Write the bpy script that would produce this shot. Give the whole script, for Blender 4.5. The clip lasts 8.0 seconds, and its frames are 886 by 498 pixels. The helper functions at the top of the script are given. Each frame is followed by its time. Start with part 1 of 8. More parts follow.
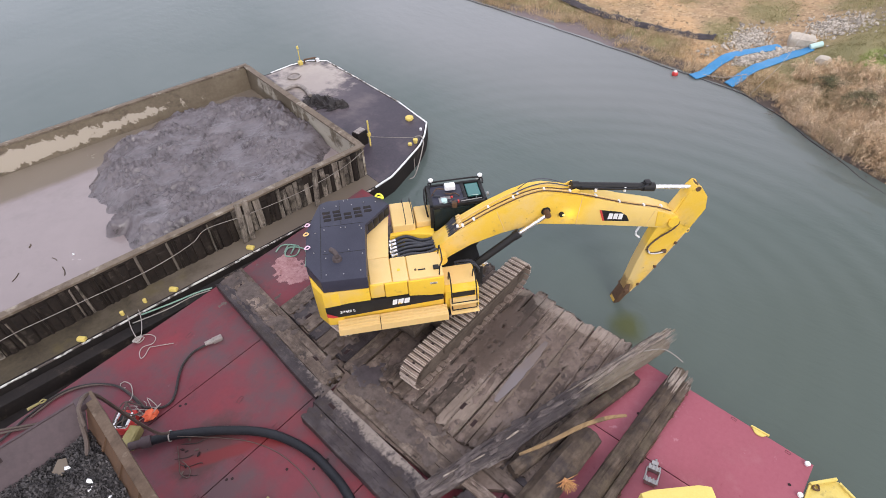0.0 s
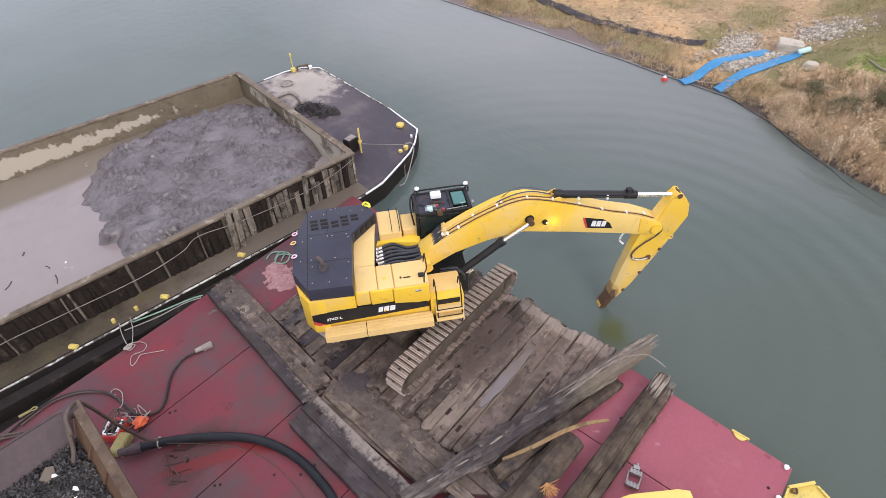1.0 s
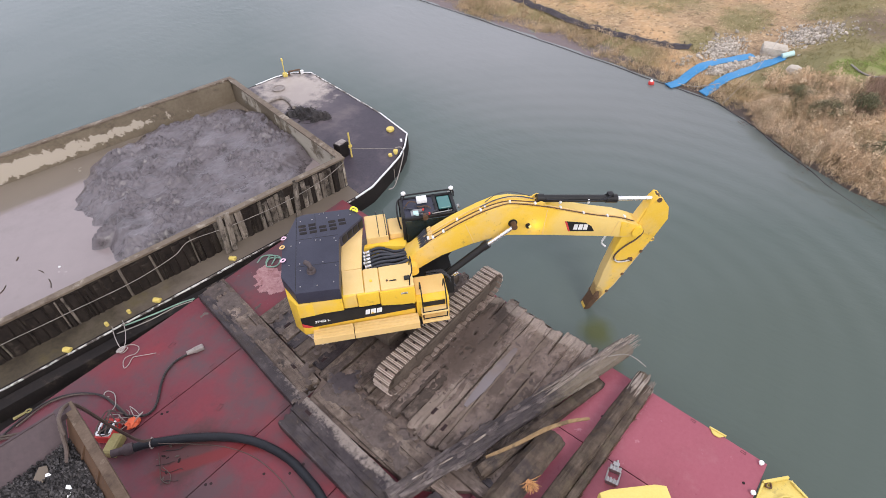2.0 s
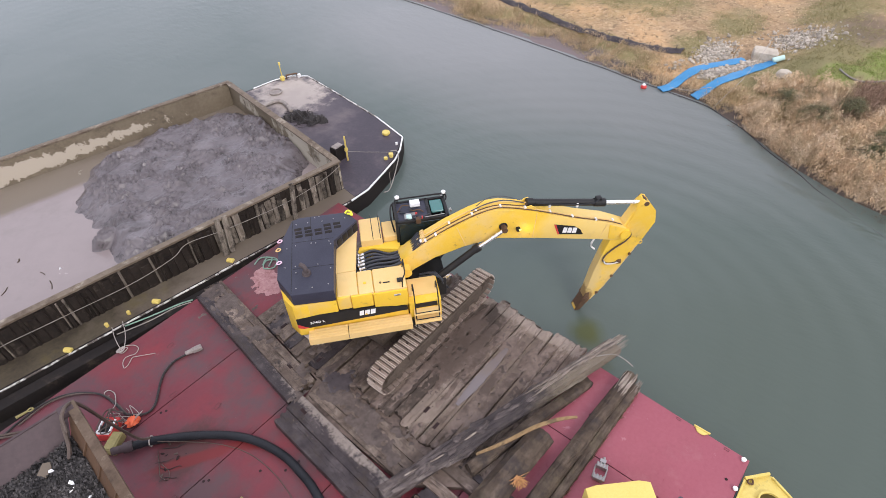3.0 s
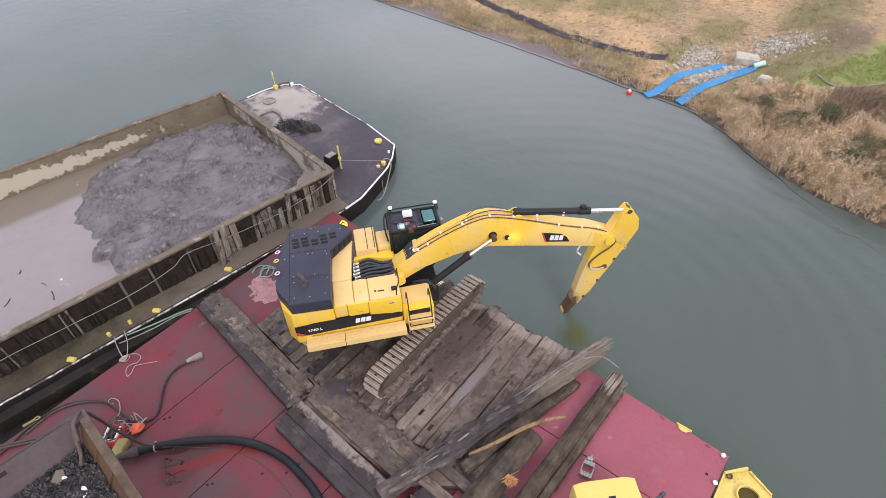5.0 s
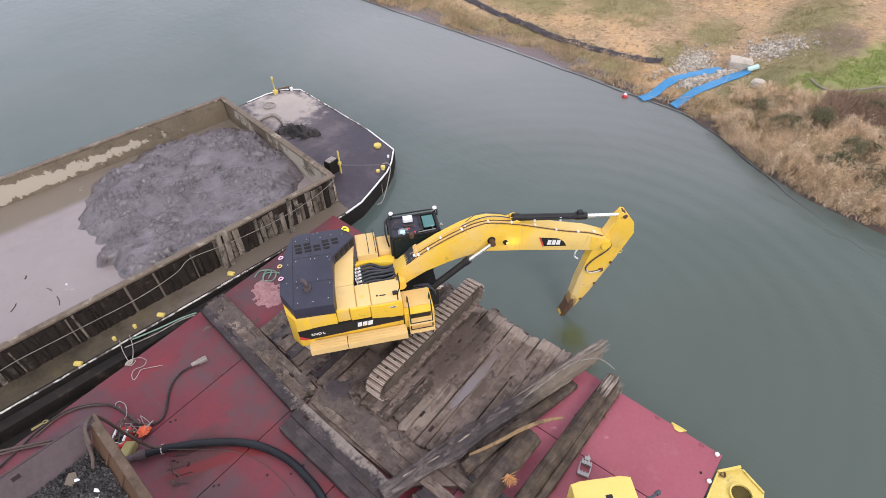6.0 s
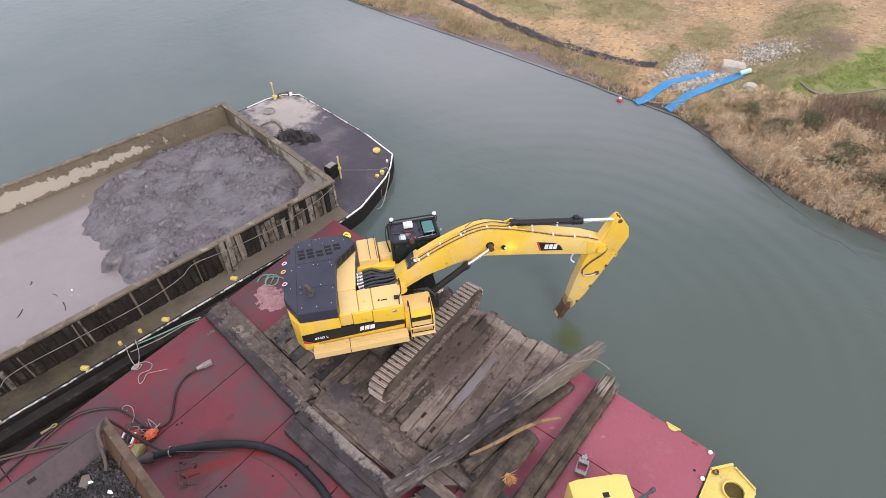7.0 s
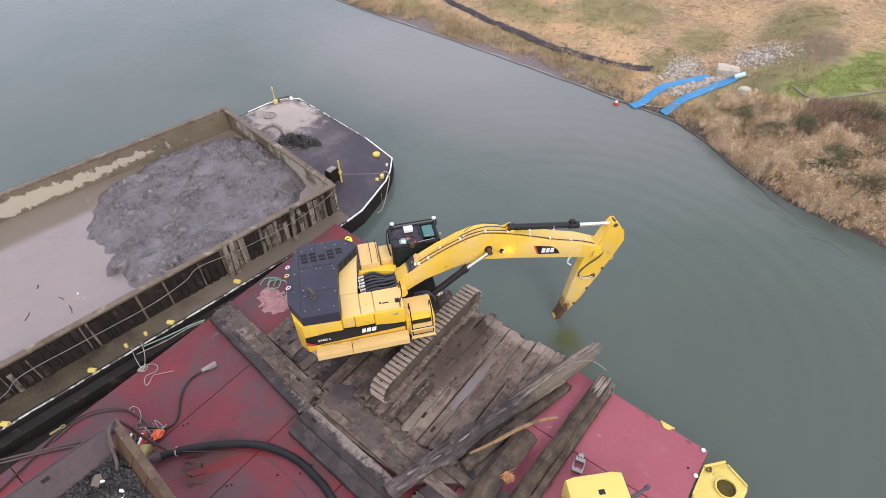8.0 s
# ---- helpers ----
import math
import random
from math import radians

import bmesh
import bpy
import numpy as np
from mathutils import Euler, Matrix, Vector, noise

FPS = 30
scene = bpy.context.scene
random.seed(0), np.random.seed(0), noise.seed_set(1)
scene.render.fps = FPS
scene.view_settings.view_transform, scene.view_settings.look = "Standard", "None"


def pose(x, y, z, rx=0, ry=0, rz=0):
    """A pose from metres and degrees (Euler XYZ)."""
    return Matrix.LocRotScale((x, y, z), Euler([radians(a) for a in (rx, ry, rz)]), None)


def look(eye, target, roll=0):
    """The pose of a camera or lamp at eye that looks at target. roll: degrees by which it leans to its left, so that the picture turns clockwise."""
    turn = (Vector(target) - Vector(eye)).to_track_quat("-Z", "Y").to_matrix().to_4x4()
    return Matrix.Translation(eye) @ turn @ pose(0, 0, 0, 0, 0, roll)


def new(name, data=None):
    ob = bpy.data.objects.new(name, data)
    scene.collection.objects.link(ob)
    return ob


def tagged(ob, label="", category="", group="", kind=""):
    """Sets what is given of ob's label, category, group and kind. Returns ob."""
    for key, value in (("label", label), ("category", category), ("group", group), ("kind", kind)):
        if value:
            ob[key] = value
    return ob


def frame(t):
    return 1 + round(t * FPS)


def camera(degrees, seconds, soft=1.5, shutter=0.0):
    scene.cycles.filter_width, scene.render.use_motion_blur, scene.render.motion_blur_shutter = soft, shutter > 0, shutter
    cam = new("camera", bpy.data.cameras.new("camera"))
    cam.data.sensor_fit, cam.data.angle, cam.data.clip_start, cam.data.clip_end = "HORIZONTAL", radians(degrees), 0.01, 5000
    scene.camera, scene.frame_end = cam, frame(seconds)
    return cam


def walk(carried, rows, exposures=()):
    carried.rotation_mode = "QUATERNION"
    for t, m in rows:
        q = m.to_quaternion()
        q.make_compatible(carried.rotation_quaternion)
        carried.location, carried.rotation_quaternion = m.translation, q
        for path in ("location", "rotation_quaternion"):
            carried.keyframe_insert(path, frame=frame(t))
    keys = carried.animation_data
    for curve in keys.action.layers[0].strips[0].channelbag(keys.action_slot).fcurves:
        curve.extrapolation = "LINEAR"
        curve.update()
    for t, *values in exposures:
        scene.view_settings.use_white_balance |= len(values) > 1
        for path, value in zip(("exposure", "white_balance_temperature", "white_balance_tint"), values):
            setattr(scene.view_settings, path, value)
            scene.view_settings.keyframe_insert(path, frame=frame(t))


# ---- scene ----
cam = camera(76.3, 8.0, soft=0.6)
PATH = [
    (0, (0.106, 0.03, 15.744), (1.19, 0.991, 14.365), -2.2),
    (0.5, (0.242, -0.149, 15.89), (1.327, 0.816, 14.514), -2.3),
    (1, (0.351, -0.369, 16.048), (1.44, 0.594, 14.674), -2.4),
    (1.5, (0.394, -0.605, 16.227), (1.489, 0.351, 14.855), -2.4),
    (3, (0.306, -1.186, 16.798), (1.407, -0.235, 15.426), -2.2),
    (3.5, (0.275, -1.303, 16.999), (1.381, -0.358, 15.625), -2.2),
    (4, (0.249, -1.359, 17.195), (1.357, -0.421, 15.82), -2.2),
    (4.5, (0.172, -1.396, 17.376), (1.285, -0.464, 16.001), -2.2),
    (6, (-0.106, -1.487, 18.013), (1.014, -0.565, 16.636), -2.2),
    (6.5, (-0.212, -1.496, 18.264), (0.916, -0.585, 16.886), -2.2),
    (7, (-0.342, -1.547, 18.505), (0.784, -0.635, 17.127), -2.2),
    (7.5, (-0.439, -1.636, 18.733), (0.683, -0.719, 17.355), -2.3),
    (8, (-0.568, -1.677, 18.957), (0.561, -0.77, 17.579), -2.2),
]
walk(cam, [(t, look(eye, target, roll)) for t, eye, target, roll in PATH])

# ---- world, sun and exposure ----
WATER = -1.0
world = bpy.data.worlds.new("overcast_sky")
scene.world = world
world.use_nodes = True
wn, wl = world.node_tree.nodes, world.node_tree.links
wn.clear()
w_out = wn.new("ShaderNodeOutputWorld")
w_bg = wn.new("ShaderNodeBackground")
w_sky = wn.new("ShaderNodeTexSky")
w_sky.sky_type, w_sky.sun_disc = "NISHITA", False
w_sky.sun_elevation, w_sky.sun_rotation = radians(38), radians(200)
w_sky.dust_density, w_sky.air_density = 4.0, 1.0
w_mix = wn.new("ShaderNodeMixRGB")
w_mix.inputs[0].default_value = 0.82
w_mix.inputs[2].default_value = (8.0, 8.0, 9.2, 1)
wl.new(w_sky.outputs[0], w_mix.inputs[1])
wl.new(w_mix.outputs[0], w_bg.inputs[0])
wl.new(w_bg.outputs[0], w_out.inputs[0])
w_bg.inputs[1].default_value = 0.182
sun = new("sun", bpy.data.lights.new("sun", "SUN"))
sun.data.energy, sun.data.angle, sun.data.color = 1.3, radians(22), (1.0, 0.965, 0.92)
sun.matrix_world = look((-18, -40, 40), (0, 0, 0))


# ---- materials ----
def nodes_of(name):
    m = bpy.data.materials.new(name)
    m.use_nodes = True
    n, l = m.node_tree.nodes, m.node_tree.links
    n.clear()
    out = n.new("ShaderNodeOutputMaterial")
    p = n.new("ShaderNodeBsdfPrincipled")
    l.new(p.outputs[0], out.inputs[0])
    return m, n, l, p


def noise_node(n, l, vec, scale, detail=5.0, rough=0.6):
    t = n.new("ShaderNodeTexNoise")
    t.inputs["Scale"].default_value = scale
    t.inputs["Detail"].default_value = detail
    t.inputs["Roughness"].default_value = rough
    l.new(vec, t.inputs["Vector"])
    return t.outputs[0]


def ramp_node(n, l, fac, lo, hi, a=(0, 0, 0, 1), b=(1, 1, 1, 1)):
    r = n.new("ShaderNodeValToRGB")
    r.color_ramp.elements[0].position, r.color_ramp.elements[1].position = lo, hi
    r.color_ramp.elements[0].color, r.color_ramp.elements[1].color = a, b
    l.new(fac, r.inputs[0])
    return r.outputs[0]


def mix_node(n, l, fac, a, b, how="MIX"):
    x = n.new("ShaderNodeMixRGB")
    x.blend_type = how
    for i, v in enumerate((fac, a, b)):
        if isinstance(v, (int, float)):
            x.inputs[i].default_value = v
        elif isinstance(v, tuple):
            x.inputs[i].default_value = (*v[:3], 1)
        else:
            l.new(v, x.inputs[i])
    return x.outputs[0]


def surface(name, c1, c2, rough=0.6, fine=18.0, coarse=1.2, bump=0.15, metal=0.0, stains=(), stretch=(1, 1, 1),
            vary=0.0, island=0.0, spec=0.22, dent=0.02, coord="Object", smears=()):
    """A material with grain (fine), clouds (coarse), stains [(colour, scale, from, to, amount)] and relief."""
    m, n, l, p = nodes_of(name)
    tc = n.new("ShaderNodeTexCoord")
    mp = n.new("ShaderNodeMapping")
    mp.inputs["Scale"].default_value = stretch
    info = n.new("ShaderNodeObjectInfo")
    off = n.new("ShaderNodeVectorMath")
    off.operation = "MULTIPLY_ADD"
    off.inputs[1].default_value = (37.0, 23.0, 11.0)
    l.new(info.outputs["Random"], off.inputs[0])
    l.new(tc.outputs[coord], off.inputs[2])
    l.new(off.outputs[0], mp.inputs[0])
    v = mp.outputs[0]
    plain = off.outputs[0]
    a = noise_node(n, l, v, fine, 6.0, 0.65)
    b = noise_node(n, l, v, coarse, 4.0, 0.55)
    both = mix_node(n, l, 0.5, a, b)
    col = mix_node(n, l, ramp_node(n, l, both, 0.36, 0.64), c1, c2)
    for k, (colour, scale, lo, hi, amount) in enumerate(stains):
        s = ramp_node(n, l, noise_node(n, l, plain if k % 2 == 0 else v, scale, 7.0, 0.68), lo, hi, (0, 0, 0, 1), (amount, amount, amount, 1))
        col = mix_node(n, l, s, col, colour)
    if smears:
        where = n.new("ShaderNodeNewGeometry").outputs["Position"]
        for colour, scale, lo, hi, amount in smears:
            s = ramp_node(n, l, noise_node(n, l, where, scale, 8.0, 0.66), lo, hi, (0, 0, 0, 1), (amount, amount, amount, 1))
            col = mix_node(n, l, s, col, colour)
    for amount, source in ((vary, info.outputs["Random"]), (island, None)):
        if amount:
            if source is None:
                source = n.new("ShaderNodeNewGeometry").outputs["Random Per Island"]
            k = ramp_node(n, l, source, 0.0, 1.0, (1 - amount,) * 3 + (1,), (1 + amount,) * 3 + (1,))
            col = mix_node(n, l, 1.0, col, k, "MULTIPLY")
    l.new(col, p.inputs["Base Color"])
    r = ramp_node(n, l, both, 0.3, 0.7, (max(rough - 0.12, 0.02),) * 3 + (1,), (min(rough + 0.12, 1),) * 3 + (1,))
    l.new(r, p.inputs["Roughness"])
    p.inputs["Metallic"].default_value = metal
    p.inputs["Specular IOR Level"].default_value = spec
    if bump:
        bp = n.new("ShaderNodeBump")
        bp.inputs["Strength"].default_value, bp.inputs["Distance"].default_value = bump, dent
        l.new(both, bp.inputs["Height"])
        l.new(bp.outputs[0], p.inputs["Normal"])
    return m


def wood(name, dark, mid, pale, rough=0.78, vary=0.1, bleach=0.5, ends=0.0, mud=(), bump=0.9, dent=0.035, grain=1.0, clouds=0.5, detail=9.0, cracks=0.6):
    """Weathered timber along x: wavy grain, checks, bleached fibres, worn ends and trodden mud."""
    m, n, l, p = nodes_of(name)
    tc = n.new("ShaderNodeTexCoord")
    info = n.new("ShaderNodeObjectInfo")
    off = n.new("ShaderNodeVectorMath")
    off.operation = "MULTIPLY_ADD"
    off.inputs[1].default_value = (37.0, 23.0, 11.0)
    l.new(info.outputs["Random"], off.inputs[0])
    l.new(tc.outputs["Object"], off.inputs[2])
    warp = n.new("ShaderNodeTexNoise")
    warp.inputs["Scale"].default_value, warp.inputs["Detail"].default_value = 1.1, 3.0
    l.new(off.outputs[0], warp.inputs["Vector"])
    bend = n.new("ShaderNodeVectorMath")
    bend.operation = "MULTIPLY_ADD"
    bend.inputs[1].default_value = (0.25, 0.10, 0.10)
    l.new(warp.outputs["Color"], bend.inputs[0])
    l.new(off.outputs[0], bend.inputs[2])

    def along(sx, sy):
        mp = n.new("ShaderNodeMapping")
        mp.inputs["Scale"].default_value = (sx, sy, sy)
        l.new(bend.outputs[0], mp.inputs[0])
        return mp.outputs[0]
    g = noise_node(n, l, along(0.9 * grain, 7 * grain), 4.0, detail, 0.74)
    cloud = noise_node(n, l, off.outputs[0], 1.7, 6.0, 0.65)
    tone = mix_node(n, l, clouds, g, cloud)
    ramp = n.new("ShaderNodeValToRGB")
    ramp.color_ramp.elements[0].position, ramp.color_ramp.elements[0].color = 0.33, (*dark, 1)
    ramp.color_ramp.elements[1].position, ramp.color_ramp.elements[1].color = 0.70, (*pale, 1)
    e = ramp.color_ramp.elements.new(0.51)
    e.color = (*mid, 1)
    l.new(tone, ramp.inputs[0])
    col = ramp.outputs[0]
    where = n.new("ShaderNodeNewGeometry").outputs["Position"]
    for colour, scale, lo, hi, amount in mud:
        q = ramp_node(n, l, noise_node(n, l, where, scale, 9.0, 0.70), lo, hi, (0, 0, 0, 1), (amount, amount, amount, 1))
        col = mix_node(n, l, q, col, colour)
    # bleached fibres in patches
    fib = ramp_node(n, l, noise_node(n, l, along(1.4, 20), 3.0, 5.0, 0.7), 0.46, 0.60)
    patch = noise_node(n, l, off.outputs[0], 0.9, 5.0, 0.65)
    if ends:
        sep = n.new("ShaderNodeSeparateXYZ")
        l.new(tc.outputs["Object"], sep.inputs[0])
        rng = n.new("ShaderNodeMapRange")
        rng.inputs["From Min"].default_value, rng.inputs["From Max"].default_value = 2.0, 3.2
        rng.inputs["To Max"].default_value = ends
        l.new(sep.outputs["X"], rng.inputs["Value"])
        add = n.new("ShaderNodeMath")
        l.new(patch, add.inputs[0])
        l.new(rng.outputs[0], add.inputs[1])
        patch = add.outputs[0]
    patch = ramp_node(n, l, patch, 0.50, 0.66, (0, 0, 0, 1), (bleach, bleach, bleach, 1))
    col = mix_node(n, l, mix_node(n, l, 1.0, fib, patch, "MULTIPLY"), col, tuple(min(c * 1.45, 0.62) for c in pale))
    # checks along the grain
    chk = n.new("ShaderNodeValToRGB")
    for k, (q, w) in enumerate(((0.486, 0.0), (0.514, 0.0))):
        chk.color_ramp.elements[k].position, chk.color_ramp.elements[k].color = q, (w, w, w, 1)
    e = chk.color_ramp.elements.new(0.50)
    e.color = (cracks, cracks, cracks, 1)
    l.new(noise_node(n, l, along(0.35, 9), 1.6, 4.0, 0.6), chk.inputs[0])
    col = mix_node(n, l, chk.outputs[0], col, tuple(c * 0.35 for c in dark))
    k = ramp_node(n, l, info.outputs["Random"], 0.0, 1.0, (1 - vary,) * 3 + (1,), (1 + vary,) * 3 + (1,))
    l.new(mix_node(n, l, 1.0, col, k, "MULTIPLY"), p.inputs["Base Color"])
    p.inputs["Roughness"].default_value = rough
    p.inputs["Specular IOR Level"].default_value = 0.25
    bp = n.new("ShaderNodeBump")
    bp.inputs["Strength"].default_value, bp.inputs["Distance"].default_value = bump, dent
    l.new(mix_node(n, l, 0.5, tone, chk.outputs[0], "SUBTRACT"), bp.inputs["Height"])
    l.new(bp.outputs[0], p.inputs["Normal"])
    return m


def stain_or_light(m, colour, centre, radii, amount=0.9, ragged=0.5, scale=0.8, local=False, soft=0.35, turn=0.0):
    """A stain, or painted light, of another colour over an ellipsoid with a ragged outline."""
    n, l = m.node_tree.nodes, m.node_tree.links
    p = next(q for q in n if q.type == "BSDF_PRINCIPLED")
    old = p.inputs["Base Color"].links[0].from_socket
    pos = n.new("ShaderNodeTexCoord").outputs["Object"] if local else n.new("ShaderNodeNewGeometry").outputs["Position"]
    mp = n.new("ShaderNodeMapping")
    mp.vector_type = "TEXTURE"
    mp.inputs["Location"].default_value, mp.inputs["Scale"].default_value = centre, radii
    mp.inputs["Rotation"].default_value = (0, 0, radians(turn))
    l.new(pos, mp.inputs[0])
    ln = n.new("ShaderNodeVectorMath")
    ln.operation = "LENGTH"
    l.new(mp.outputs[0], ln.inputs[0])
    rag = n.new("ShaderNodeMath")
    rag.operation = "MULTIPLY_ADD"
    rag.inputs[1].default_value = ragged * 2
    l.new(noise_node(n, l, pos, scale, 8.0, 0.68), rag.inputs[0])
    l.new(ln.outputs["Value"], rag.inputs[2])
    edge = n.new("ShaderNodeMapRange")
    edge.inputs["From Min"].default_value, edge.inputs["From Max"].default_value = 1.0 + ragged + soft / 2, 1.0 + ragged - soft / 2
    edge.inputs["To Max"].default_value = amount
    l.new(rag.outputs[0], edge.inputs["Value"])
    l.new(mix_node(n, l, edge.outputs[0], old, colour), p.inputs["Base Color"])


def water_material():
    m, n, l, p = nodes_of("river_water")
    tc = n.new("ShaderNodeTexCoord")
    mp = n.new("ShaderNodeMapping")
    mp.inputs["Rotation"].default_value = (0, 0, 0.6)
    mp.inputs["Scale"].default_value = (1, 0.45, 1)
    l.new(tc.outputs["Object"], mp.inputs[0])
    a = noise_node(n, l, mp.outputs[0], 2.6, 4.0, 0.55)
    gust = ramp_node(n, l, noise_node(n, l, tc.outputs["Object"], 0.05, 3.0, 0.6), 0.42, 0.66, (0.25, 0.25, 0.25, 1), (1.6, 1.6, 1.6, 1))
    a = mix_node(n, l, 1.0, a, gust, "MULTIPLY")
    b = noise_node(n, l, mp.outputs[0], 0.55, 2.0, 0.5)
    wv = n.new("ShaderNodeTexWave")
    wv.wave_type, wv.rings_direction = "RINGS", "Z"
    wv.inputs["Scale"].default_value, wv.inputs["Distortion"].default_value = 0.24, 3.0
    wv.inputs["Detail"].default_value, wv.inputs["Detail Scale"].default_value = 2.0, 0.35
    mp2 = n.new("ShaderNodeMapping")
    mp2.inputs["Location"].default_value = (-15.5, -4.2, 0)
    l.new(tc.outputs["Object"], mp2.inputs[0])
    l.new(mp2.outputs[0], wv.inputs["Vector"])
    h = mix_node(n, l, 0.5, a, b)
    ln = n.new("ShaderNodeVectorMath")
    ln.operation = "LENGTH"
    l.new(mp2.outputs[0], ln.inputs[0])
    fade = n.new("ShaderNodeMapRange")
    fade.inputs["From Min"].default_value, fade.inputs["From Max"].default_value = 3.0, 24.0
    fade.inputs["To Min"].default_value, fade.inputs["To Max"].default_value = 1.0, 0.12
    l.new(ln.outputs["Value"], fade.inputs["Value"])
    patch = ramp_node(n, l, noise_node(n, l, tc.outputs["Object"], 0.13, 2.0, 0.5), 0.35, 0.62, (0.25, 0.25, 0.25, 1), (1, 1, 1, 1))
    rings = mix_node(n, l, 1.0, mix_node(n, l, 1.0, wv.outputs[0], fade.outputs[0], "MULTIPLY"), patch, "MULTIPLY")
    bp0 = n.new("ShaderNodeBump")
    bp0.inputs["Strength"].default_value, bp0.inputs["Distance"].default_value = 1.0, 0.034
    l.new(rings, bp0.inputs["Height"])
    bp = n.new("ShaderNodeBump")
    bp.inputs["Strength"].default_value, bp.inputs["Distance"].default_value = 0.6, 0.08
    l.new(h, bp.inputs["Height"])
    l.new(bp0.outputs[0], bp.inputs["Normal"])
    l.new(bp.outputs[0], p.inputs["Normal"])
    c = noise_node(n, l, tc.outputs["Object"], 0.09, 4.0, 0.6)
    col = mix_node(n, l, ramp_node(n, l, c, 0.35, 0.65), (0.086, 0.110, 0.101), (0.104, 0.126, 0.117))
    l.new(col, p.inputs["Base Color"])
    p.inputs["Roughness"].default_value = 0.07
    p.inputs["IOR"].default_value = 1.33
    return m


M_WATER = water_material()
stain_or_light(M_WATER, (0.076, 0.095, 0.078), (17.0, -6.0, -1.0), (12, 10, 4), 0.95, 0.25, 0.12, False, 1.1)
stain_or_light(M_WATER, (0.150, 0.156, 0.149), (33.0, 13.0, -1.0), (8, 13, 4), 0.75, 0.3, 0.15, False, 1.0)
# Paler far water: the sky's reflection put into the base colour.
stain_or_light(M_WATER, (0.208, 0.210, 0.207), (33.5, 27.0, -1.0), (8, 13, 4), 0.75, 0.3, 0.15, False, 1.1)
# Olive patch at the stick tip: sunken arm and its reflection, painted in.
stain_or_light(M_WATER, (0.072, 0.084, 0.030), (14.35, 3.65, -1.0), (0.55, 0.55, 4), 0.75, 0.35, 1.5, False, 1.1)
M_YELLOW = surface("yellow_paint", (0.76, 0.485, 0.045), (0.82, 0.545, 0.065), 0.38, 40, 0.8, 0.03,
                   stains=[((0.70, 0.48, 0.17), 0.55, 0.50, 0.66, 0.75), ((0.36, 0.22, 0.07), 2.6, 0.62, 0.74, 0.6)])
M_BOOM = surface("dusty_boom_yellow", (0.72, 0.455, 0.050), (0.80, 0.53, 0.075), 0.42, 30, 0.7, 0.04,
                 stains=[((0.72, 0.52, 0.22), 0.45, 0.48, 0.66, 0.8), ((0.50, 0.33, 0.13), 1.7, 0.56, 0.70, 0.6), ((0.30, 0.19, 0.08), 4.0, 0.63, 0.70, 0.7)])
stain_or_light(M_BOOM, (0.76, 0.565, 0.215), (6.5, 0.0, 3.7), (1.75, 1.0, 1.3), 0.6, 0.25, 1.2, True, 0.25)
stain_or_light(M_BOOM, (0.62, 0.47, 0.23), (7.1, 0.1, 0.9), (0.55, 1.0, 1.9), 0.7, 0.6, 1.6, True, 0.4)
stain_or_light(M_BOOM, (0.20, 0.115, 0.05), (7.2, 0.0, -0.35), (0.28, 1.0, 0.5), 0.75, 0.7, 3.0, True, 0.4)
# Paler, less saturated yellow for top panels, catwalk and small parts.
M_YELLOW_CREAM = surface("cream_yellow_paint", (0.70, 0.475, 0.18), (0.74, 0.525, 0.235), 0.5, 30, 1.0, 0.03,
                         stains=[((0.55, 0.40, 0.18), 1.6, 0.55, 0.8, 0.35)])
M_HOOD = surface("dark_blue_grey_paint", (0.034, 0.035, 0.051), (0.049, 0.049, 0.070), 0.42, 30, 0.9, 0.03,
                 stains=[((0.14, 0.14, 0.16), 1.5, 0.6, 0.85, 0.35)])
M_BLACK = surface("black_paint", (0.013, 0.013, 0.014), (0.028, 0.027, 0.027), 0.45, 30, 2, 0.05)
M_RUBBER = surface("black_rubber", (0.012, 0.013, 0.016), (0.024, 0.025, 0.030), 0.45, 25, 2, 0.1)
M_HOSE_GREY = surface("grey_rubber", (0.055, 0.06, 0.075), (0.085, 0.09, 0.105), 0.4, 25, 2, 0.1,
                      stains=[((0.2, 0.18, 0.16), 2.0, 0.6, 0.8, 0.5)])
M_HYDRAULIC = surface("dark_hydraulic_hose", (0.022, 0.024, 0.032), (0.046, 0.048, 0.058), 0.35, 25, 2, 0.1, spec=0.4)
M_HOSE_DARK = surface("dark_dusty_hose", (0.022, 0.020, 0.021), (0.060, 0.052, 0.050), 0.5, 12, 1.5, 0.15)
M_HOSE_BROWN = surface("brown_dusty_hose", (0.075, 0.055, 0.045), (0.13, 0.10, 0.085), 0.6, 14, 2, 0.2)
M_STEEL = surface("bare_steel", (0.30, 0.29, 0.28), (0.42, 0.41, 0.40), 0.4, 20, 2, 0.05, metal=0.7)
M_CHROME = surface("chrome_rod", (0.78, 0.78, 0.79), (0.85, 0.85, 0.85), 0.25, 20, 2, 0.0, metal=0.85)
M_WHITE = surface("white_paint", (0.72, 0.72, 0.72), (0.82, 0.82, 0.82), 0.45, 20, 2, 0.03)
M_WHITE_WORN = surface("worn_white_paint", (0.50, 0.48, 0.45), (0.72, 0.70, 0.67), 0.6, 6, 1.2, 0.1,
                       stains=[((0.09, 0.07, 0.06), 2.6, 0.46, 0.54, 0.95)])
M_TRACK = surface("worn_track_steel", (0.17, 0.125, 0.100), (0.27, 0.212, 0.178), 0.6, 14, 2, 0.2, metal=0.2,
                  stains=[((0.10, 0.075, 0.06), 5.0, 0.5, 0.7, 0.7)], vary=0.15)
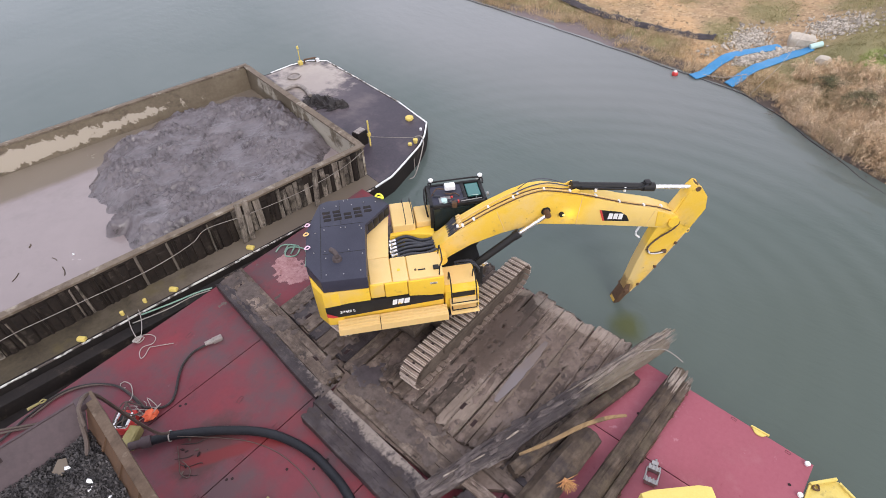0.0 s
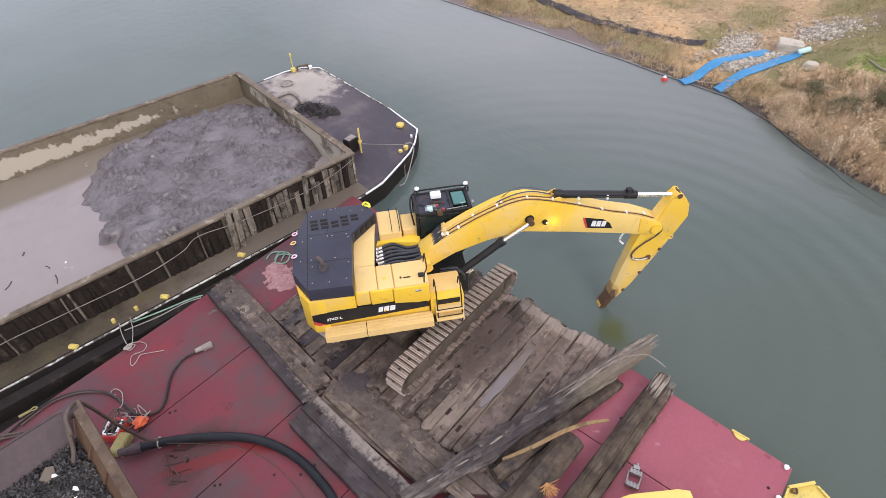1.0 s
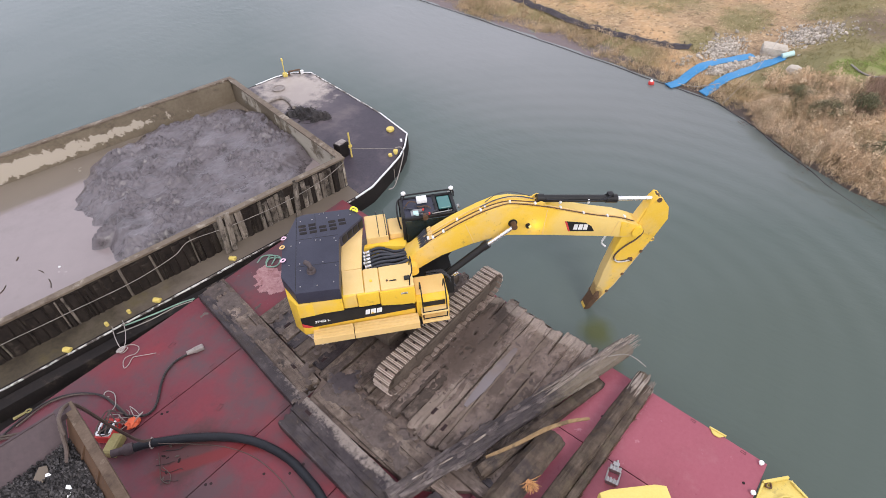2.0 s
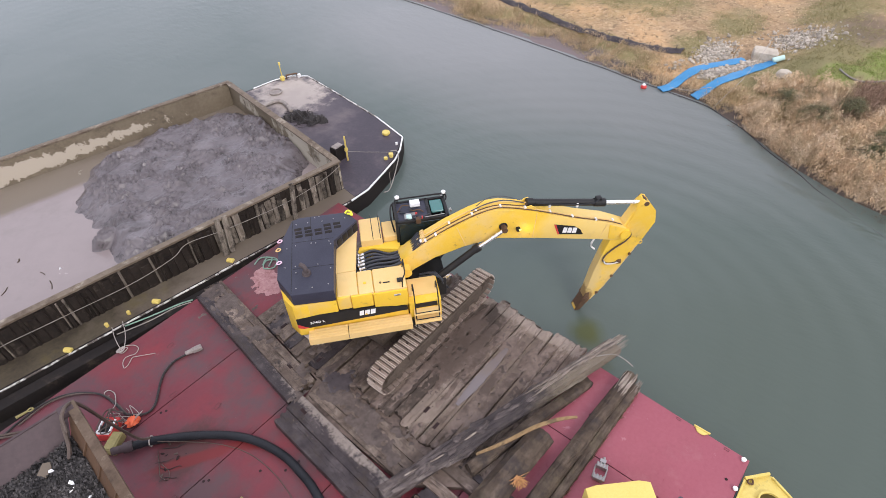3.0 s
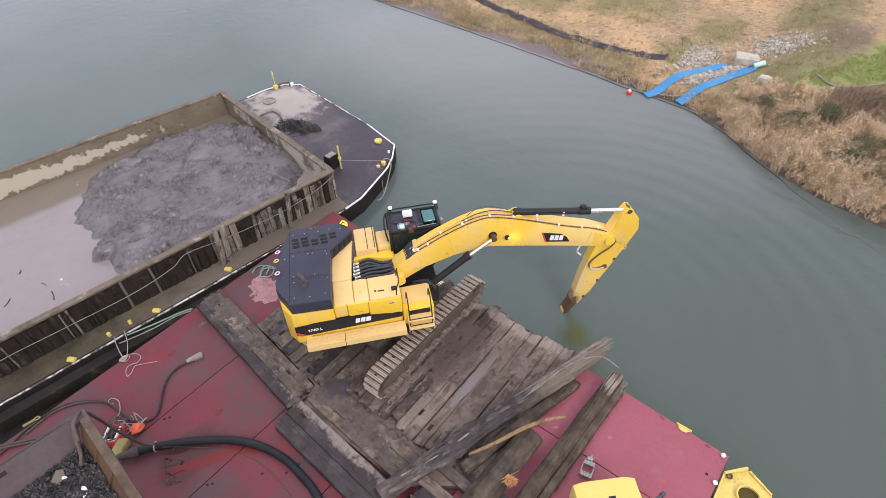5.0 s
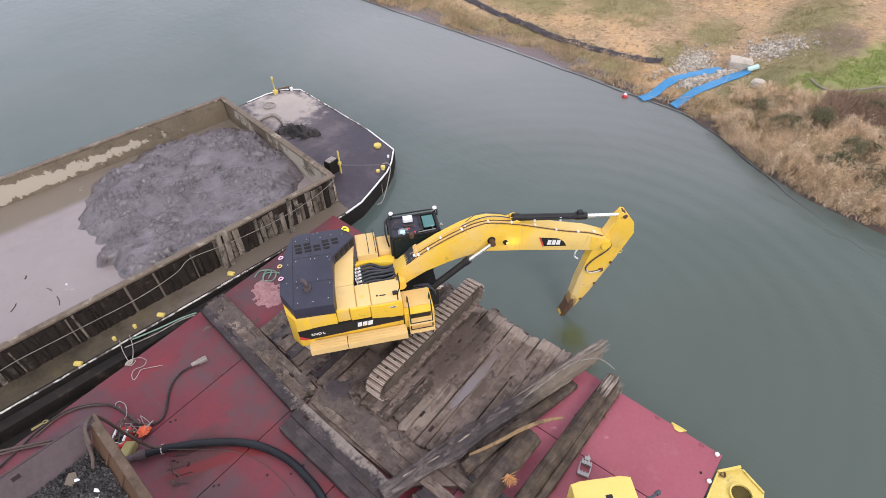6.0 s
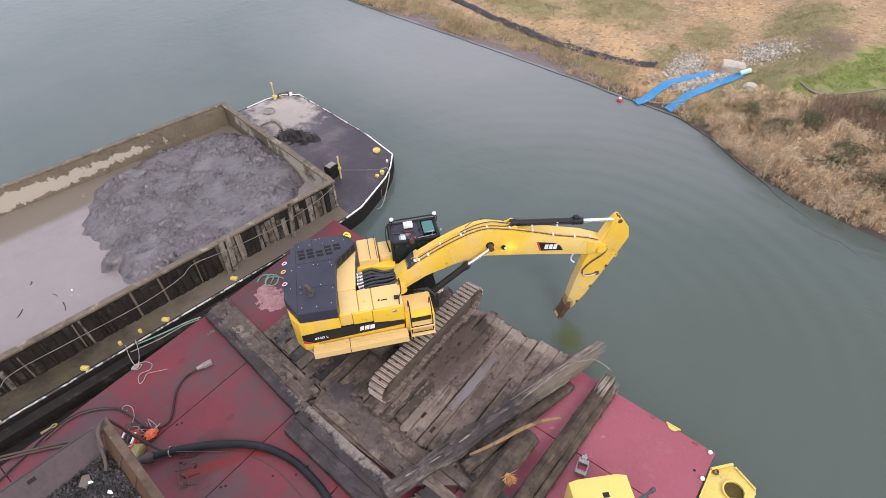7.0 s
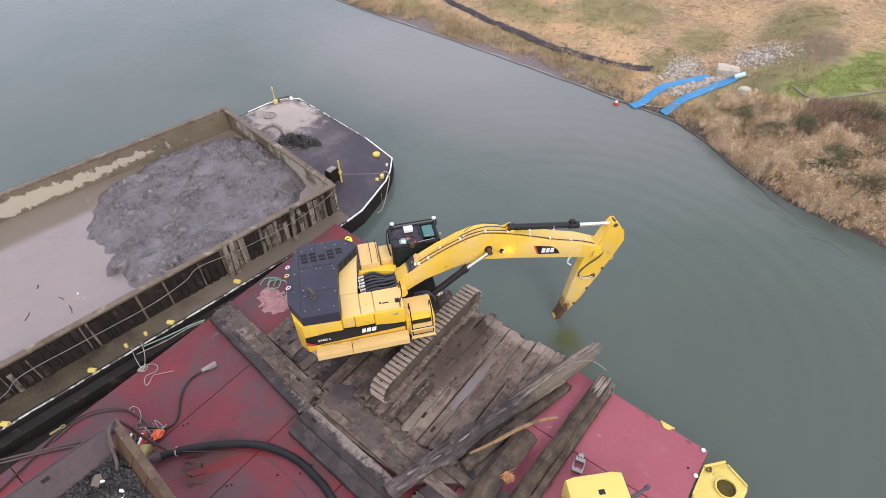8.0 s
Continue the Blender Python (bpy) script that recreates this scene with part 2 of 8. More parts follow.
M_GROUSER = surface("polished_grouser_steel", (0.40, 0.325, 0.275), (0.54, 0.46, 0.40), 0.45, 14, 2, 0.1, metal=0.2)
M_TRACKFRAME = surface("muddy_track_frame", (0.055, 0.042, 0.034), (0.125, 0.098, 0.078), 0.7, 12, 2, 0.4)
M_GLASS, _n, _l, _p = nodes_of("tinted_cab_glass")
_p.inputs["Base Color"].default_value = (0.018, 0.028, 0.030, 1)
_p.inputs["Roughness"].default_value = 0.05
_p.inputs["Alpha"].default_value = 0.85
M_TEAL, _n, _l, _p = nodes_of("teal_hatch_glass")
_p.inputs["Base Color"].default_value = (0.06, 0.17, 0.16, 1)
_p.inputs["Roughness"].default_value = 0.06
M_DECK = surface("red_deck_paint", (0.146, 0.034, 0.044), (0.175, 0.042, 0.054), 0.42, 9, 0.35, 0.06, coord="Object",
                 smears=[((0.096, 0.059, 0.065), 0.30, 0.44, 0.58, 0.9), ((0.225, 0.033, 0.041), 0.36, 0.50, 0.68, 0.7),
                         ((0.065, 0.040, 0.043), 1.1, 0.60, 0.72, 0.6), ((0.20, 0.13, 0.13), 3.5, 0.66, 0.72, 0.5)])
stain_or_light(M_DECK, (0.075, 0.036, 0.034), (1.55, 11.0, 0), (1.15, 0.75, 2), 0.8, 0.8, 1.6, False, 0.5)
stain_or_light(M_DECK, (0.165, 0.025, 0.026), (1.55, 10.55, 0), (1.35, 0.20, 2), 0.85, 0.45, 1.3, False, 0.5, -32)
stain_or_light(M_DECK, (0.16, 0.024, 0.024), (2.75, 9.75, 0), (0.6, 0.16, 2), 0.8, 0.45, 1.3, False, 0.5, -55)
# Pinker copy of the deck red: reflected light put into the base colour.
M_DECK_PINK = surface("reflecting_pink_deck_paint", (0.290, 0.080, 0.105), (0.325, 0.098, 0.124), 0.36, 8, 0.5, 0.05,
                      stains=[((0.235, 0.070, 0.082), 0.4, 0.5, 0.7, 0.6), ((0.50, 0.26, 0.29), 2.2, 0.64, 0.72, 0.6), ((0.37, 0.14, 0.165), 0.8, 0.52, 0.66, 0.6), ((0.17, 0.05, 0.05), 4.5, 0.68, 0.73, 0.7)])
M_HULL_RED = surface("red_hull_steel", (0.055, 0.02, 0.02), (0.10, 0.036, 0.036), 0.6, 10, 0.8, 0.1)
M_LUG = surface("shiny_worn_red_paint", (0.095, 0.03, 0.035), (0.14, 0.05, 0.055), 0.5, 12, 2, 0.05)
M_GAP = surface("dark_joint", (0.02, 0.012, 0.012), (0.035, 0.02, 0.02), 0.8, 10, 1, 0.0)
M_HULL_BLACK = surface("black_hull_steel", (0.011, 0.009, 0.009), (0.026, 0.021, 0.019), 0.7, 8, 0.8, 0.1,
                       stains=[((0.10, 0.075, 0.055), 1.6, 0.58, 0.72, 0.6)])
M_SCOW_DECK = surface("muddy_walkway", (0.052, 0.041, 0.029), (0.098, 0.080, 0.054), 0.6, 7, 0.9, 0.25,
                      stains=[((0.14, 0.115, 0.085), 1.1, 0.56, 0.72, 0.6), ((0.03, 0.024, 0.02), 0.8, 0.5, 0.7, 0.7), ((0.125, 0.100, 0.040), 0.7, 0.56, 0.68, 0.6)])
stain_or_light(M_SCOW_DECK, (0.165, 0.133, 0.105), (-3.5, -0.6, 0.0), (6.5, 3, 4), 0.75, 0.8, 1.3, True, 0.7)
M_FOREDECK = surface("dark_worn_foredeck", (0.040, 0.033, 0.044), (0.074, 0.061, 0.074), 0.45, 8, 0.6, 0.12,
                     stains=[((0.14, 0.115, 0.115), 0.6, 0.52, 0.68, 0.6), ((0.40, 0.37, 0.34), 2.6, 0.70, 0.76, 0.8)])
stain_or_light(M_FOREDECK, (0.46, 0.40, 0.35), (3.4, 10.4, 0.0), (2.0, 2.2, 4), 0.85, 1.2, 1.5, True, 0.6)
stain_or_light(M_FOREDECK, (0.17, 0.14, 0.145), (2.6, 8.4, 0.0), (2.2, 3.2, 4), 0.3, 1.2, 1.1, True, 0.9)
M_SILT = surface("dried_silt", (0.22, 0.19, 0.175), (0.36, 0.325, 0.30), 0.8, 5, 0.8, 0.3,
                 stains=[((0.15, 0.12, 0.12), 1.4, 0.55, 0.66, 0.7)])
M_COAMING = surface("silty_coaming_steel", (0.125, 0.100, 0.070), (0.195, 0.160, 0.115), 0.65, 6, 0.7, 0.2,
                    stains=[((0.44, 0.40, 0.33), 0.42, 0.50, 0.56, 0.85), ((0.06, 0.047, 0.035), 1.0, 0.56, 0.7, 0.7)])
M_RIM = surface("rusty_rim_steel", (0.125, 0.095, 0.070), (0.190, 0.152, 0.115), 0.7, 9, 0.8, 0.2,
                stains=[((0.065, 0.045, 0.032), 1.5, 0.52, 0.7, 0.8), ((0.36, 0.315, 0.255), 1.4, 0.56, 0.66, 0.7)])
M_HOPPER_RIM = surface("rusty_brown_rim", (0.085, 0.055, 0.036), (0.145, 0.104, 0.074), 0.6, 9, 0.8, 0.2,
                       stains=[((0.050, 0.032, 0.022), 1.5, 0.50, 0.66, 0.8), ((0.26, 0.215, 0.165), 1.8, 0.58, 0.68, 0.6)])
M_COAMING_OUT = surface("black_coaming_side", (0.014, 0.011, 0.010), (0.034, 0.026, 0.021), 0.65, 8, 1.0, 0.2,
                        stains=[((0.13, 0.105, 0.08), 1.2, 0.57, 0.72, 0.7)])
M_STAVE = surface("weathered_stave", (0.095, 0.078, 0.062), (0.26, 0.222, 0.185), 0.8, 9, 1.2, 0.4, stretch=(3, 3, 0.5), vary=0.35,
                  stains=[((0.022, 0.018, 0.015), 1.7, 0.47, 0.61, 0.85), ((0.36, 0.32, 0.275), 3.6, 0.57, 0.66, 0.75)])
# The last, darkest blotches put crevice shade into the mud's colour.
M_MUD = surface("wet_dredged_mud", (0.098, 0.083, 0.088), (0.150, 0.130, 0.137), 0.32, 5, 0.7, 0.5, dent=0.05, spec=0.5,
                stains=[((0.060, 0.050, 0.050), 0.9, 0.52, 0.66, 0.7), ((0.185, 0.163, 0.170), 0.5, 0.50, 0.64, 0.75), ((0.036, 0.030, 0.030), 2.6, 0.57, 0.64, 0.7)])
M_SLURRY = surface("grey_slurry", (0.240, 0.197, 0.192), (0.268, 0.222, 0.216), 0.20, 0.8, 0.15, 0.02, spec=0.5,
                   stains=[((0.20, 0.165, 0.155), 0.5, 0.55, 0.72, 0.5)])
WOODGRAIN = (0.6, 7, 7)
MAT_MUD = [((0.128, 0.094, 0.072), 0.45, 0.38, 0.52, 0.82), ((0.050, 0.037, 0.030), 0.8, 0.53, 0.63, 0.8), ((0.035, 0.026, 0.022), 3.0, 0.58, 0.64, 0.75), ((0.22, 0.178, 0.148), 1.9, 0.56, 0.66, 0.6)]
M_TIMBER = wood("weathered_mat_timber", (0.074, 0.054, 0.047), (0.196, 0.146, 0.124), (0.37, 0.296, 0.255), vary=0.16, bleach=0.45, ends=0.34, mud=MAT_MUD, grain=0.6, clouds=0.76, detail=5.0)
STAINS = []
for cx, cy, rx, ry, tint, amount in ((9.9, 6.55, 3.0, 0.75, (0.055, 0.041, 0.033), 0.92), (9.0, 4.45, 3.0, 0.75, (0.150, 0.115, 0.092), 0.75), (7.1, 5.75, 1.5, 0.5, (0.27, 0.215, 0.175), 0.55),
                                     (12.45, 4.6, 0.42, 2.0, (0.36, 0.30, 0.255), 0.45), (12.45, 7.2, 0.35, 0.5, (0.34, 0.28, 0.235), 0.45), (6.4, 4.2, 0.7, 1.4, (0.085, 0.064, 0.052), 0.7)):
    STAINS.append((tint, (cx, cy, 0.3), (rx, ry, 2), amount, 1.1, 2.6, False, 0.3))
    stain_or_light(M_TIMBER, *STAINS[-1])
M_TIMBER_DARK = wood("dark_wet_timber", (0.026, 0.020, 0.022), (0.050, 0.040, 0.042), (0.100, 0.083, 0.082), 0.42, 0.14, 0.15, mud=MAT_MUD[1:3], grain=0.5, clouds=0.88, detail=4.0, cracks=0.4)
stain_or_light(M_TIMBER_DARK, (0.33, 0.275, 0.238), (4.95, 7.6, 0.3), (0.22, 2.3, 2), 0.7, 2.6, 4.5, False, 0.9, -4.5)
M_TIMBER_BROWN = wood("brown_mat_timber", (0.054, 0.038, 0.030), (0.122, 0.091, 0.073), (0.26, 0.205, 0.168), 0.6, 0.14, 0.4, mud=MAT_MUD[1:], grain=0.55, clouds=0.80, detail=5.0)
for k in (0, 3, 4):
    stain_or_light(M_TIMBER_BROWN, *STAINS[k])
M_TIMBER_GREY = wood("bleached_timber", (0.10, 0.08, 0.066), (0.27, 0.22, 0.185), (0.46, 0.39, 0.335), 0.85, 0.15, 0.7)
M_LOG = wood("old_log_wood", (0.040, 0.029, 0.023), (0.086, 0.063, 0.047), (0.160, 0.122, 0.094), 0.8, 0.10, 0.0, mud=[((0.13, 0.105, 0.07), 1.3, 0.54, 0.66, 0.6), ((0.040, 0.033, 0.034), 0.9, 0.52, 0.62, 0.7)], bump=0.8, dent=0.05, grain=0.5, clouds=0.84, detail=4.0, cracks=0.3)
M_BEAM = wood("split_grey_beam_wood", (0.046, 0.036, 0.036), (0.104, 0.084, 0.080), (0.230, 0.192, 0.172), 0.8, 0.05, 0.3, mud=[((0.19, 0.155, 0.11), 1.6, 0.55, 0.66, 0.6), ((0.050, 0.042, 0.046), 0.8, 0.50, 0.60, 0.7)], bump=1.0, dent=0.06, grain=0.6, clouds=0.80, detail=5.0, cracks=0.4)
stain_or_light(M_BEAM, (0.25, 0.212, 0.18), (8.3, 0, 0.1), (1.8, 1, 1), 0.3, 1.1, 2.6, True, 0.6)
stain_or_light(M_BEAM, (0.235, 0.190, 0.128), (7.5, -0.22, 0.1), (2.2, 0.20, 1), 0.45, 1.0, 2.2, True, 0.5)
stain_or_light(M_BEAM, (0.045, 0.037, 0.038), (4.0, 0, 0.1), (2.2, 0.5, 0.6), 0.8, 1.0, 2.4, True, 0.5)
M_MATMUD = surface("trodden_brown_mud", (0.130, 0.095, 0.079), (0.198, 0.151, 0.127), 0.5, 9, 1.2, 0.8, dent=0.04,
                   stains=[((0.235, 0.185, 0.160), 1.6, 0.54, 0.68, 0.6), ((0.062, 0.044, 0.036), 0.7, 0.50, 0.62, 0.8), ((0.042, 0.031, 0.028), 3.2, 0.56, 0.63, 0.8)])
M_MATMUD_DARK = surface("dark_trodden_mud", (0.074, 0.056, 0.050), (0.132, 0.103, 0.090), 0.5, 9, 1.0, 0.8, dent=0.04,
                        stains=[((0.165, 0.132, 0.115), 1.4, 0.48, 0.76, 0.75), ((0.030, 0.023, 0.022), 2.0, 0.46, 0.68, 0.85), ((0.20, 0.165, 0.14), 6.0, 0.58, 0.72, 0.5)])
stain_or_light(M_MATMUD, (0.072, 0.052, 0.042), (10.4, 6.5, 0.3), (2.2, 0.75, 2), 0.8, 0.9, 1.6, False, 0.5)
M_WETMUD = surface("wet_black_mud", (0.040, 0.033, 0.035), (0.078, 0.064, 0.068), 0.32, 8, 1.1, 0.5, dent=0.03, spec=0.5)
stain_or_light(M_SLURRY, (0.175, 0.145, 0.112), (-8.0, 11.9, 0.1), (60, 2.6, 4), 0.9, 0.12, 0.5, True, 0.18)
M_COAMING_FAR = surface("silt_lined_coaming", (0.135, 0.108, 0.076), (0.205, 0.168, 0.122), 0.65, 6, 0.7, 0.2,
                        stains=[((0.075, 0.058, 0.043), 1.0, 0.56, 0.7, 0.7)])
stain_or_light(M_COAMING_FAR, (0.48, 0.42, 0.345), (-16.5, 0.0, 0.72), (11.0, 4, 0.46), 0.9, 1.1, 1.7, True, 0.12)
M_SPLINTER = surface("fresh_split_wood", (0.17, 0.105, 0.05), (0.29, 0.195, 0.10), 0.7, 5, 1, 0.4, stretch=WOODGRAIN,
                     stains=[((0.075, 0.055, 0.035), 1.6, 0.52, 0.62, 0.7)])
M_ROPE = surface("pale_rope", (0.30, 0.272, 0.25), (0.46, 0.42, 0.385), 0.9, 60, 4, 0.4)
M_ROPE_GREEN = surface("green_rope", (0.14, 0.24, 0.19), (0.25, 0.36, 0.29), 0.9, 60, 4, 0.4)
M_ROPE_GREY = surface("grey_rope", (0.20, 0.18, 0.16), (0.32, 0.29, 0.26), 0.9, 60, 4, 0.4)
M_YELLOW_FIT = surface("yellow_fitting_paint", (0.60, 0.46, 0.11), (0.70, 0.56, 0.18), 0.5, 12, 2, 0.1,
                       stains=[((0.25, 0.18, 0.06), 3, 0.58, 0.7, 0.7)])
M_RUST = surface("rusty_brown_steel", (0.085, 0.048, 0.029), (0.138, 0.082, 0.050), 0.7, 9, 0.9, 0.2,
                 stains=[((0.075, 0.05, 0.038), 1.5, 0.5, 0.68, 0.7), ((0.26, 0.18, 0.12), 2.5, 0.62, 0.72, 0.5)])
M_GREYPLATE = surface("grey_steel_plate", (0.060, 0.043, 0.046), (0.092, 0.067, 0.070), 0.6, 8, 0.9, 0.15,
                      stains=[((0.17, 0.13, 0.125), 1.6, 0.58, 0.70, 0.5), ((0.05, 0.036, 0.034), 2.2, 0.58, 0.7, 0.6)])
M_CHIP = surface("dark_rubble", (0.010, 0.009, 0.010), (0.10, 0.092, 0.090), 0.6, 3, 1.2, 0.3, island=0.8)
M_RED = surface("bright_red_plastic", (0.50, 0.05, 0.05), (0.58, 0.07, 0.06), 0.4, 20, 3, 0.03)
M_ORANGE = surface("orange_fabric", (0.72, 0.13, 0.06), (0.80, 0.18, 0.08), 0.7, 12, 3, 0.4)
M_RAG = surface("orange_brown_fibre", (0.42, 0.20, 0.08), (0.60, 0.33, 0.15), 0.8, 20, 3, 0.3, island=0.3)
M_OLIVE = surface("olive_yellow_paint", (0.25, 0.21, 0.085), (0.34, 0.29, 0.13), 0.6, 14, 2, 0.1)
M_BLUE = surface("blue_layflat_fabric", (0.045, 0.20, 0.40), (0.075, 0.26, 0.48), 0.5, 9, 1.2, 0.25)
M_TURQ = surface("turquoise_pipe", (0.46, 0.66, 0.64), (0.56, 0.74, 0.72), 0.4, 12, 2, 0.05)
M_STONE = surface("grey_riprap_stone", (0.25, 0.218, 0.18), (0.50, 0.445, 0.38), 0.85, 8, 1.5, 0.5, vary=0.35)
M_BLOCK = surface("pale_concrete", (0.40, 0.35, 0.29), (0.53, 0.475, 0.40), 0.85, 8, 0.9, 0.4,
                  stains=[((0.24, 0.21, 0.18), 1.2, 0.52, 0.7, 0.6)])
M_FENCE = surface("black_silt_fabric", (0.026, 0.022, 0.025), (0.085, 0.072, 0.076), 0.75, 10, 1.4, 0.5)
M_STRAW = surface("dry_straw_grass", (0.43, 0.31, 0.185), (0.64, 0.49, 0.325), 0.85, 3, 0.35, 0.0, island=0.16, coord="Object",
                  stains=[((0.26, 0.22, 0.10), 0.45, 0.52, 0.64, 0.7), ((0.20, 0.14, 0.085), 0.8, 0.55, 0.66, 0.6)])
M_REED = surface("dead_reeds", (0.49, 0.335, 0.20), (0.80, 0.61, 0.41), 0.85, 1.2, 0.45, 0.0, island=0.22,
                 stains=[((0.26, 0.215, 0.11), 0.55, 0.52, 0.64, 0.6), ((0.17, 0.118, 0.068), 1.5, 0.53, 0.62, 0.6), ((0.80, 0.63, 0.44), 1.9, 0.56, 0.64, 0.6)])
M_CANE = surface("bare_bramble_canes", (0.20, 0.125, 0.085), (0.42, 0.29, 0.215), 0.8, 2, 0.5, 0.0, island=0.4)
M_PLUME = surface("pale_reed_plumes", (0.58, 0.44, 0.295), (0.74, 0.59, 0.43), 0.85, 2, 0.5, 0.0, island=0.15)
M_GREEN = surface("green_grass", (0.16, 0.22, 0.05), (0.27, 0.33, 0.09), 0.8, 3, 0.4, 0.0, island=0.35)
M_OLIVEGRASS = surface("olive_grass", (0.25, 0.222, 0.11), (0.36, 0.31, 0.16), 0.85, 3, 0.4, 0.0, island=0.12)
M_BRAMBLE = surface("brown_green_bramble", (0.085, 0.090, 0.042), (0.22, 0.205, 0.115), 0.7, 3, 0.8, 0.0, island=0.45, stains=[((0.17, 0.105, 0.06), 0.7, 0.52, 0.62, 0.7)])
M_GROUND = surface("damp_bank_soil", (0.25, 0.165, 0.095), (0.41, 0.285, 0.172), 0.9, 2.5, 0.22, 0.4, dent=0.05,
                   smears=[((0.07, 0.055, 0.042), 0.9, 0.62, 0.72, 0.8)], stains=[((0.52, 0.325, 0.165), 0.12, 0.47, 0.60, 0.8), ((0.25, 0.20, 0.10), 0.16, 0.54, 0.66, 0.6), ((0.17, 0.115, 0.07), 0.8, 0.52, 0.66, 0.7), ((0.57, 0.405, 0.235), 1.6, 0.54, 0.66, 0.7), ((0.14, 0.095, 0.058), 2.6, 0.55, 0.61, 0.7), ((0.62, 0.46, 0.28), 3.4, 0.57, 0.63, 0.6), ((0.13, 0.10, 0.055), 1.1, 0.60, 0.66, 0.7),
                           ((0.11, 0.085, 0.065), 0.5, 0.60, 0.74, 0.7)])
def wet_shaded_edge(m, level, reach, colour):
    """Soil soaked dark up to a little above the water, with the bank's shadow painted in."""
    n, l = m.node_tree.nodes, m.node_tree.links
    p = next(q for q in n if q.type == "BSDF_PRINCIPLED")
    old = p.inputs["Base Color"].links[0].from_socket
    pos = n.new("ShaderNodeNewGeometry").outputs["Position"]
    sep = n.new("ShaderNodeSeparateXYZ")
    l.new(pos, sep.inputs[0])
    rng = n.new("ShaderNodeMapRange")
    rng.inputs["From Min"].default_value, rng.inputs["From Max"].default_value = level + reach, level + reach * 0.5
    l.new(sep.outputs["Z"], rng.inputs["Value"])
    l.new(mix_node(n, l, rng.outputs[0], old, colour), p.inputs["Base Color"])


# patches of grass and bare earth on the bank: colour, centre, radii
GREEN_PATCHES = [(38.0, 0.9, 1.5, 0.9), (40.6, -1.4, 2.6, 1.6), (43.6, -2.6, 3.0, 1.6), (38.2, -1.6, 1.3, 1.0)]
OLIVE_PATCHES = [(47.0, 16.5, 3.4, 4.0), (43.2, 23.5, 2.0, 3.6), (45.2, 8.7, 2.4, 1.5), (40.2, 10.0, 2.0, 1.2), (37.8, 3.6, 2.8, 2.4), (41.0, 1.4, 4.6, 3.0), (37.6, -2.6, 3.2, 3.2), (41.5, -5.0, 5.0, 3.6), (36.3, 6.8, 1.0, 0.7), (49.5, 3.0, 4.0, 2.4),
                 (36.6, 12.6, 1.2, 1.6), (37.5, 16.0, 1.3, 2.6), (38.3, 20.5, 1.1, 3.2), (37.9, 26.5, 1.1, 3.4), (39.0, 32.0, 1.2, 3.0)]
for cx, cy, rx, ry in OLIVE_PATCHES:
    stain_or_light(M_GROUND, (0.205, 0.187, 0.088), (cx, cy, 0.6), (rx, ry, 4), 0.78, 1.0, 0.55, False, 0.9)
stain_or_light(M_GROUND, (0.155, 0.115, 0.085), (45.6, 0.8, 0.8), (2.8, 1.7, 4), 0.85, 0.8, 0.7, False, 0.6)
for cx, cy, rx, ry in GREEN_PATCHES:
    stain_or_light(M_GROUND, (0.235, 0.265, 0.085), (cx, cy, 0.6), (rx, ry, 4), 0.8, 0.9, 0.9, False, 0.7)
# Dark litter under the reeds, with shade between clumps put into its colour.
stain_or_light(M_GROUND, (0.15, 0.108, 0.068), (32.6, -3.5, 0.3), (3.4, 8.5, 4), 0.85, 0.5, 0.9, False, 0.5, -14)
wet_shaded_edge(M_GROUND, -1.0, 0.34, (0.085, 0.066, 0.056))
stain_or_light(M_GROUND, (0.185, 0.150, 0.148), (36.5, 19.5, -0.95), (1.5, 6.0, 0.6), 0.9, 0.35, 1.2, False, 0.4)
stain_or_light(M_GROUND, (0.185, 0.150, 0.148), (37.3, 31.0, -0.95), (1.3, 3.5, 0.6), 0.9, 0.35, 1.2, False, 0.4)
M_SKIN_PINK = surface("pink_plastic_tie", (0.75, 0.50, 0.62), (0.82, 0.58, 0.68), 0.5, 20, 3, 0.0)
M_LAMP, _n, _l, _p = nodes_of("work_lamp_lens")
_p.inputs["Base Color"].default_value = (0.9, 0.85, 0.3, 1)
_p.inputs["Roughness"].default_value = 0.2


# ---- mesh helpers ----
def thing(name, m, label, category, group="", kind=""):
    ob = new(name)
    ob.empty_display_size = 0.2
    ob.matrix_world = m
    return tagged(ob, label, category, group, kind)


def finish(me, mat, angle=32):
    me.materials.append(mat)
    me.polygons.foreach_set("use_smooth", [True] * len(me.polygons))
    me.set_sharp_from_angle(angle=radians(angle))


def part(name, bm, mat, parent=None, label="", m=None, angle=32):
    """Links a bmesh as one mesh object under a thing or a part."""
    bmesh.ops.recalc_face_normals(bm, faces=bm.faces[:])
    me = bpy.data.meshes.new(name)
    bm.to_mesh(me)
    bm.free()
    finish(me, mat, angle)
    ob = new(name, me)
    if parent is not None:
        ob.parent = parent
    if m is not None:
        ob.matrix_basis = m
    return tagged(ob, label)


def piece(name, me, parent, m):
    """One more object on a mesh that alike pieces share."""
    ob = new(name, me)
    ob.parent, ob.matrix_basis = parent, m
    return ob


def mesh_of(name, bm, mat, angle=32):
    bmesh.ops.recalc_face_normals(bm, faces=bm.faces[:])
    me = bpy.data.meshes.new(name)
    bm.to_mesh(me)
    bm.free()
    finish(me, mat, angle)
    return me


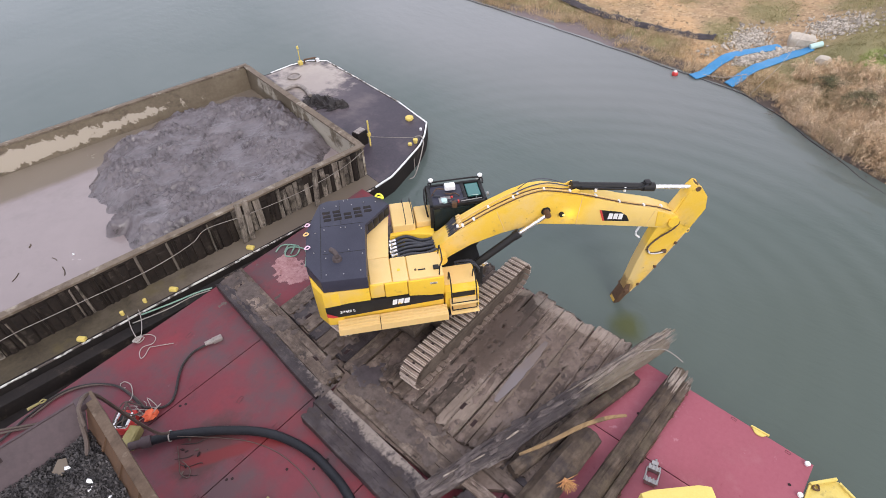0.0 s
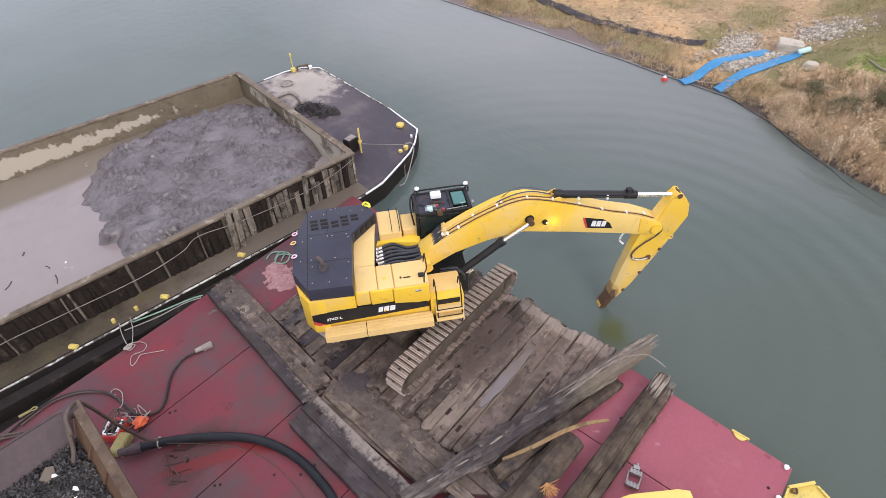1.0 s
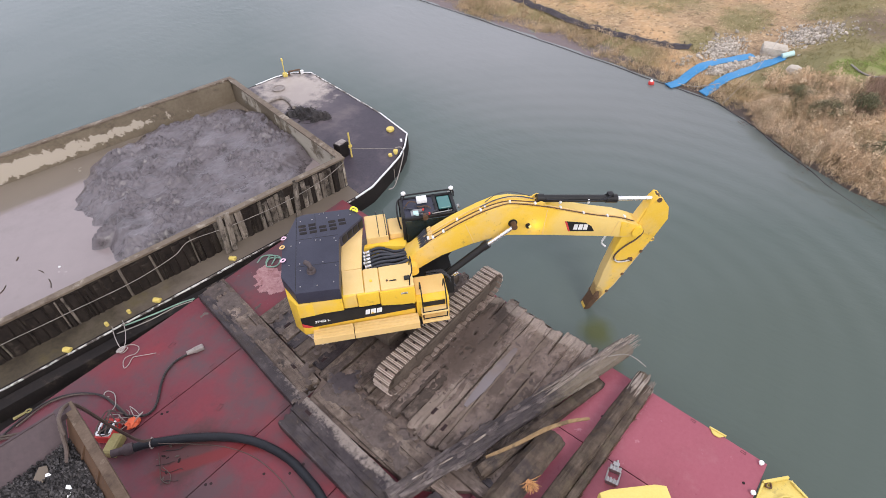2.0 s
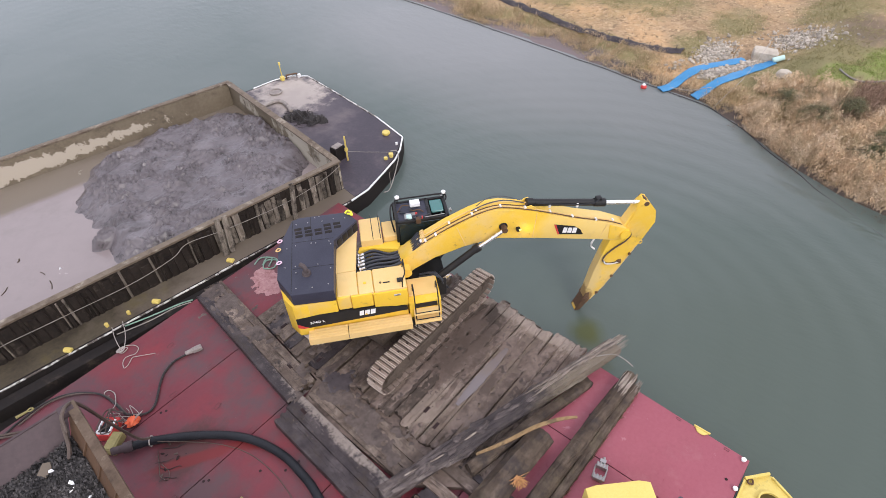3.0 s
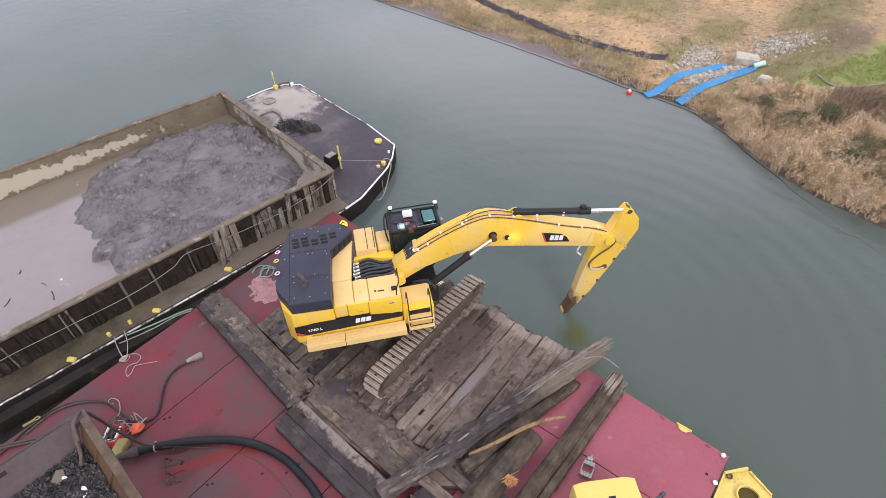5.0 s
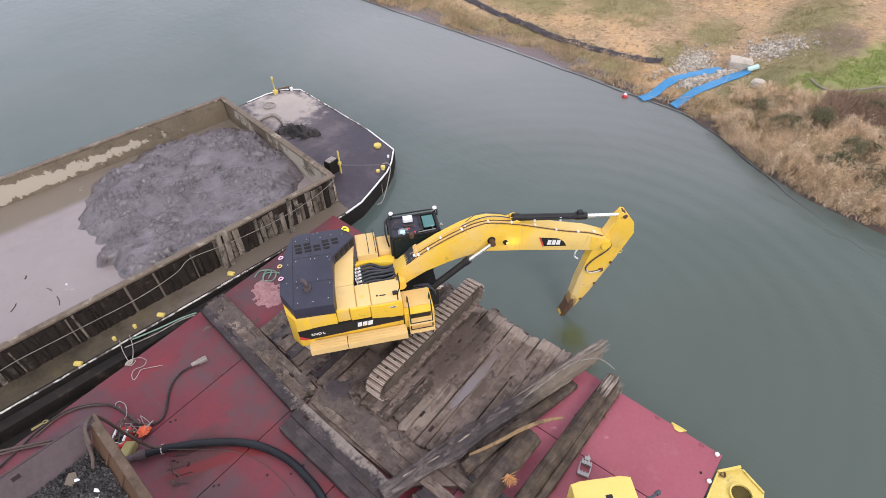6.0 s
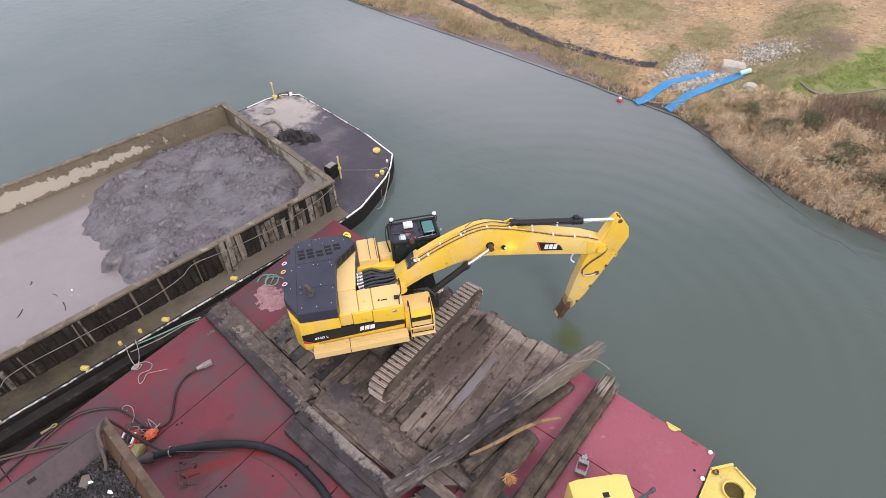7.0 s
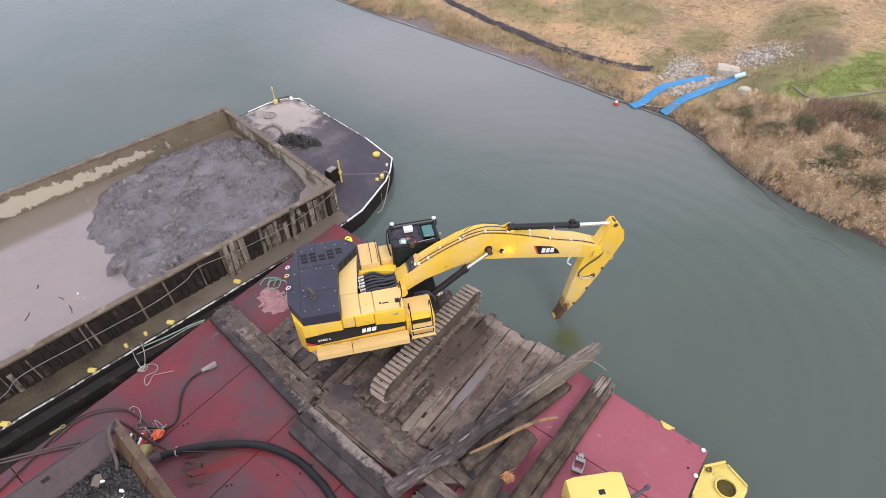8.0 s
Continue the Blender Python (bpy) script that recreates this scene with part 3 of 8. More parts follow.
def box(bm, x0, x1, y0, y1, z0, z1, bevel=0.0, m=None, seg=2):
    v = bmesh.ops.create_cube(bm, size=1.0)["verts"]
    t = Matrix.Translation(((x0 + x1) / 2, (y0 + y1) / 2, (z0 + z1) / 2)) @ Matrix.Diagonal((x1 - x0, y1 - y0, z1 - z0, 1))
    bmesh.ops.transform(bm, matrix=(m @ t) if m is not None else t, verts=v)
    if bevel:
        edges = list({e for w in v for e in w.link_edges})
        bmesh.ops.bevel(bm, geom=edges, offset=bevel, segments=seg, profile=0.6, affect="EDGES")
    return bm


def prism(bm, pts, a, b, axis="z", bevel=0.0, m=None):
    """A polygon pulled from a to b. axis z: pts are x, y; axis y: pts are x, z."""
    def put(p, h):
        return (p[0], p[1], h) if axis == "z" else (p[0], h, p[1])
    lo = [bm.verts.new(put(p, a)) for p in pts]
    hi = [bm.verts.new(put(p, b)) for p in pts]
    faces = [bm.faces.new(lo), bm.faces.new(hi)]
    for i in range(len(pts)):
        j = (i + 1) % len(pts)
        faces.append(bm.faces.new((lo[i], lo[j], hi[j], hi[i])))
    bmesh.ops.recalc_face_normals(bm, faces=faces)
    vs = lo + hi
    if bevel:
        edges = [e for f in faces[:2] for e in f.edges]
        out = bmesh.ops.bevel(bm, geom=edges, offset=bevel, segments=2, profile=0.6, affect="EDGES")
        vs = list({w for w in vs if w.is_valid} | set(out["verts"]))
    if m is not None:
        bmesh.ops.transform(bm, matrix=m, verts=vs)
    return bm


def rod(bm, p0, p1, r0, r1=None, n=12):
    p0, p1 = Vector(p0), Vector(p1)
    d = p1 - p0
    v = bmesh.ops.create_cone(bm, cap_ends=True, segments=n, radius1=r0, radius2=r0 if r1 is None else r1, depth=d.length)["verts"]
    bmesh.ops.transform(bm, matrix=Matrix.Translation((p0 + p1) / 2) @ d.to_track_quat("Z", "Y").to_matrix().to_4x4(), verts=v)
    return bm


def smooth_line(pts, steps=8, closed=False):
    p = [Vector(q) for q in pts]
    n = len(p)
    out = []
    for i in range(n if closed else n - 1):
        a, b, c, d = (p[(i - 1) % n], p[i], p[(i + 1) % n], p[(i + 2) % n]) if closed else (p[max(i - 1, 0)], p[i], p[i + 1], p[min(i + 2, n - 1)])
        for k in range(steps):
            t = k / steps
            out.append(0.5 * (2 * b + (c - a) * t + (2 * a - 5 * b + 4 * c - d) * t * t + (3 * b - a - 3 * c + d) * t ** 3))
    if not closed:
        out.append(p[-1])
    return out


def tube(bm, pts, r, n=8, steps=8, closed=False, rough=True):
    """A round hose, pipe or rope through the points."""
    line = smooth_line(pts, steps, closed) if rough else [Vector(q) for q in pts]
    rings = []
    k = len(line)
    for i, c in enumerate(line):
        if closed:
            d = line[(i + 1) % k] - line[i - 1]
        else:
            d = line[min(i + 1, k - 1)] - line[max(i - 1, 0)]
        d.normalize()
        s = d.cross(Vector((0, 0, 1)))
        if s.length < 0.05:
            s = d.cross(Vector((0, 1, 0)))
        s.normalize()
        u = s.cross(d)
        rr = r(i / max(k - 1, 1)) if callable(r) else r
        rings.append([bm.verts.new(c + rr * (s * math.cos(a) + u * math.sin(a))) for a in (2 * math.pi * j / n for j in range(n))])
    for i in range(k if closed else k - 1):
        q0, q1 = rings[i], rings[(i + 1) % k]
        for j in range(n):
            bm.faces.new((q0[j], q0[(j + 1) % n], q1[(j + 1) % n], q1[j]))
    if not closed:
        bm.faces.new(rings[0])
        bm.faces.new(rings[-1])
    return bm


def B():
    return bmesh.new()


def smoothstep(a, b, x):
    t = min(max((x - a) / (b - a), 0.0), 1.0)
    return t * t * (3 - 2 * t)


# ---- ground, bank and river ----
SHORE = [(-400, 10), (-60, 22), (-12, 27.4), (-6.5, 28.6), (-4.1, 29.1), (-1.9, 29.6), (0.5, 30.7), (3.3, 32.6), (6.6, 34.5), (10.3, 34.9),
         (13.6, 35.3), (18.1, 35.8), (24.4, 36.4), (31.5, 36.9), (39.4, 37.6), (60, 40), (140, 55), (500, 90)]


def shore_x(y):
    return float(np.interp(y, [p[0] for p in SHORE], [p[1] for p in SHORE]))


def mud_flat(y):
    """Width of the bare mud at the foot of the bank."""
    return 1.15 * math.exp(-((y - 19.5) / 4.0) ** 2) + 0.9 * math.exp(-((y - 31.0) / 2.5) ** 2) + 0.18 + 0.2 * noise.noise(Vector((y * 0.7, 0, 3)))


def ground_z(x, y):
    """Height of the bank and the river bed."""
    d = x - shore_x(y)
    lump = noise.noise(Vector((x * 0.35, y * 0.35, 0))) * 0.10 + noise.noise(Vector((x * 1.3, y * 1.3, 5))) * 0.05
    if d < 0:
        west = smoothstep(-170, -230, d) * 4.5
        return WATER - 0.05 + max(-3.2, d * 0.35) + west
    flat = -1.0 + 0.03 * smoothstep(0, 0.3, d) + 0.72 * smoothstep(mud_flat(y), mud_flat(y) + 2.2, d) + 0.35 * smoothstep(2, 14, d) + 0.6 * smoothstep(14, 45, d)
    high = -1.0 + 0.9 * smoothstep(0, 1.0, d) + 1.35 * smoothstep(0.5, 6.5, d) + 0.3 * smoothstep(8, 40, d)
    k = smoothstep(4.6, 0.6, y - 0.10 * (x - 34))
    return flat * (1 - k) + high * k + lump * min(d, 1.0)


def spread(lo, hi, step, far, growth=1.35):
    vals = list(np.arange(lo, hi + 1e-6, step))
    s, v = step, lo
    while v > -far:
        s *= growth
        v -= s
        vals.insert(0, v)
    s, v = step, hi
    while v < far:
        s *= growth
        v += s
        vals.append(v)
    return vals


def build_ground():
    xs, ys = spread(26, 64, 0.4, 900), spread(-14, 48, 0.5, 900)
    verts = [(x, y, ground_z(x, y)) for y in ys for x in xs]
    w = len(xs)
    faces = [(j * w + i, j * w + i + 1, (j + 1) * w + i + 1, (j + 1) * w + i) for j in range(len(ys) - 1) for i in range(w - 1)]
    me = bpy.data.meshes.new("ground")
    me.from_pydata(verts, [], faces)
    finish(me, M_GROUND, 180)
    tagged(new("ground", me), "grassy river bank of yellow straw, bare soil and green patches", "ground", kind="structure")
    bm = B()
    bmesh.ops.create_grid(bm, x_segments=4, y_segments=4, size=900)
    bmesh.ops.translate(bm, vec=(0, 0, WATER), verts=bm.verts[:])
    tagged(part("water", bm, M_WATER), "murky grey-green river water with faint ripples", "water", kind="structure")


build_ground()


def blotch(u0, u1, v0, v1, weight, z, seed, step=0.07, thick=0.006):
    """A thin crust whose ragged outline is where it sinks below the surface."""
    us, vs = np.arange(u0, u1, step), np.arange(v0, v1, step)
    k = {}
    for i, u in enumerate(us):
        for j, v in enumerate(vs):
            k[i, j] = weight(u, v) + 0.55 * noise.noise(Vector((u * 1.3, v * 1.3, seed))) + 0.40 * noise.noise(Vector((u * 4.5, v * 4.5, seed + 5))) + 0.2 * noise.noise(Vector((u * 11, v * 11, seed + 8))) - 0.45
    bm = B()
    grid = {}
    for i in range(len(us) - 1):
        for j in range(len(vs) - 1):
            ring = ((i, j), (i + 1, j), (i + 1, j + 1), (i, j + 1))
            if max(k[q] for q in ring) < 0:
                continue
            c = []
            for q in ring:
                if q not in grid:
                    u, v = float(us[q[0]]), float(vs[q[1]])
                    rough = thick * (0.6 * noise.noise(Vector((u * 3.5, v * 3.5, seed))) + 0.6 * noise.noise(Vector((u * 11, v * 11, seed))))
                    grid[q] = bm.verts.new((u, v, z + min(k[q] * 0.25, thick) + (rough if k[q] > 0.05 else 0)))
                c.append(grid[q])
            bm.faces.new(c)
    return bm


# ---- red deck barge ----
def build_red_barge():
    barge = thing("deck_barge", pose(0, 0, 0), "red-painted flat steel deck barge with worn plates, afloat", "barge")
    edge = [(-26, 16.55), (13.25, 16.3), (12.22, -2.97), (-26, -3.0)]
    bm = prism(B(), edge, -2.2, -0.06, bevel=0.05)
    part("hull", bm, M_HULL_RED, barge, "dark red steel hull side")
    rows = [-2.97, 0.08, 3.33, 6.58, 9.82, 13.06, 16.5]
    cols = [-26, -18, -10.3, -2.9, 5.6]
    g = 0.017
    for j in range(6):
        y0, y1 = rows[j] + g, rows[j + 1] - g
        for i in range(5):
            x0 = cols[i] + g
            if i == 4 and j != 1:
                continue
            if i == 4:
                y0 = rows[0] + g
            if i < 3 or (i == 3 and j < 2):
                pts = [(x0, y0), (cols[i + 1] - g, y0), (cols[i + 1] - g, y1), (x0, y1)]
            else:
                e0, e1 = 12.22 + (y0 + 2.97) * 0.0532, 12.22 + (y1 + 2.97) * 0.0532
                pts = [(x0, y0), (e0 - 0.02, y0), (e1 - 0.02, y1), (x0, y1)]
            if i == 4:
                seam = 9.43
                part("deck_plate", prism(B(), [pts[0], (seam - g, y0), (seam - g, y1), pts[3]], -0.06, 0.0), M_DECK_PINK, barge, "red deck plate with a pink reflection in its colour")
                part("deck_plate", prism(B(), [(seam + g, y0), pts[1], pts[2], (seam + g, y1)], -0.06, 0.0), M_DECK_PINK, barge, "red deck plate with a pink reflection in its colour")
            else:
                part("deck_plate", prism(B(), pts, -0.06, 0.0), M_DECK, barge)
    lug = B()
    for x0, x1, y0, y1 in ((-0.13, 0.13, -0.07, -0.05), (-0.13, 0.13, 0.05, 0.07), (-0.13, -0.11, -0.07, 0.07), (0.11, 0.13, -0.07, 0.07)):
        box(lug, x0, x1, y0, y1, 0, 0.007)
    lug_me = mesh_of("deck_lug", lug, M_LUG)
    for x, y, a in ((1.0, 13.2, 0), (2.4, 13.2, 0), (3.9, 13.2, 0), (3.3, 9.96, 0), (1.9, 9.96, 0), (4.4, 9.96, 0), (0.4, 9.96, 0), (3.1, 11.6, 20), (3.5, 15.2, 10),
                    (-2.0, 13.2, 0), (-2.75, 15.9, 90)):
        piece("deck_lug", lug_me, barge, pose(x, y, 0.001, 0, 0, a))
    for x, y in ((12.23, -0.71), (12.14, -2.28)):
        piece("deck_lug", lug_me, barge, pose(x, y, 0.001, 0, 0, 86) @ Matrix.Diagonal((0.6, 0.55, 1, 1)))
    bolt = mesh_of("bolt_hole", rod(B(), (0, 0, 0), (0, 0, 0.006), 0.045, n=10), M_GAP)
    for x, y in ((1.75, 12.9), (1.9, 12.82), (1.3, 9.7), (1.42, 9.6), (3.85, 7.25), (3.55, 7.9), (3.1, 8.0), (4.0, 7.5), (2.6, 8.6), (8.6, 0.2), (11.2, -2.6), (10.6, 1.6)):
        piece("bolt_hole", bolt, barge, pose(x, y, 0.001))
    bm = B()
    prism(bm, [(12.31, -1.64), (12.26, -1.64)] + [(12.26 - 0.12 * math.sin(a), -1.44 - 0.17 * math.cos(a)) for a in np.linspace(0.2, 2.94, 9)] + [(12.26, -1.24), (12.33, -1.24)], 0.004, 0.04, bevel=0.008)
    part("fairlead_bar", box(B(), 12.285, 12.335, -1.70, -1.18, 0.004, 0.07, 0.01), M_YELLOW_FIT, barge, "yellow edge bar")
    part("fairlead_plate", bm, M_YELLOW_FIT, barge, "small half-round yellow plate on the deck edge")
    for x, y in ((12.1, -2.8), (11.05, -2.9)):
        bm = B()
        rod(bm, (0, 0, 0), (0, 0, 0.07), 0.055, n=14)
        rod(bm, (0, 0, 0.07), (0, 0, 0.10), 0.078, 0.065, n=14)
        part("deck_post", bm, M_WHITE, barge, "short white-capped deck post", pose(x, y, 0))
    silt_mat = surface("pink_dried_silt", (0.27, 0.125, 0.130), (0.44, 0.27, 0.265), 0.8, 10, 1.5, 0.2, stains=[((0.20, 0.075, 0.08), 3.5, 0.52, 0.64, 0.7)])
    bm = blotch(6.6, 9.2, 13.2, 16.2, lambda u, v: 0.95 * smoothstep(1.15, 0.2, math.hypot((u - 7.85) / 0.85, (v - 15.0) / 1.3)), 0.001, 41, 0.05, 0.004)
    part("spilled_silt", bm, silt_mat, barge, "pale dried silt patch", angle=180)


build_red_barge()


# ---- timber crane mats ----
def timber_mesh(length, width, height, seed, ragged=0.12):
    """A long worn timber along x, with crooked sides, split ends and chamfered arrises."""
    rnd = random.Random(seed)
    n = max(int(length / 0.13), 6)
    prof = [(-0.5, -0.5), (0.5, -0.5), (0.5, 0.42), (0.47, 0.5)] + [(0.47 - 0.94 * k / 6, 0.5) for k in range(1, 6)] + [(-0.47, 0.5), (-0.5, 0.42)]
    sides = len(prof)
    tips = [(rnd.uniform(-0.10, 0.04), rnd.uniform(-0.04, 0.10)) for _ in prof]
    bm = B()
    rings = []
    e0, e1 = rnd.uniform(0, ragged), rnd.uniform(0, ragged)
    for i in range(n + 1):
        x = -length / 2 + e0 + (length - e0 - e1) * i / n
        wob = 0.012 * noise.noise(Vector((x * 1.3, seed * 7.1, 0)))
        hob = 0.010 * noise.noise(Vector((x * 1.1, seed * 3.7, 9)))
        ring = []
        for q, (a, b) in enumerate(prof):
            worn = 0.0
            if b > 0.45:
                rut = noise.noise(Vector((x * 0.7, a * width * 9 + seed, 3)))
                worn = hob - 0.012 * max(rut, 0) - 0.006 * abs(noise.noise(Vector((x * 3.1, a * width * 14, seed))))
                if abs(a) > 0.4:
                    worn -= 0.03 * max(noise.noise(Vector((x * 1.7, a * 9, seed * 2.3))) - 0.15, 0)
            xx = x + (tips[q][0] if i == n else tips[q][1] if i == 0 else 0) * (1.0 if b > 0.4 else 0.3)
            ring.append(bm.verts.new((xx, a * width + wob, b * height + worn)))
        rings.append(ring)
    for i in range(n):
        for j in range(sides):
            bm.faces.new((rings[i][j], rings[i][(j + 1) % sides], rings[i + 1][(j + 1) % sides], rings[i + 1][j]))
    bm.faces.new(rings[0])
    bm.faces.new(rings[-1])
    return bm


MAT_TOP = 0.35


def timber_mat(x, y, length, widths, angle, mats, seed, label, slots=(), low=0.0):
    """A crane mat of bolted timbers, centred at x, y, that runs at the angle."""
    mat = thing("timber_mat", pose(x, y, 0, 0, 0, angle), label, "timber mat", "timber mats on the barge deck")
    total = sum(widths)
    v = -total / 2
    rnd = random.Random(seed)
    for k, w in enumerate(widths):
        h = MAT_TOP - 0.008 - rnd.uniform(0, 0.010) - low
        dx = rnd.uniform(-0.11, 0.11)
        me = timber_mesh(length + rnd.uniform(-0.1, 0.05), w - rnd.uniform(0.001, 0.005), h, seed + k * 13)
        part("timber", me, mats[k % len(mats)], mat, "", pose(dx, v + w / 2, h / 2 + 0.004, rnd.uniform(-0.25, 0.25), 0, rnd.uniform(-0.10, 0.10)))
        v += w
    slot = B()
    box(slot, -0.13, 0.13, -0.055, 0.055, -0.05, 0.006, 0.012)
    me = mesh_of("lifting_slot", slot, M_GAP)
    for sx, sy, sa in slots:
        piece("lifting_slot", me, mat, pose(sx, sy, MAT_TOP - 0.012 - low, 0, 0, sa))
    return mat


def build_mats():
    worn = "worn grey-brown timber crane mat lying on the red deck"
    dark = "dark wet timber crane mat lying on the red deck"
    x, length = 9.42, 6.35
    ys = [2.85, 4.15, 5.38, 6.62, 7.9, 9.2]
    kinds = [[M_TIMBER], [M_TIMBER], [M_TIMBER, M_TIMBER, M_TIMBER_BROWN], [M_TIMBER_BROWN, M_TIMBER], [M_TIMBER_BROWN, M_TIMBER]]
    slots = [[], [(-2.4, 0.45, 0)], [(-2.2, -0.2, 0), (2.4, 0.3, 0)], [(-2.3, 0.1, 0)], [(-2.0, 0.2, 0)]]
    splits = [(0.39, 0.44, 0.42), (0.40, 0.40, 0.37), (0.42, 0.38, 0.40), (0.42, 0.42, 0.40), (0.33, 0.32, 0.33, 0.30)]
    for k in range(5):
        timber_mat(x + (0.1, 0.0, 0.05, 0.0, 0.1)[k], (ys[k] + ys[k + 1]) / 2, length, splits[k], 0.5 * (k % 2), kinds[k], 40 + k * 7, worn, slots[k])
    for k, (y0, y1, x0) in enumerate(((9.3, 10.78, 5.92), (10.82, 11.68, 6.02), (11.72, 12.8, 6.12), (12.84, 13.45, 6.3))):
        ws = (0.36,) * int(round((y1 - y0) / 0.48))
        ws = tuple((y1 - y0) / len(ws) for _ in ws)
        timber_mat(x0 + 3.1, (y0 + y1) / 2, 6.2, ws, 0, [M_TIMBER_BROWN, M_TIMBER_DARK], 90 + k * 11, worn, [(-2.6, 0.05, 0)] if k in (0, 2) else ())
    timber_mat(5.58, 12.92, 6.85, (0.30, 0.44, 0.42), 83.2, [M_TIMBER_BROWN, M_TIMBER_BROWN, M_TIMBER_DARK], 150, "long weathered timber crane mat beside the excavator",
               [(2.6, -0.1, 0), (-2.2, -0.25, 0)])
    timber_mat(4.33, 7.0, 5.0, (0.66, 0.56), 86.5, [M_TIMBER_DARK, M_TIMBER_DARK], 170, dark, [(1.95, -0.26, 0)])
    timber_mat(5.62, 6.95, 4.6, (0.40, 0.32, 0.34), 86.8, [M_TIMBER_BROWN, M_TIMBER_BROWN, M_TIMBER_BROWN], 190, worn, [(1.55, -0.30, 0)])
    timber_mat(5.1, 2.35, 4.2, (0.36, 0.36, 0.36), 88.0, [M_TIMBER, M_TIMBER_DARK], 210, worn)
    timber_mat(6.35, 2.5, 4.0, (0.36, 0.36), 88.0, [M_TIMBER_DARK, M_TIMBER], 230, worn)


build_mats()


def build_mud_films():
    """Trodden mud on the mats."""
    bm = prism(B(), [(5.0, 9.35), (5.0, 4.8), (6.3, 2.95), (12.25, 2.95), (12.3, 13.3), (6.3, 13.3), (5.85, 9.6)], 0.004, 0.20)
    tagged(part("packed_mud", bm, M_MATMUD), "dark mud packed in the gaps between the mats", "mud", kind="stuff")
    # bits of bark and chips trodden about
    rnd = random.Random(19)
    vs, fs = [], []
    while len(fs) < 8 * 420:
        x, y = rnd.uniform(6.2, 12.4), rnd.uniform(2.9, 7.6)
        if rnd.random() < 0.3:
            x, y = rnd.uniform(3.9, 6.2), rnd.uniform(4.8, 15.6)
            if abs(x - 5.58 - (y - 12.92) * 0.12) > 0.6 and y > 9.4:
                continue
        s = rnd.uniform(0.010, 0.026) * (1.8 if rnd.random() < 0.08 else 1)
        q = Euler((rnd.uniform(-0.4, 0.4), rnd.uniform(-0.4, 0.4), rnd.uniform(0, 6))).to_matrix()
        b0 = len(vs)
        vs += [tuple(Vector((x, y, MAT_TOP + s * 0.15)) + q @ Vector(p) * s) for p in ((1.8, 0, 0), (-1.6, 0.2, 0), (0, 0.8, 0), (0.1, -0.8, 0), (0, 0, 0.5), (0, 0.1, -0.5))]
        fs += [(b0 + a, b0 + b, b0 + c) for a, b, c in ((0, 2, 4), (2, 1, 4), (1, 3, 4), (3, 0, 4), (2, 0, 5), (1, 2, 5), (3, 1, 5), (0, 3, 5))]
    me = bpy.data.meshes.new("wood_chips")
    me.from_pydata(vs, [], fs)
    finish(me, surface("bark_and_chips", (0.035, 0.027, 0.023), (0.16, 0.127, 0.105), 0.8, 3, 1.5, 0.2, island=0.6), 20)
    tagged(new("wood_chips", me), "scattered bark bits and wood chips on the mats", "wood chips", kind="stuff")
    # mud smeared by the tracks over the middle of the mats, thin towards their ends
    seams = [2.85 + 0.425 * q for q in range(16)]
    def spread_mud(u, v):
        k = 0.62 - 0.80 * smoothstep(11.2, 12.2, u) - 0.40 * smoothstep(7.8, 6.6, u)
        k += 0.55 * noise.noise(Vector((u * 0.30, v * 2.4, 17)))
        k += 0.30 * math.exp(-((u - 10.0) / 2.2) ** 2 - ((v - 6.5) / 0.7) ** 2)
        k -= 0.75 * math.exp(-((u - 7.3) / 0.9) ** 2 - ((v - 5.85) / 0.36) ** 2)
        near = min(abs(v - q) for q in seams)
        return k - 0.38 * smoothstep(0.10, 0.02, near) - 0.5 * math.exp(-((v - 5.48) / 0.07) ** 2) - 0.35 * smoothstep(3.7, 3.1, v)
    bm = blotch(6.3, 12.5, 2.95, 9.2, spread_mud, MAT_TOP - 0.004, 3, 0.045, 0.008)
    tagged(part("mud_film", bm, M_MATMUD, None, angle=180), "brown mud smeared over the worn mats", "mud", kind="stuff")
    bm = blotch(5.2, 7.0, 7.6, 10.0, lambda u, v: 0.85 * smoothstep(1.0, 0.2, math.hypot((u - 6.15) / 0.8, (v - 8.8) / 0.9)), MAT_TOP - 0.004, 14, 0.045, 0.006)
    tagged(part("wet_mud", bm, M_WETMUD, None, angle=180), "dark wet mud where the mats meet", "mud", kind="stuff")
    bm = blotch(4.6, 7.2, 9.4, 16.2, lambda u, v: smoothstep(0.60, 0.34, abs(u - (5.60 + (v - 12.9) * 0.12))) * (0.30 + 0.30 * smoothstep(12.8, 14.6, v)) - 0.30 * math.exp(-((u - 5.28 - (v - 12.9) * 0.12) / 0.05) ** 2), MAT_TOP - 0.003, 9, 0.045, 0.006)
    tagged(part("mud_film", bm, M_MATMUD_DARK, None, angle=180), "dark brown mud caked along the long mat", "mud", kind="stuff")
    bm = blotch(5.05, 6.35, 4.6, 9.3, lambda u, v: 0.52 * smoothstep(0.65, 0.3, abs(u - 5.7 - (v - 7) * 0.05)) + 0.3 * noise.noise(Vector((u * 3.0, v * 0.5, 5))), MAT_TOP - 0.003, 27, 0.045, 0.005)
    tagged(part("mud_film", bm, M_MATMUD_DARK, None, angle=180), "thin brown mud on the cross mat", "mud", kind="stuff")
    bm = blotch(6.2, 9.4, 9.3, 13.3, lambda u, v: 0.30 + 0.5 * noise.noise(Vector((u * 0.4, v * 2.2, 5))), MAT_TOP - 0.004, 33, 0.06, 0.007)
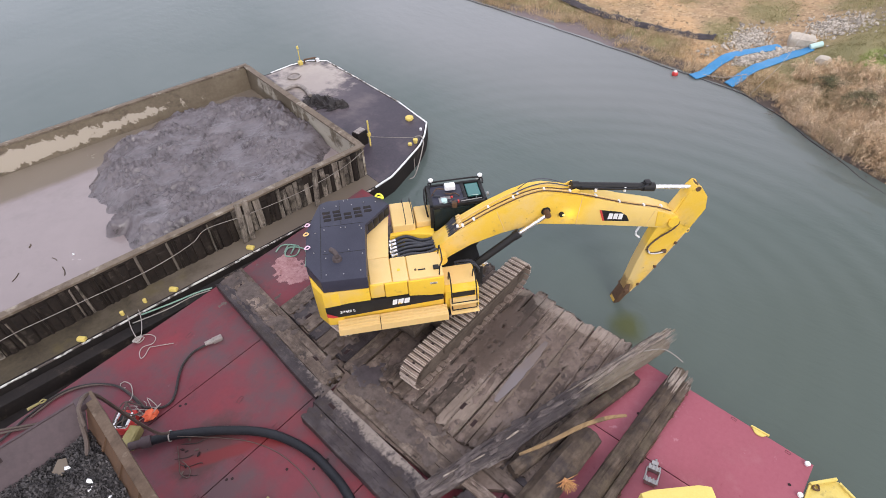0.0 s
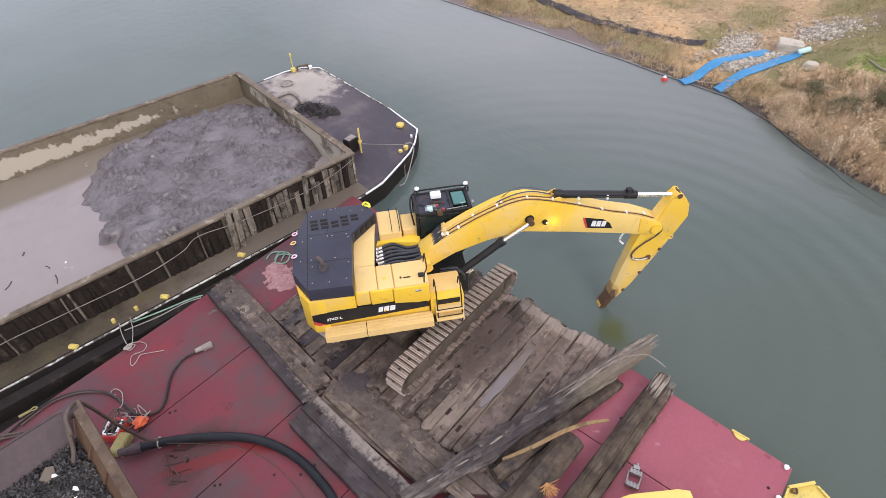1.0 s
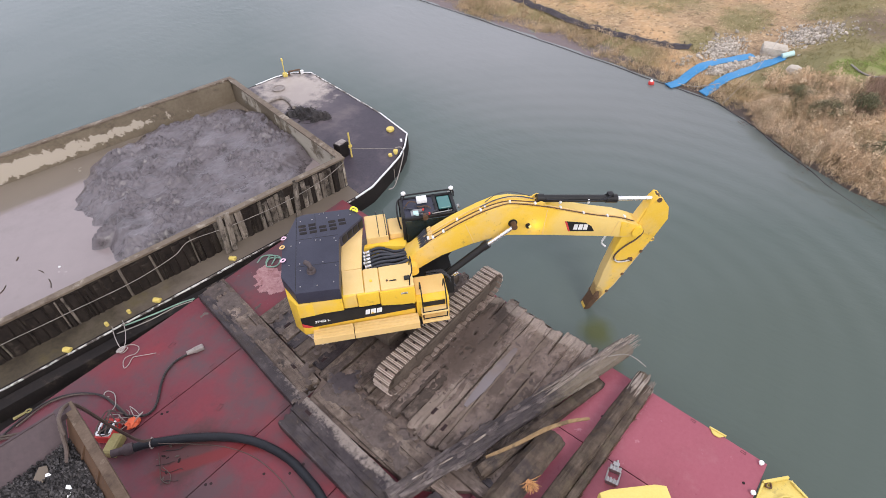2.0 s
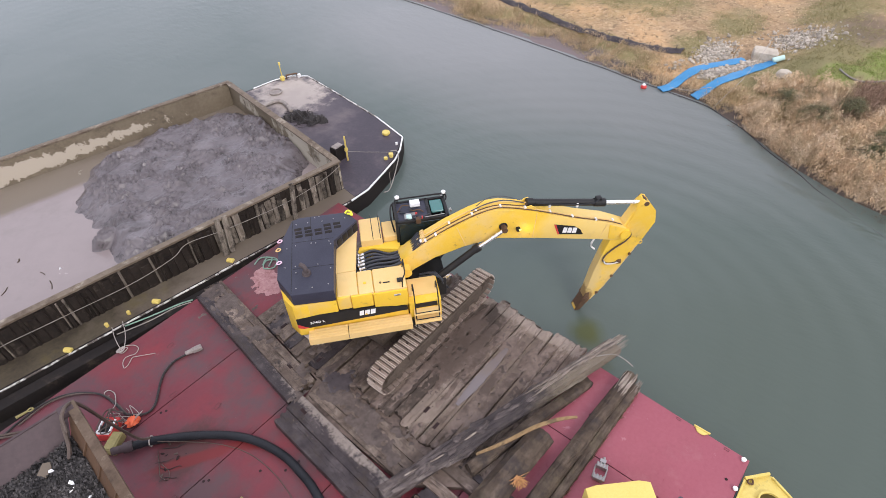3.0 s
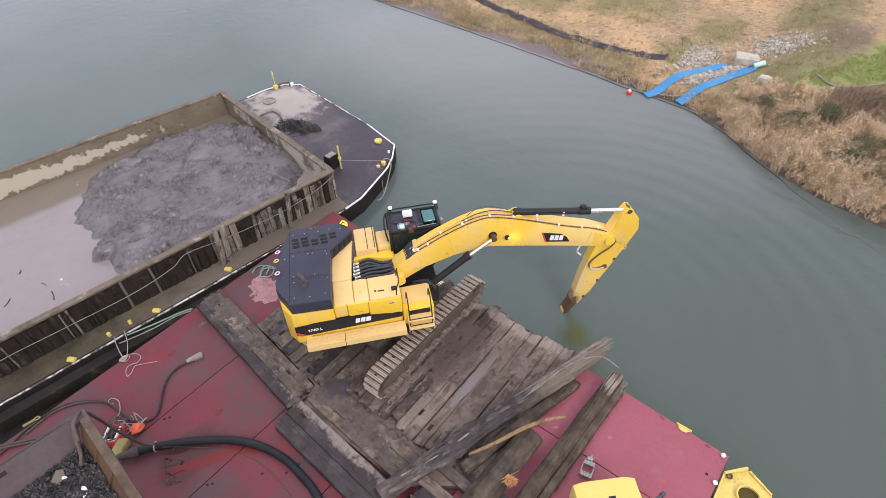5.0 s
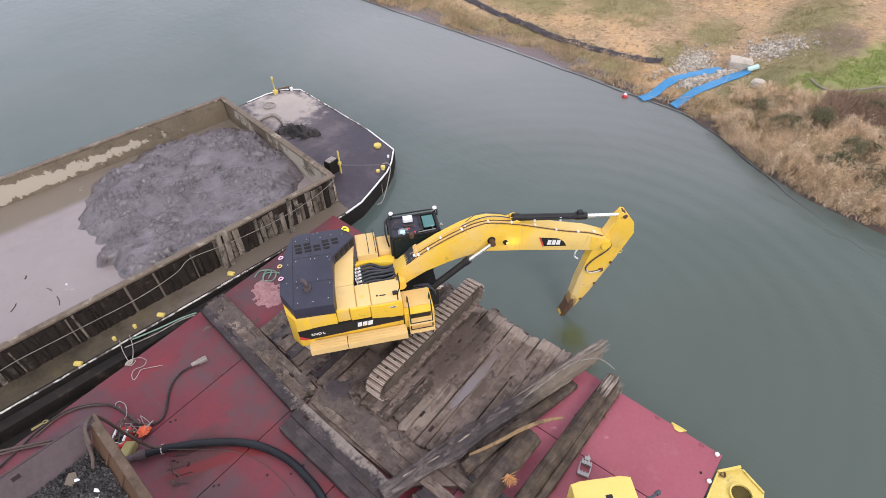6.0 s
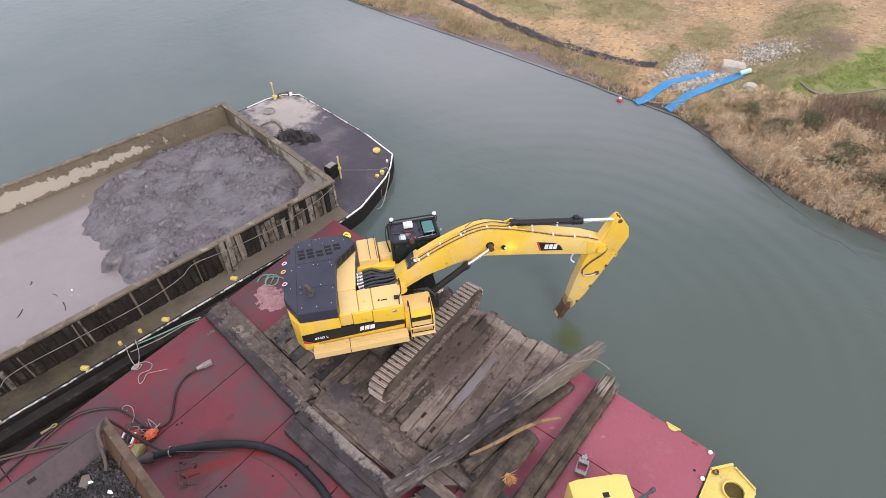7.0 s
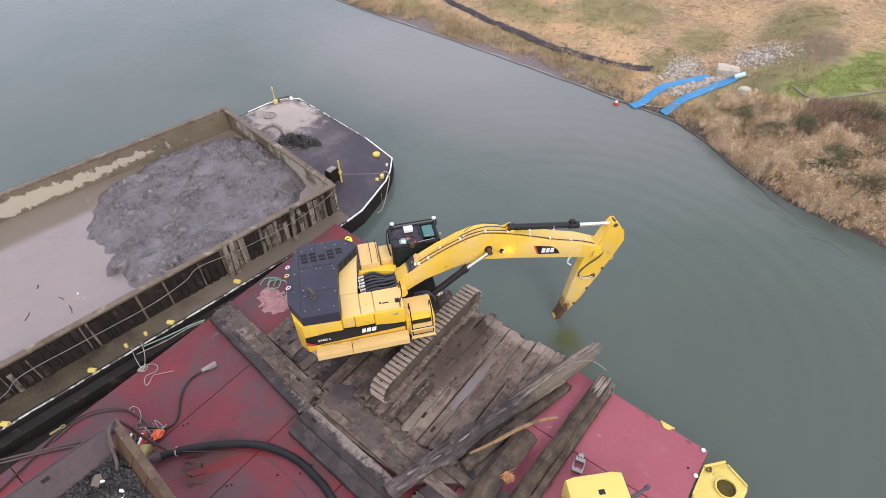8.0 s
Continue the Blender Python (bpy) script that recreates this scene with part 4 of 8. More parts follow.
    tagged(part("mud_film", bm, M_MATMUD_DARK, None, angle=180), "dark mud on the mats behind the tracks", "mud", kind="stuff")


def build_puddle():
    bm = B()
    n = 14
    lo, hi = [], []
    for i in range(n + 1):
        x = 8.0 + 2.9 * i / n
        w = 0.17 * math.sin(math.pi * (0.06 + 0.88 * i / n)) ** 0.6
        y = 5.12 + 0.05 * noise.noise(Vector((x, 0, 0)))
        lo.append((x, y - w * (1 + 0.5 * noise.noise(Vector((x * 3, 1, 0))))))
        hi.append((x, y + w * (1 + 0.5 * noise.noise(Vector((x * 3, 5, 0))))))
    prism(bm, lo + hi[::-1], MAT_TOP - 0.02, MAT_TOP + 0.016)
    m, n_, l_, p = nodes_of("muddy_puddle")
    p.inputs["Base Color"].default_value = (0.16, 0.135, 0.135, 1)
    p.inputs["Roughness"].default_value = 0.08
    tagged(part("rain_puddle", bm, m), "long shallow puddle of grey water on the mats", "puddle")


build_mud_films()
build_puddle()


# ---- loose logs and broken timbers ----
def log_mesh(a, b, r0, r1, seed, flat=1.0, square=0.0):
    a, b = Vector(a), Vector(b)
    d = b - a
    length = d.length
    n, sides = max(int(length / 0.08), 8), 32
    bm = B()
    rings = []
    for i in range(n + 1):
        t = i / n
        r = r0 + (r1 - r0) * t
        ring = []
        for j in range(sides):
            ang = 2 * math.pi * j / sides
            c, s = math.cos(ang), math.sin(ang)
            k = 1.0
            if square:
                k = 1 + square * (1 / max(abs(c), abs(s)) - 1)
            rr = r * k * (1 + 0.13 * noise.noise(Vector((c * 1.6, s * 1.6, t * length * 0.7 + seed))) + 0.07 * noise.noise(Vector((c * 5, s * 5, t * length * 1.1 + seed)))
                          - 0.16 * abs(noise.noise(Vector((c * 5.5, s * 5.5, t * length * 0.45 + seed)))) - 0.05 * abs(noise.noise(Vector((c * 9, s * 9, t * length * 3.0 + seed)))) + 0.05)
            xx = t * length + (0.10 * noise.noise(Vector((c * 3, s * 3, seed * 2))) if i in (0, n) else 0)
            ring.append(bm.verts.new((xx, rr * c, rr * s * flat)))
        rings.append(ring)
    for i in range(n):
        for j in range(sides):
            bm.faces.new((rings[i][j], rings[i][(j + 1) % sides], rings[i + 1][(j + 1) % sides], rings[i + 1][j]))
    bm.faces.new(rings[0])
    bm.faces.new(rings[-1])
    yaw = math.degrees(math.atan2(d.y, d.x))
    pitch = -math.degrees(math.asin(d.z / length))
    return bm, pose(*a, 0, pitch, yaw), length


def splinters(parent, m, length, r, count, seed, mat, reach=0.6, back=0.9):
    rnd = random.Random(seed)
    bm = B()
    for _ in range(count):
        ang = rnd.uniform(0.1, math.pi - 0.1)
        rr = r * rnd.uniform(0.3, 1.02)
        y, z = rr * math.cos(ang), rr * math.sin(ang) * 0.9
        x0 = length - rnd.uniform(0.1, back)
        x1 = length + rnd.uniform(-0.15, reach)
        dy, dz = rnd.uniform(-0.05, 0.05), rnd.uniform(-0.01, 0.09)
        rod(bm, (x0, y, z - 0.02), (x1, y + dy, z + dz), rnd.uniform(0.015, 0.048), 0.006, 5)
    part("splintered_end", bm, mat, parent, "pale frayed splinters", m)


def strands(name, parent, x0, x1, reach, half, lift, count, widths, lengths, seed, mat, label, low=-1.0):
    """Long split fibres that lie on a timber along x, each a bent, tapered sliver with an uneven outline."""
    rnd = random.Random(seed)
    vs, fs = [], []
    for _ in range(count):
        ln = rnd.uniform(*lengths)
        a = rnd.uniform(x0, max(x1 + reach - ln, x0 + 0.01))
        y = rnd.uniform(low * half, half)
        w, h = rnd.uniform(*widths), rnd.uniform(0.012, 0.035)
        turn, rise, ph = rnd.gauss(0, 0.05), rnd.gauss(0.004, 0.012), rnd.uniform(0, 50)
        n = max(int(ln / 0.16), 4)
        b0 = len(vs)
        for i in range(n + 1):
            t = i / n
            x = a + ln * t
            yy = y + turn * ln * (t - 0.5) + 0.05 * noise.noise(Vector((x * 1.3, ph, 0)))
            q = min(abs(yy) / (half * 1.12), 1.0)
            z = lift * math.sqrt(max(1 - q * q, 0.05)) + rise * ln * t + 0.015 * noise.noise(Vector((x * 1.7, ph, 4)))
            ww = w * (0.25 + 0.75 * math.sin(math.pi * min(max(0.1 + 0.8 * t, 0), 1))) * (1 + 0.5 * noise.noise(Vector((x * 5, ph, 8))))
            vs += [(x, yy - ww / 2, z - h), (x, yy + ww / 2, z - h), (x, yy + ww * 0.3, z + h * 0.5), (x, yy - ww * 0.3, z + h * 0.4)]
            if i:
                c = b0 + i * 4
                fs += [(c - 4 + j, c - 4 + (j + 1) % 4, c + (j + 1) % 4, c + j) for j in range(4)]
        fs += [(b0 + 3, b0 + 2, b0 + 1, b0), tuple(b0 + n * 4 + j for j in range(4))]
    me = bpy.data.meshes.new(name)
    me.from_pydata(vs, [], fs)
    finish(me, mat, 40)
    ob = new(name, me)
    ob.parent = parent
    return tagged(ob, label, kind="stuff")


def build_logs():
    g = "loose logs and timbers on the deck"
    bm, m, ln = log_mesh((4.25, 4.9, MAT_TOP + 0.24), (13.05, 2.13, 0.62), 0.26, 0.30, 3, 0.85, 0.5)
    log = thing("broken_timber", m, "long broken grey timber with a splintered end, lying over the mats", "timber", g)
    part("beam", bm, M_BEAM, log)
    strands("splintered_layer", log, 5.2, ln, 0.55, 0.27, 0.28, 30, (0.03, 0.09), (0.9, 3.2), 5, M_TIMBER_GREY, "pale grey split fibres towards the broken end", 0.0)
    strands("splintered_layer", log, 0.0, ln, 0.0, 0.27, 0.25, 20, (0.12, 0.26), (0.9, 2.8), 15, M_BEAM, "dark brown-grey split layers")
    strands("splintered_layer", log, 0.1, 5.6, 0.0, 0.22, 0.26, 6, (0.03, 0.09), (0.3, 0.9), 25, M_TIMBER_GREY, "pale torn fibres")
    rc = random.Random(71)
    for _ in range(16):
        x, y = rc.uniform(1.0, 6.2), rc.uniform(-0.2, 0.24)
        bm = B()
        bmesh.ops.create_icosphere(bm, subdivisions=3, radius=1.0)
        a, b, c = rc.uniform(0.14, 0.42), rc.uniform(0.06, 0.13), rc.uniform(0.04, 0.09)
        for w in bm.verts:
            k = 1 + 0.45 * noise.noise(w.co * 1.8 + Vector((x * 7, 0, 0))) + 0.25 * noise.noise(w.co * 5 + Vector((x * 7, 0, 0)))
            w.co = Vector((w.co.x * a * k, w.co.y * b * k, w.co.z * c * k))
        part("torn_chunk", bm, M_BEAM, log, "", pose(x, y, 0.235 - y * y * 1.2, 0, 0, rc.uniform(-14, 14)), 25)
    splinters(log, None, ln, 0.27, 34, 5, M_TIMBER_GREY, 0.6, 1.2)
    bm, m, ln = log_mesh((4.2, 1.58, 0.27), (12.62, 1.20, 0.25), 0.27, 0.235, 11)
    log = thing("log", m, "long dark weathered round log on the deck", "log", g)
    part("trunk", bm, M_LOG, log)
    strands("split_tip", log, ln - 1.15, ln, 0.08, 0.20, 0.235, 8, (0.06, 0.13), (0.6, 1.15), 8, M_TIMBER_GREY, "pale split wood at the log's tip")
    strands("bark_layer", log, 0.2, ln - 0.6, 0.0, 0.18, 0.235, 7, (0.08, 0.20), (0.7, 2.0), 18, M_LOG, "peeling dark bark")
    bm, m, ln = log_mesh((4.6, 1.14, 0.14), (12.35, 0.86, 0.14), 0.145, 0.135, 17, 0.9, 0.6)
    log = thing("slab_timber", m, "rough bark-edged slab timber along the log", "timber", g)
    part("slab", bm, M_LOG, log)
    splinters(log, None, ln, 0.16, 26, 9, M_TIMBER_GREY, 0.35, 0.8)
    rnd = random.Random(44)
    bm = B()
    for _ in range(110):
        x = rnd.uniform(0.2, ln)
        d = rnd.uniform(-0.14, 0.14)
        y = -0.140 + rnd.uniform(-0.03, 0.05)
        rod(bm, (x, y, rnd.uniform(-0.06, 0.10)), (x + rnd.choice((-1, 1)) * rnd.uniform(0.08, 0.30), y + d * 0.4, rnd.uniform(-0.08, 0.12)), rnd.uniform(0.008, 0.022), 0.003, 4)
    part("bark_fringe", bm, M_RUST, log, "ragged brown bark along the edge")
    bm, m, ln = log_mesh((4.3, 2.60, MAT_TOP + 0.10), (8.80, 2.36, 0.42), 0.43, 0.39, 23, 0.95)
    log = thing("thick_log", m, "short thick sawn log end on the mats", "log", g)
    part("trunk", bm, M_LOG, log)
    bm, m, ln = log_mesh((6.45, 3.42, MAT_TOP + 0.14), (11.55, 2.22, 0.20), 0.19, 0.18, 29, 0.9, 0.4)
    log = thing("squared_timber", m, "dark squared timber under the broken beam", "timber", g)
    part("beam", bm, M_LOG, log)
    # bent split plank
    pts = smooth_line([(6.85, 3.48, 0.78), (7.7, 3.0, 0.84), (8.6, 2.56, 0.92), (9.3, 2.14, 0.88), (9.85, 1.76, 0.70)], 8)
    bm = B()
    rings = []
    for i, p in enumerate(pts):
        t = i / (len(pts) - 1)
        d = (pts[min(i + 1, len(pts) - 1)] - pts[max(i - 1, 0)]).normalized()
        s = d.cross(Vector((0, 0, 1))).normalized()
        w = 0.012 + 0.042 * math.sin(math.pi * (0.12 + 0.76 * t))
        rings.append([bm.verts.new(p + s * w + Vector((0, 0, -0.02))), bm.verts.new(p + s * w + Vector((0, 0, 0.02))),
                      bm.verts.new(p - s * w + Vector((0, 0, 0.05))), bm.verts.new(p - s * w + Vector((0, 0, 0.0)))])
    for i in range(len(rings) - 1):
        for j in range(4):
            bm.faces.new((rings[i][j], rings[i][(j + 1) % 4], rings[i + 1][(j + 1) % 4], rings[i + 1][j]))
    bm.faces.new(rings[0])
    bm.faces.new(rings[-1])
    plank = part("split_plank", bm, M_SPLINTER)
    tagged(plank, "bent yellowish split plank lying across the logs", "plank", g)
    # frayed fibre bunch
    rnd = random.Random(4)
    bm = B()
    for _ in range(70):
        a = rnd.gauss(math.radians(225), 0.75)
        l = rnd.uniform(0.10, 0.40)
        p1 = (l * math.cos(a) * 0.9, l * math.sin(a), rnd.uniform(-0.12, 0.10))
        rod(bm, (rnd.uniform(-0.05, 0.05), rnd.uniform(-0.05, 0.05), 0), p1, 0.016, 0.006, 4)
    rag = part("frayed_fibre", bm, M_RAG, None, "", pose(7.0, 2.12, 0.87))
    tagged(rag, "tuft of frayed orange-brown fibre on the thick log", "rag")
    bm = tube(B(), [(12.1, 2.35, 0.95), (12.55, 1.95, 0.92), (12.75, 1.6, 0.72), (12.72, 1.25, 0.64)], 0.018, 6)
    tagged(part("rope_end", bm, M_ROPE_GREY), "short grey rope hanging from the broken timber", "rope")


build_logs()


# ---- excavator ----
def build_excavator():
    ex = thing("crawler_excavator", pose(9.96, 9.13, MAT_TOP), "large yellow crawler excavator with a dark engine hood", "excavator")
    U = pose(0, 0, -MAT_TOP, 0, 0, -40)

    def add(name, bm, mat, parent=ex, label="", angle=32):
        ob = part(name, bm, mat, parent, label, U if parent is ex else None, angle)
        return ob

    # undercarriage, along the barge
    L0, L1, R, top, bot = -2.80, 2.45, 0.46, 1.03, 0.03
    zc = (top + bot) / 2
    R = (top - bot) / 2
    shoe = B()
    box(shoe, -0.092, 0.092, -0.325, 0.325, -0.02, 0.012, 0.004)
    shoe_me = mesh_of("track_shoe", shoe, M_TRACK)
    gro = B()
    for gx in (-0.070, -0.005):
        box(gro, gx - 0.014, gx + 0.014, -0.325, 0.325, 0.010, 0.055, 0.004)
    gro_me = mesh_of("grouser", gro, M_GROUSER)
    hole = mesh_of("bolt_hole", box(B(), -0.032, 0.032, -0.045, 0.045, 0.010, 0.020, 0.004), M_GAP)
    straight = L1 - L0
    total = 2 * straight + 2 * math.pi * R
    count = 62
    for side, name in ((-1.65, "right"), (1.65, "left")):
        bm = B()
        prism(bm, [(L0 + 0.2, 0.25), (L1 - 0.2, 0.25), (L1 + 0.05, 0.5), (L1 - 0.3, 0.82), (L0 + 0.4, 0.82), (L0 - 0.05, 0.5)], -0.24, 0.24, "y", 0.04)
        box(bm, L0 + 0.9, L1 - 0.7, -0.30, -0.22, 0.60, 0.84, 0.02)
        tr = part("track", bm, M_TRACKFRAME, ex, "muddy steel crawler track with pale worn grousers", pose(0, side, 0))
        for k in range(count):
            s = total * k / count
            if s < straight:
                x, z, a = L0 + s, top, 0.0
            elif s < straight + math.pi * R:
                q = (s - straight) / R
                x, z, a = L1 + R * math.sin(q), zc + R * math.cos(q), math.degrees(q)
            elif s < 2 * straight + math.pi * R:
                x, z, a = L1 - (s - straight - math.pi * R), bot, 180.0
            else:
                q = math.pi + (s - 2 * straight - math.pi * R) / R
                x, z, a = L0 + R * math.sin(q), zc + R * math.cos(q), math.degrees(q)
            m = pose(x, 0, z, 0, a, 0)
            piece("track_shoe", shoe_me, tr, m)
            piece("grouser", gro_me, tr, m)
            if z > zc and k % 2:
                piece("bolt_hole", hole, tr, m @ pose(0.052, 0.03, 0.0))
        for n, x in (("idler_wheel", L1), ("drive_sprocket", L0)):
            bm = B()
            rod(bm, (x, -0.14, zc), (x, 0.14, zc), R - 0.06, n=28)
            rod(bm, (x, -0.27, zc), (x, 0.27, zc), 0.20, n=18)
            part(n, bm, M_TRACKFRAME, tr)
        for k in range(8):
            x = L0 + 0.45 + k * (straight - 0.9) / 7
            part("track_roller", rod(B(), (x, -0.22, 0.19), (x, 0.22, 0.19), 0.13, n=14), M_TRACKFRAME, tr)
    bm = B()
    box(bm, -1.2, 1.0, -1.45, 1.45, 0.42, 0.92, 0.08)
    box(bm, -2.0, 1.9, -0.75, 0.75, 0.45, 0.85, 0.08)
    rod(bm, (0, 0, 0.85), (0, 0, 1.30), 0.85, n=32)
    part("car_body", bm, M_TRACKFRAME, ex, "dark muddy steel centre frame")

    # upper works: x ahead, y to the left, z from the barge deck
    bm = B()
    box(bm, -3.35, 0.3, -1.72, 1.72, 1.62, 2.05, 0.04)
    box(bm, 0.2, 1.5, -0.62, 0.62, 1.65, 2.5, 0.05)
    add("revolving_frame", bm, M_BLACK, label="black-shaded revolving frame")
    cw = [(-3.15, -1.80), (-3.62, -1.78), (-3.90, -1.40), (-4.06, -0.6), (-4.06, 0.6), (-3.90, 1.4), (-3.62, 1.78), (-3.15, 1.80)]
    bm = prism(B(), cw, 2.05, 3.50, bevel=0.06)
    add("counterweight", bm, M_YELLOW, label="rounded yellow counterweight")
    hood = [(-2.24, -1.82), (-3.56, -1.76), (-4.0, -0.95), (-4.0, 0.55), (-3.56, 1.85), (-3.3, 1.97), (-1.62, 1.94), (-1.29, 1.40), (-2.13, 0.50)]
    bm = prism(B(), hood, 3.52, 4.0, bevel=0.045)
    hd = add("engine_hood", bm, M_HOOD, label="dark blue-black engine hood with louvres")
    bm = B()
    for x0, y0, x1, y1 in ((-3.54, 0.66, -2.16, 0.645), (-3.50, -0.62, -2.2, -0.65), (-3.55, -1.70, -3.53, 1.80), (-2.9, 1.9, -2.88, 0.66)):
        d = Vector((x1 - x0, y1 - y0, 0))
        box(bm, 0, d.length, -0.008, 0.008, -0.01, 0.004, m=Matrix.Translation((x0, y0, 4.0)) @ pose(0, 0, 0, 0, 0, math.degrees(math.atan2(d.y, d.x))))
    part("hood_seam", bm, M_BLACK, hd)
    slot = mesh_of("louvre", box(B(), -0.125, 0.125, -0.068, 0.068, -0.01, 0.006, 0.012), M_HULL_BLACK)
    for i in range(5):
        for j in range(3):
            if (i, j) in ((4, 2), (2, 0)):
                continue
            piece("louvre", slot, hd, pose(-3.34 + i * 0.335 + 0.02 * j, 1.33 - j * 0.185 + 0.012 * i, 4.0, 0, 0, 2))
    bolt = mesh_of("hood_bolt", rod(B(), (0, 0, 0), (0, 0, 0.018), 0.020, n=8), M_STEEL)
    for x, y in ((-3.4, 1.6), (-3.0, 1.62), (-2.5, 1.6), (-2.1, 1.65), (-1.7, 1.6), (-3.42, 0.5), (-2.9, 0.52), (-2.3, 0.5), (-3.42, -0.5), (-2.7, -0.55), (-2.3, -0.8), (-3.4, -0.8),
                 (-3.4, -1.5), (-2.9, -1.55), (-2.4, -1.5), (-3.7, 0.4), (-3.75, -0.5), (-2.75, 1.85), (-2.6, 1.88), (-2.75, 0.5), (-2.25, 0.35)):
        piece("hood_bolt", bolt, hd, pose(x, y, 3.998))
    bm = B()
    rod(bm, (-3.06, -0.92, 3.98), (-3.06, -0.92, 4.10), 0.15, 0.13, n=20)
    tube(bm, [(-3.06, -0.92, 4.05), (-3.06, -0.91, 4.18), (-3.12, -0.82, 4.26), (-3.22, -0.74, 4.28)], 0.075, 12, 5)
    part("exhaust_pipe", bm, surface("sooty_exhaust", (0.05, 0.04, 0.042), (0.11, 0.088, 0.085), 0.7, 12, 2, 0.1), hd, "short sooty brown-grey exhaust outlet")
    # air intake panel with dark grille on the slanted front of the hood
    bm = B()
    d = Vector((-1.29 + 2.13, 1.40 - 0.50, 0))
    mm = Matrix.Translation((-2.13, 0.50, 3.55)) @ pose(0, 0, 0, 0, 0, math.degrees(math.atan2(d.y, d.x)))
    for i in range(4):
        box(bm, 0.12 + i * 0.28, 0.34 + i * 0.28, -0.02, 0.012, 0.08, 0.36, 0.01, mm)
    part("intake_grille", bm, M_BLACK, hd)

    # side panels, lower right
    panels = [(-3.60, -2.24, 2.70, 3.50), (-2.22, -1.80, 3.02, 3.56), (-1.78, -1.10, 2.98, 3.54), (-1.08, 0.02, 2.78, 3.50)]
    bm = B()
    box(bm, -3.2, 0.0, -1.70, -0.68, 2.05, 3.50, 0.06)
    add("engine_bay_body", bm, M_YELLOW, label="yellow body side")
    for x0, x1, z0, z1 in panels:
        add("side_panel", box(B(), x0, x1, -1.79, -1.66, z0, z1, 0.03), M_YELLOW, label="yellow side door panel")
    tops = [(-2.20, -1.54, -1.72, -0.66), (-1.52, -1.04, -1.74, -0.72), (-1.02, 0.02, -1.74, -0.72)]
    for x0, x1, y0, y1 in tops:
        add("top_panel", box(B(), x0, x1, y0, y1, 3.46, 3.58, 0.045, seg=3), M_YELLOW_CREAM, label="cream-yellow top panel")
    add("top_panel", prism(B(), [(-2.22, -0.66), (-1.54, -0.64), (-1.42, 0.72), (-1.34, 1.35), (-2.12, 0.52)], 3.46, 3.57, bevel=0.03), M_YELLOW_CREAM, label="cream-yellow top panel")
    # curved dark stripe with the plain badge shapes
    stripe = B()
    up = [(-3.62, 2.90), (-2.9, 2.97), (-2.0, 2.97), (-1.2, 2.93), (-0.5, 2.82), (-0.02, 2.66)]
    lo = [(-0.02, 2.56), (-3.30, 2.42), (-3.62, 2.60)]
    prism(stripe, up + lo, -1.815, -1.70, "y")
    st = add("side_stripe", stripe, M_BLACK, label="curved black side stripe with pale badge")
    bm = B()
    prism(bm, [(-3.62, 2.66), (-3.28, 2.44), (-3.45, 2.42), (-3.62, 2.50)], -1.822, -1.80, "y")
    part("red_badge", bm, M_RED, st)
    bm = B()
    for k, (a, w) in enumerate(((-1.62, 0.14), (-1.45, 0.16), (-1.26, 0.16))):
        prism(bm, [(a, 2.64), (a + w, 2.65), (a + w + 0.03, 2.86), (a + 0.03, 2.85)], -1.824, -1.80, "y")
    part("white_badge", bm, M_WHITE, st)
    bm = prism(B(), [(-1.45, 2.64), (-1.33, 2.64), (-1.39, 2.72)], -1.828, -1.80, "y")
    part("yellow_badge", bm, M_YELLOW, st)
    # model designation
    cu = bpy.data.curves.new("model_number", "FONT")
    cu.body, cu.size, cu.extrude, cu.align_x = "374D L", 0.138, 0.004, "LEFT"
    cu.offset = 0.003
    tmp = new("model_number_text", cu)
    bpy.context.view_layer.update()
    me = bpy.data.meshes.new_from_object(tmp.evaluated_get(bpy.context.evaluated_depsgraph_get()))
    bpy.data.objects.remove(tmp)
    me.materials.clear()
    me.materials.append(M_WHITE)
    ob = new("model_number", me)
    ob.parent, ob.matrix_basis = st, pose(-3.22, -1.822, 2.60, 90, -1.5, 0) @ Matrix.Diagonal((1.15, 1, 1, 1))
    part("sticker", box(B(), -0.42, -0.20, -1.798, -1.786, 3.28, 3.36), M_WHITE_WORN, st, "small pale sticker")
    # catwalk
    for x0, x1 in ((-3.34, -2.06), (-2.04, 0.06)):
        deck = add("catwalk", box(B(), x0, x1, -2.162, -1.74, 2.14, 2.24, 0.012), M_YELLOW_CREAM, label="ridged tan-yellow side catwalk")
        for y in (-2.13, -2.02, -1.9, -1.79):
            part("tread_rib", box(B(), x0 + 0.01, x1 - 0.01, y - 0.012, y + 0.012, 2.235, 2.258, 0.004), M_YELLOW_CREAM, deck)
        part("skirt_plate", box(B(), x0, x1, -2.185, -2.165, 1.98, 2.24), M_YELLOW_CREAM, deck)
    # toolbox with steps and rails
    tb = add("toolbox", box(B(), 0.035, 1.12, -1.72, -0.62, 1.85, 2.72, 0.05), M_YELLOW, label="yellow toolbox with access steps")
    part("toolbox_lid", box(B(), 0.08, 1.08, -1.42, -0.64, 2.70, 2.76, 0.02), M_YELLOW_CREAM, tb)
    for z, y in ((2.36, -1.86), (2.05, -1.96)):
        part("step", box(B(), 0.16, 1.06, y - 0.14, -1.66, z, z + 0.05, 0.012), M_YELLOW_CREAM, tb)
    # Black plate stands in for the shade behind the steps.
    part("step_shadow_plate", box(B(), 0.22, 0.98, -1.735, -1.70, 2.45, 2.66), M_BLACK, tb)
    bm = B()
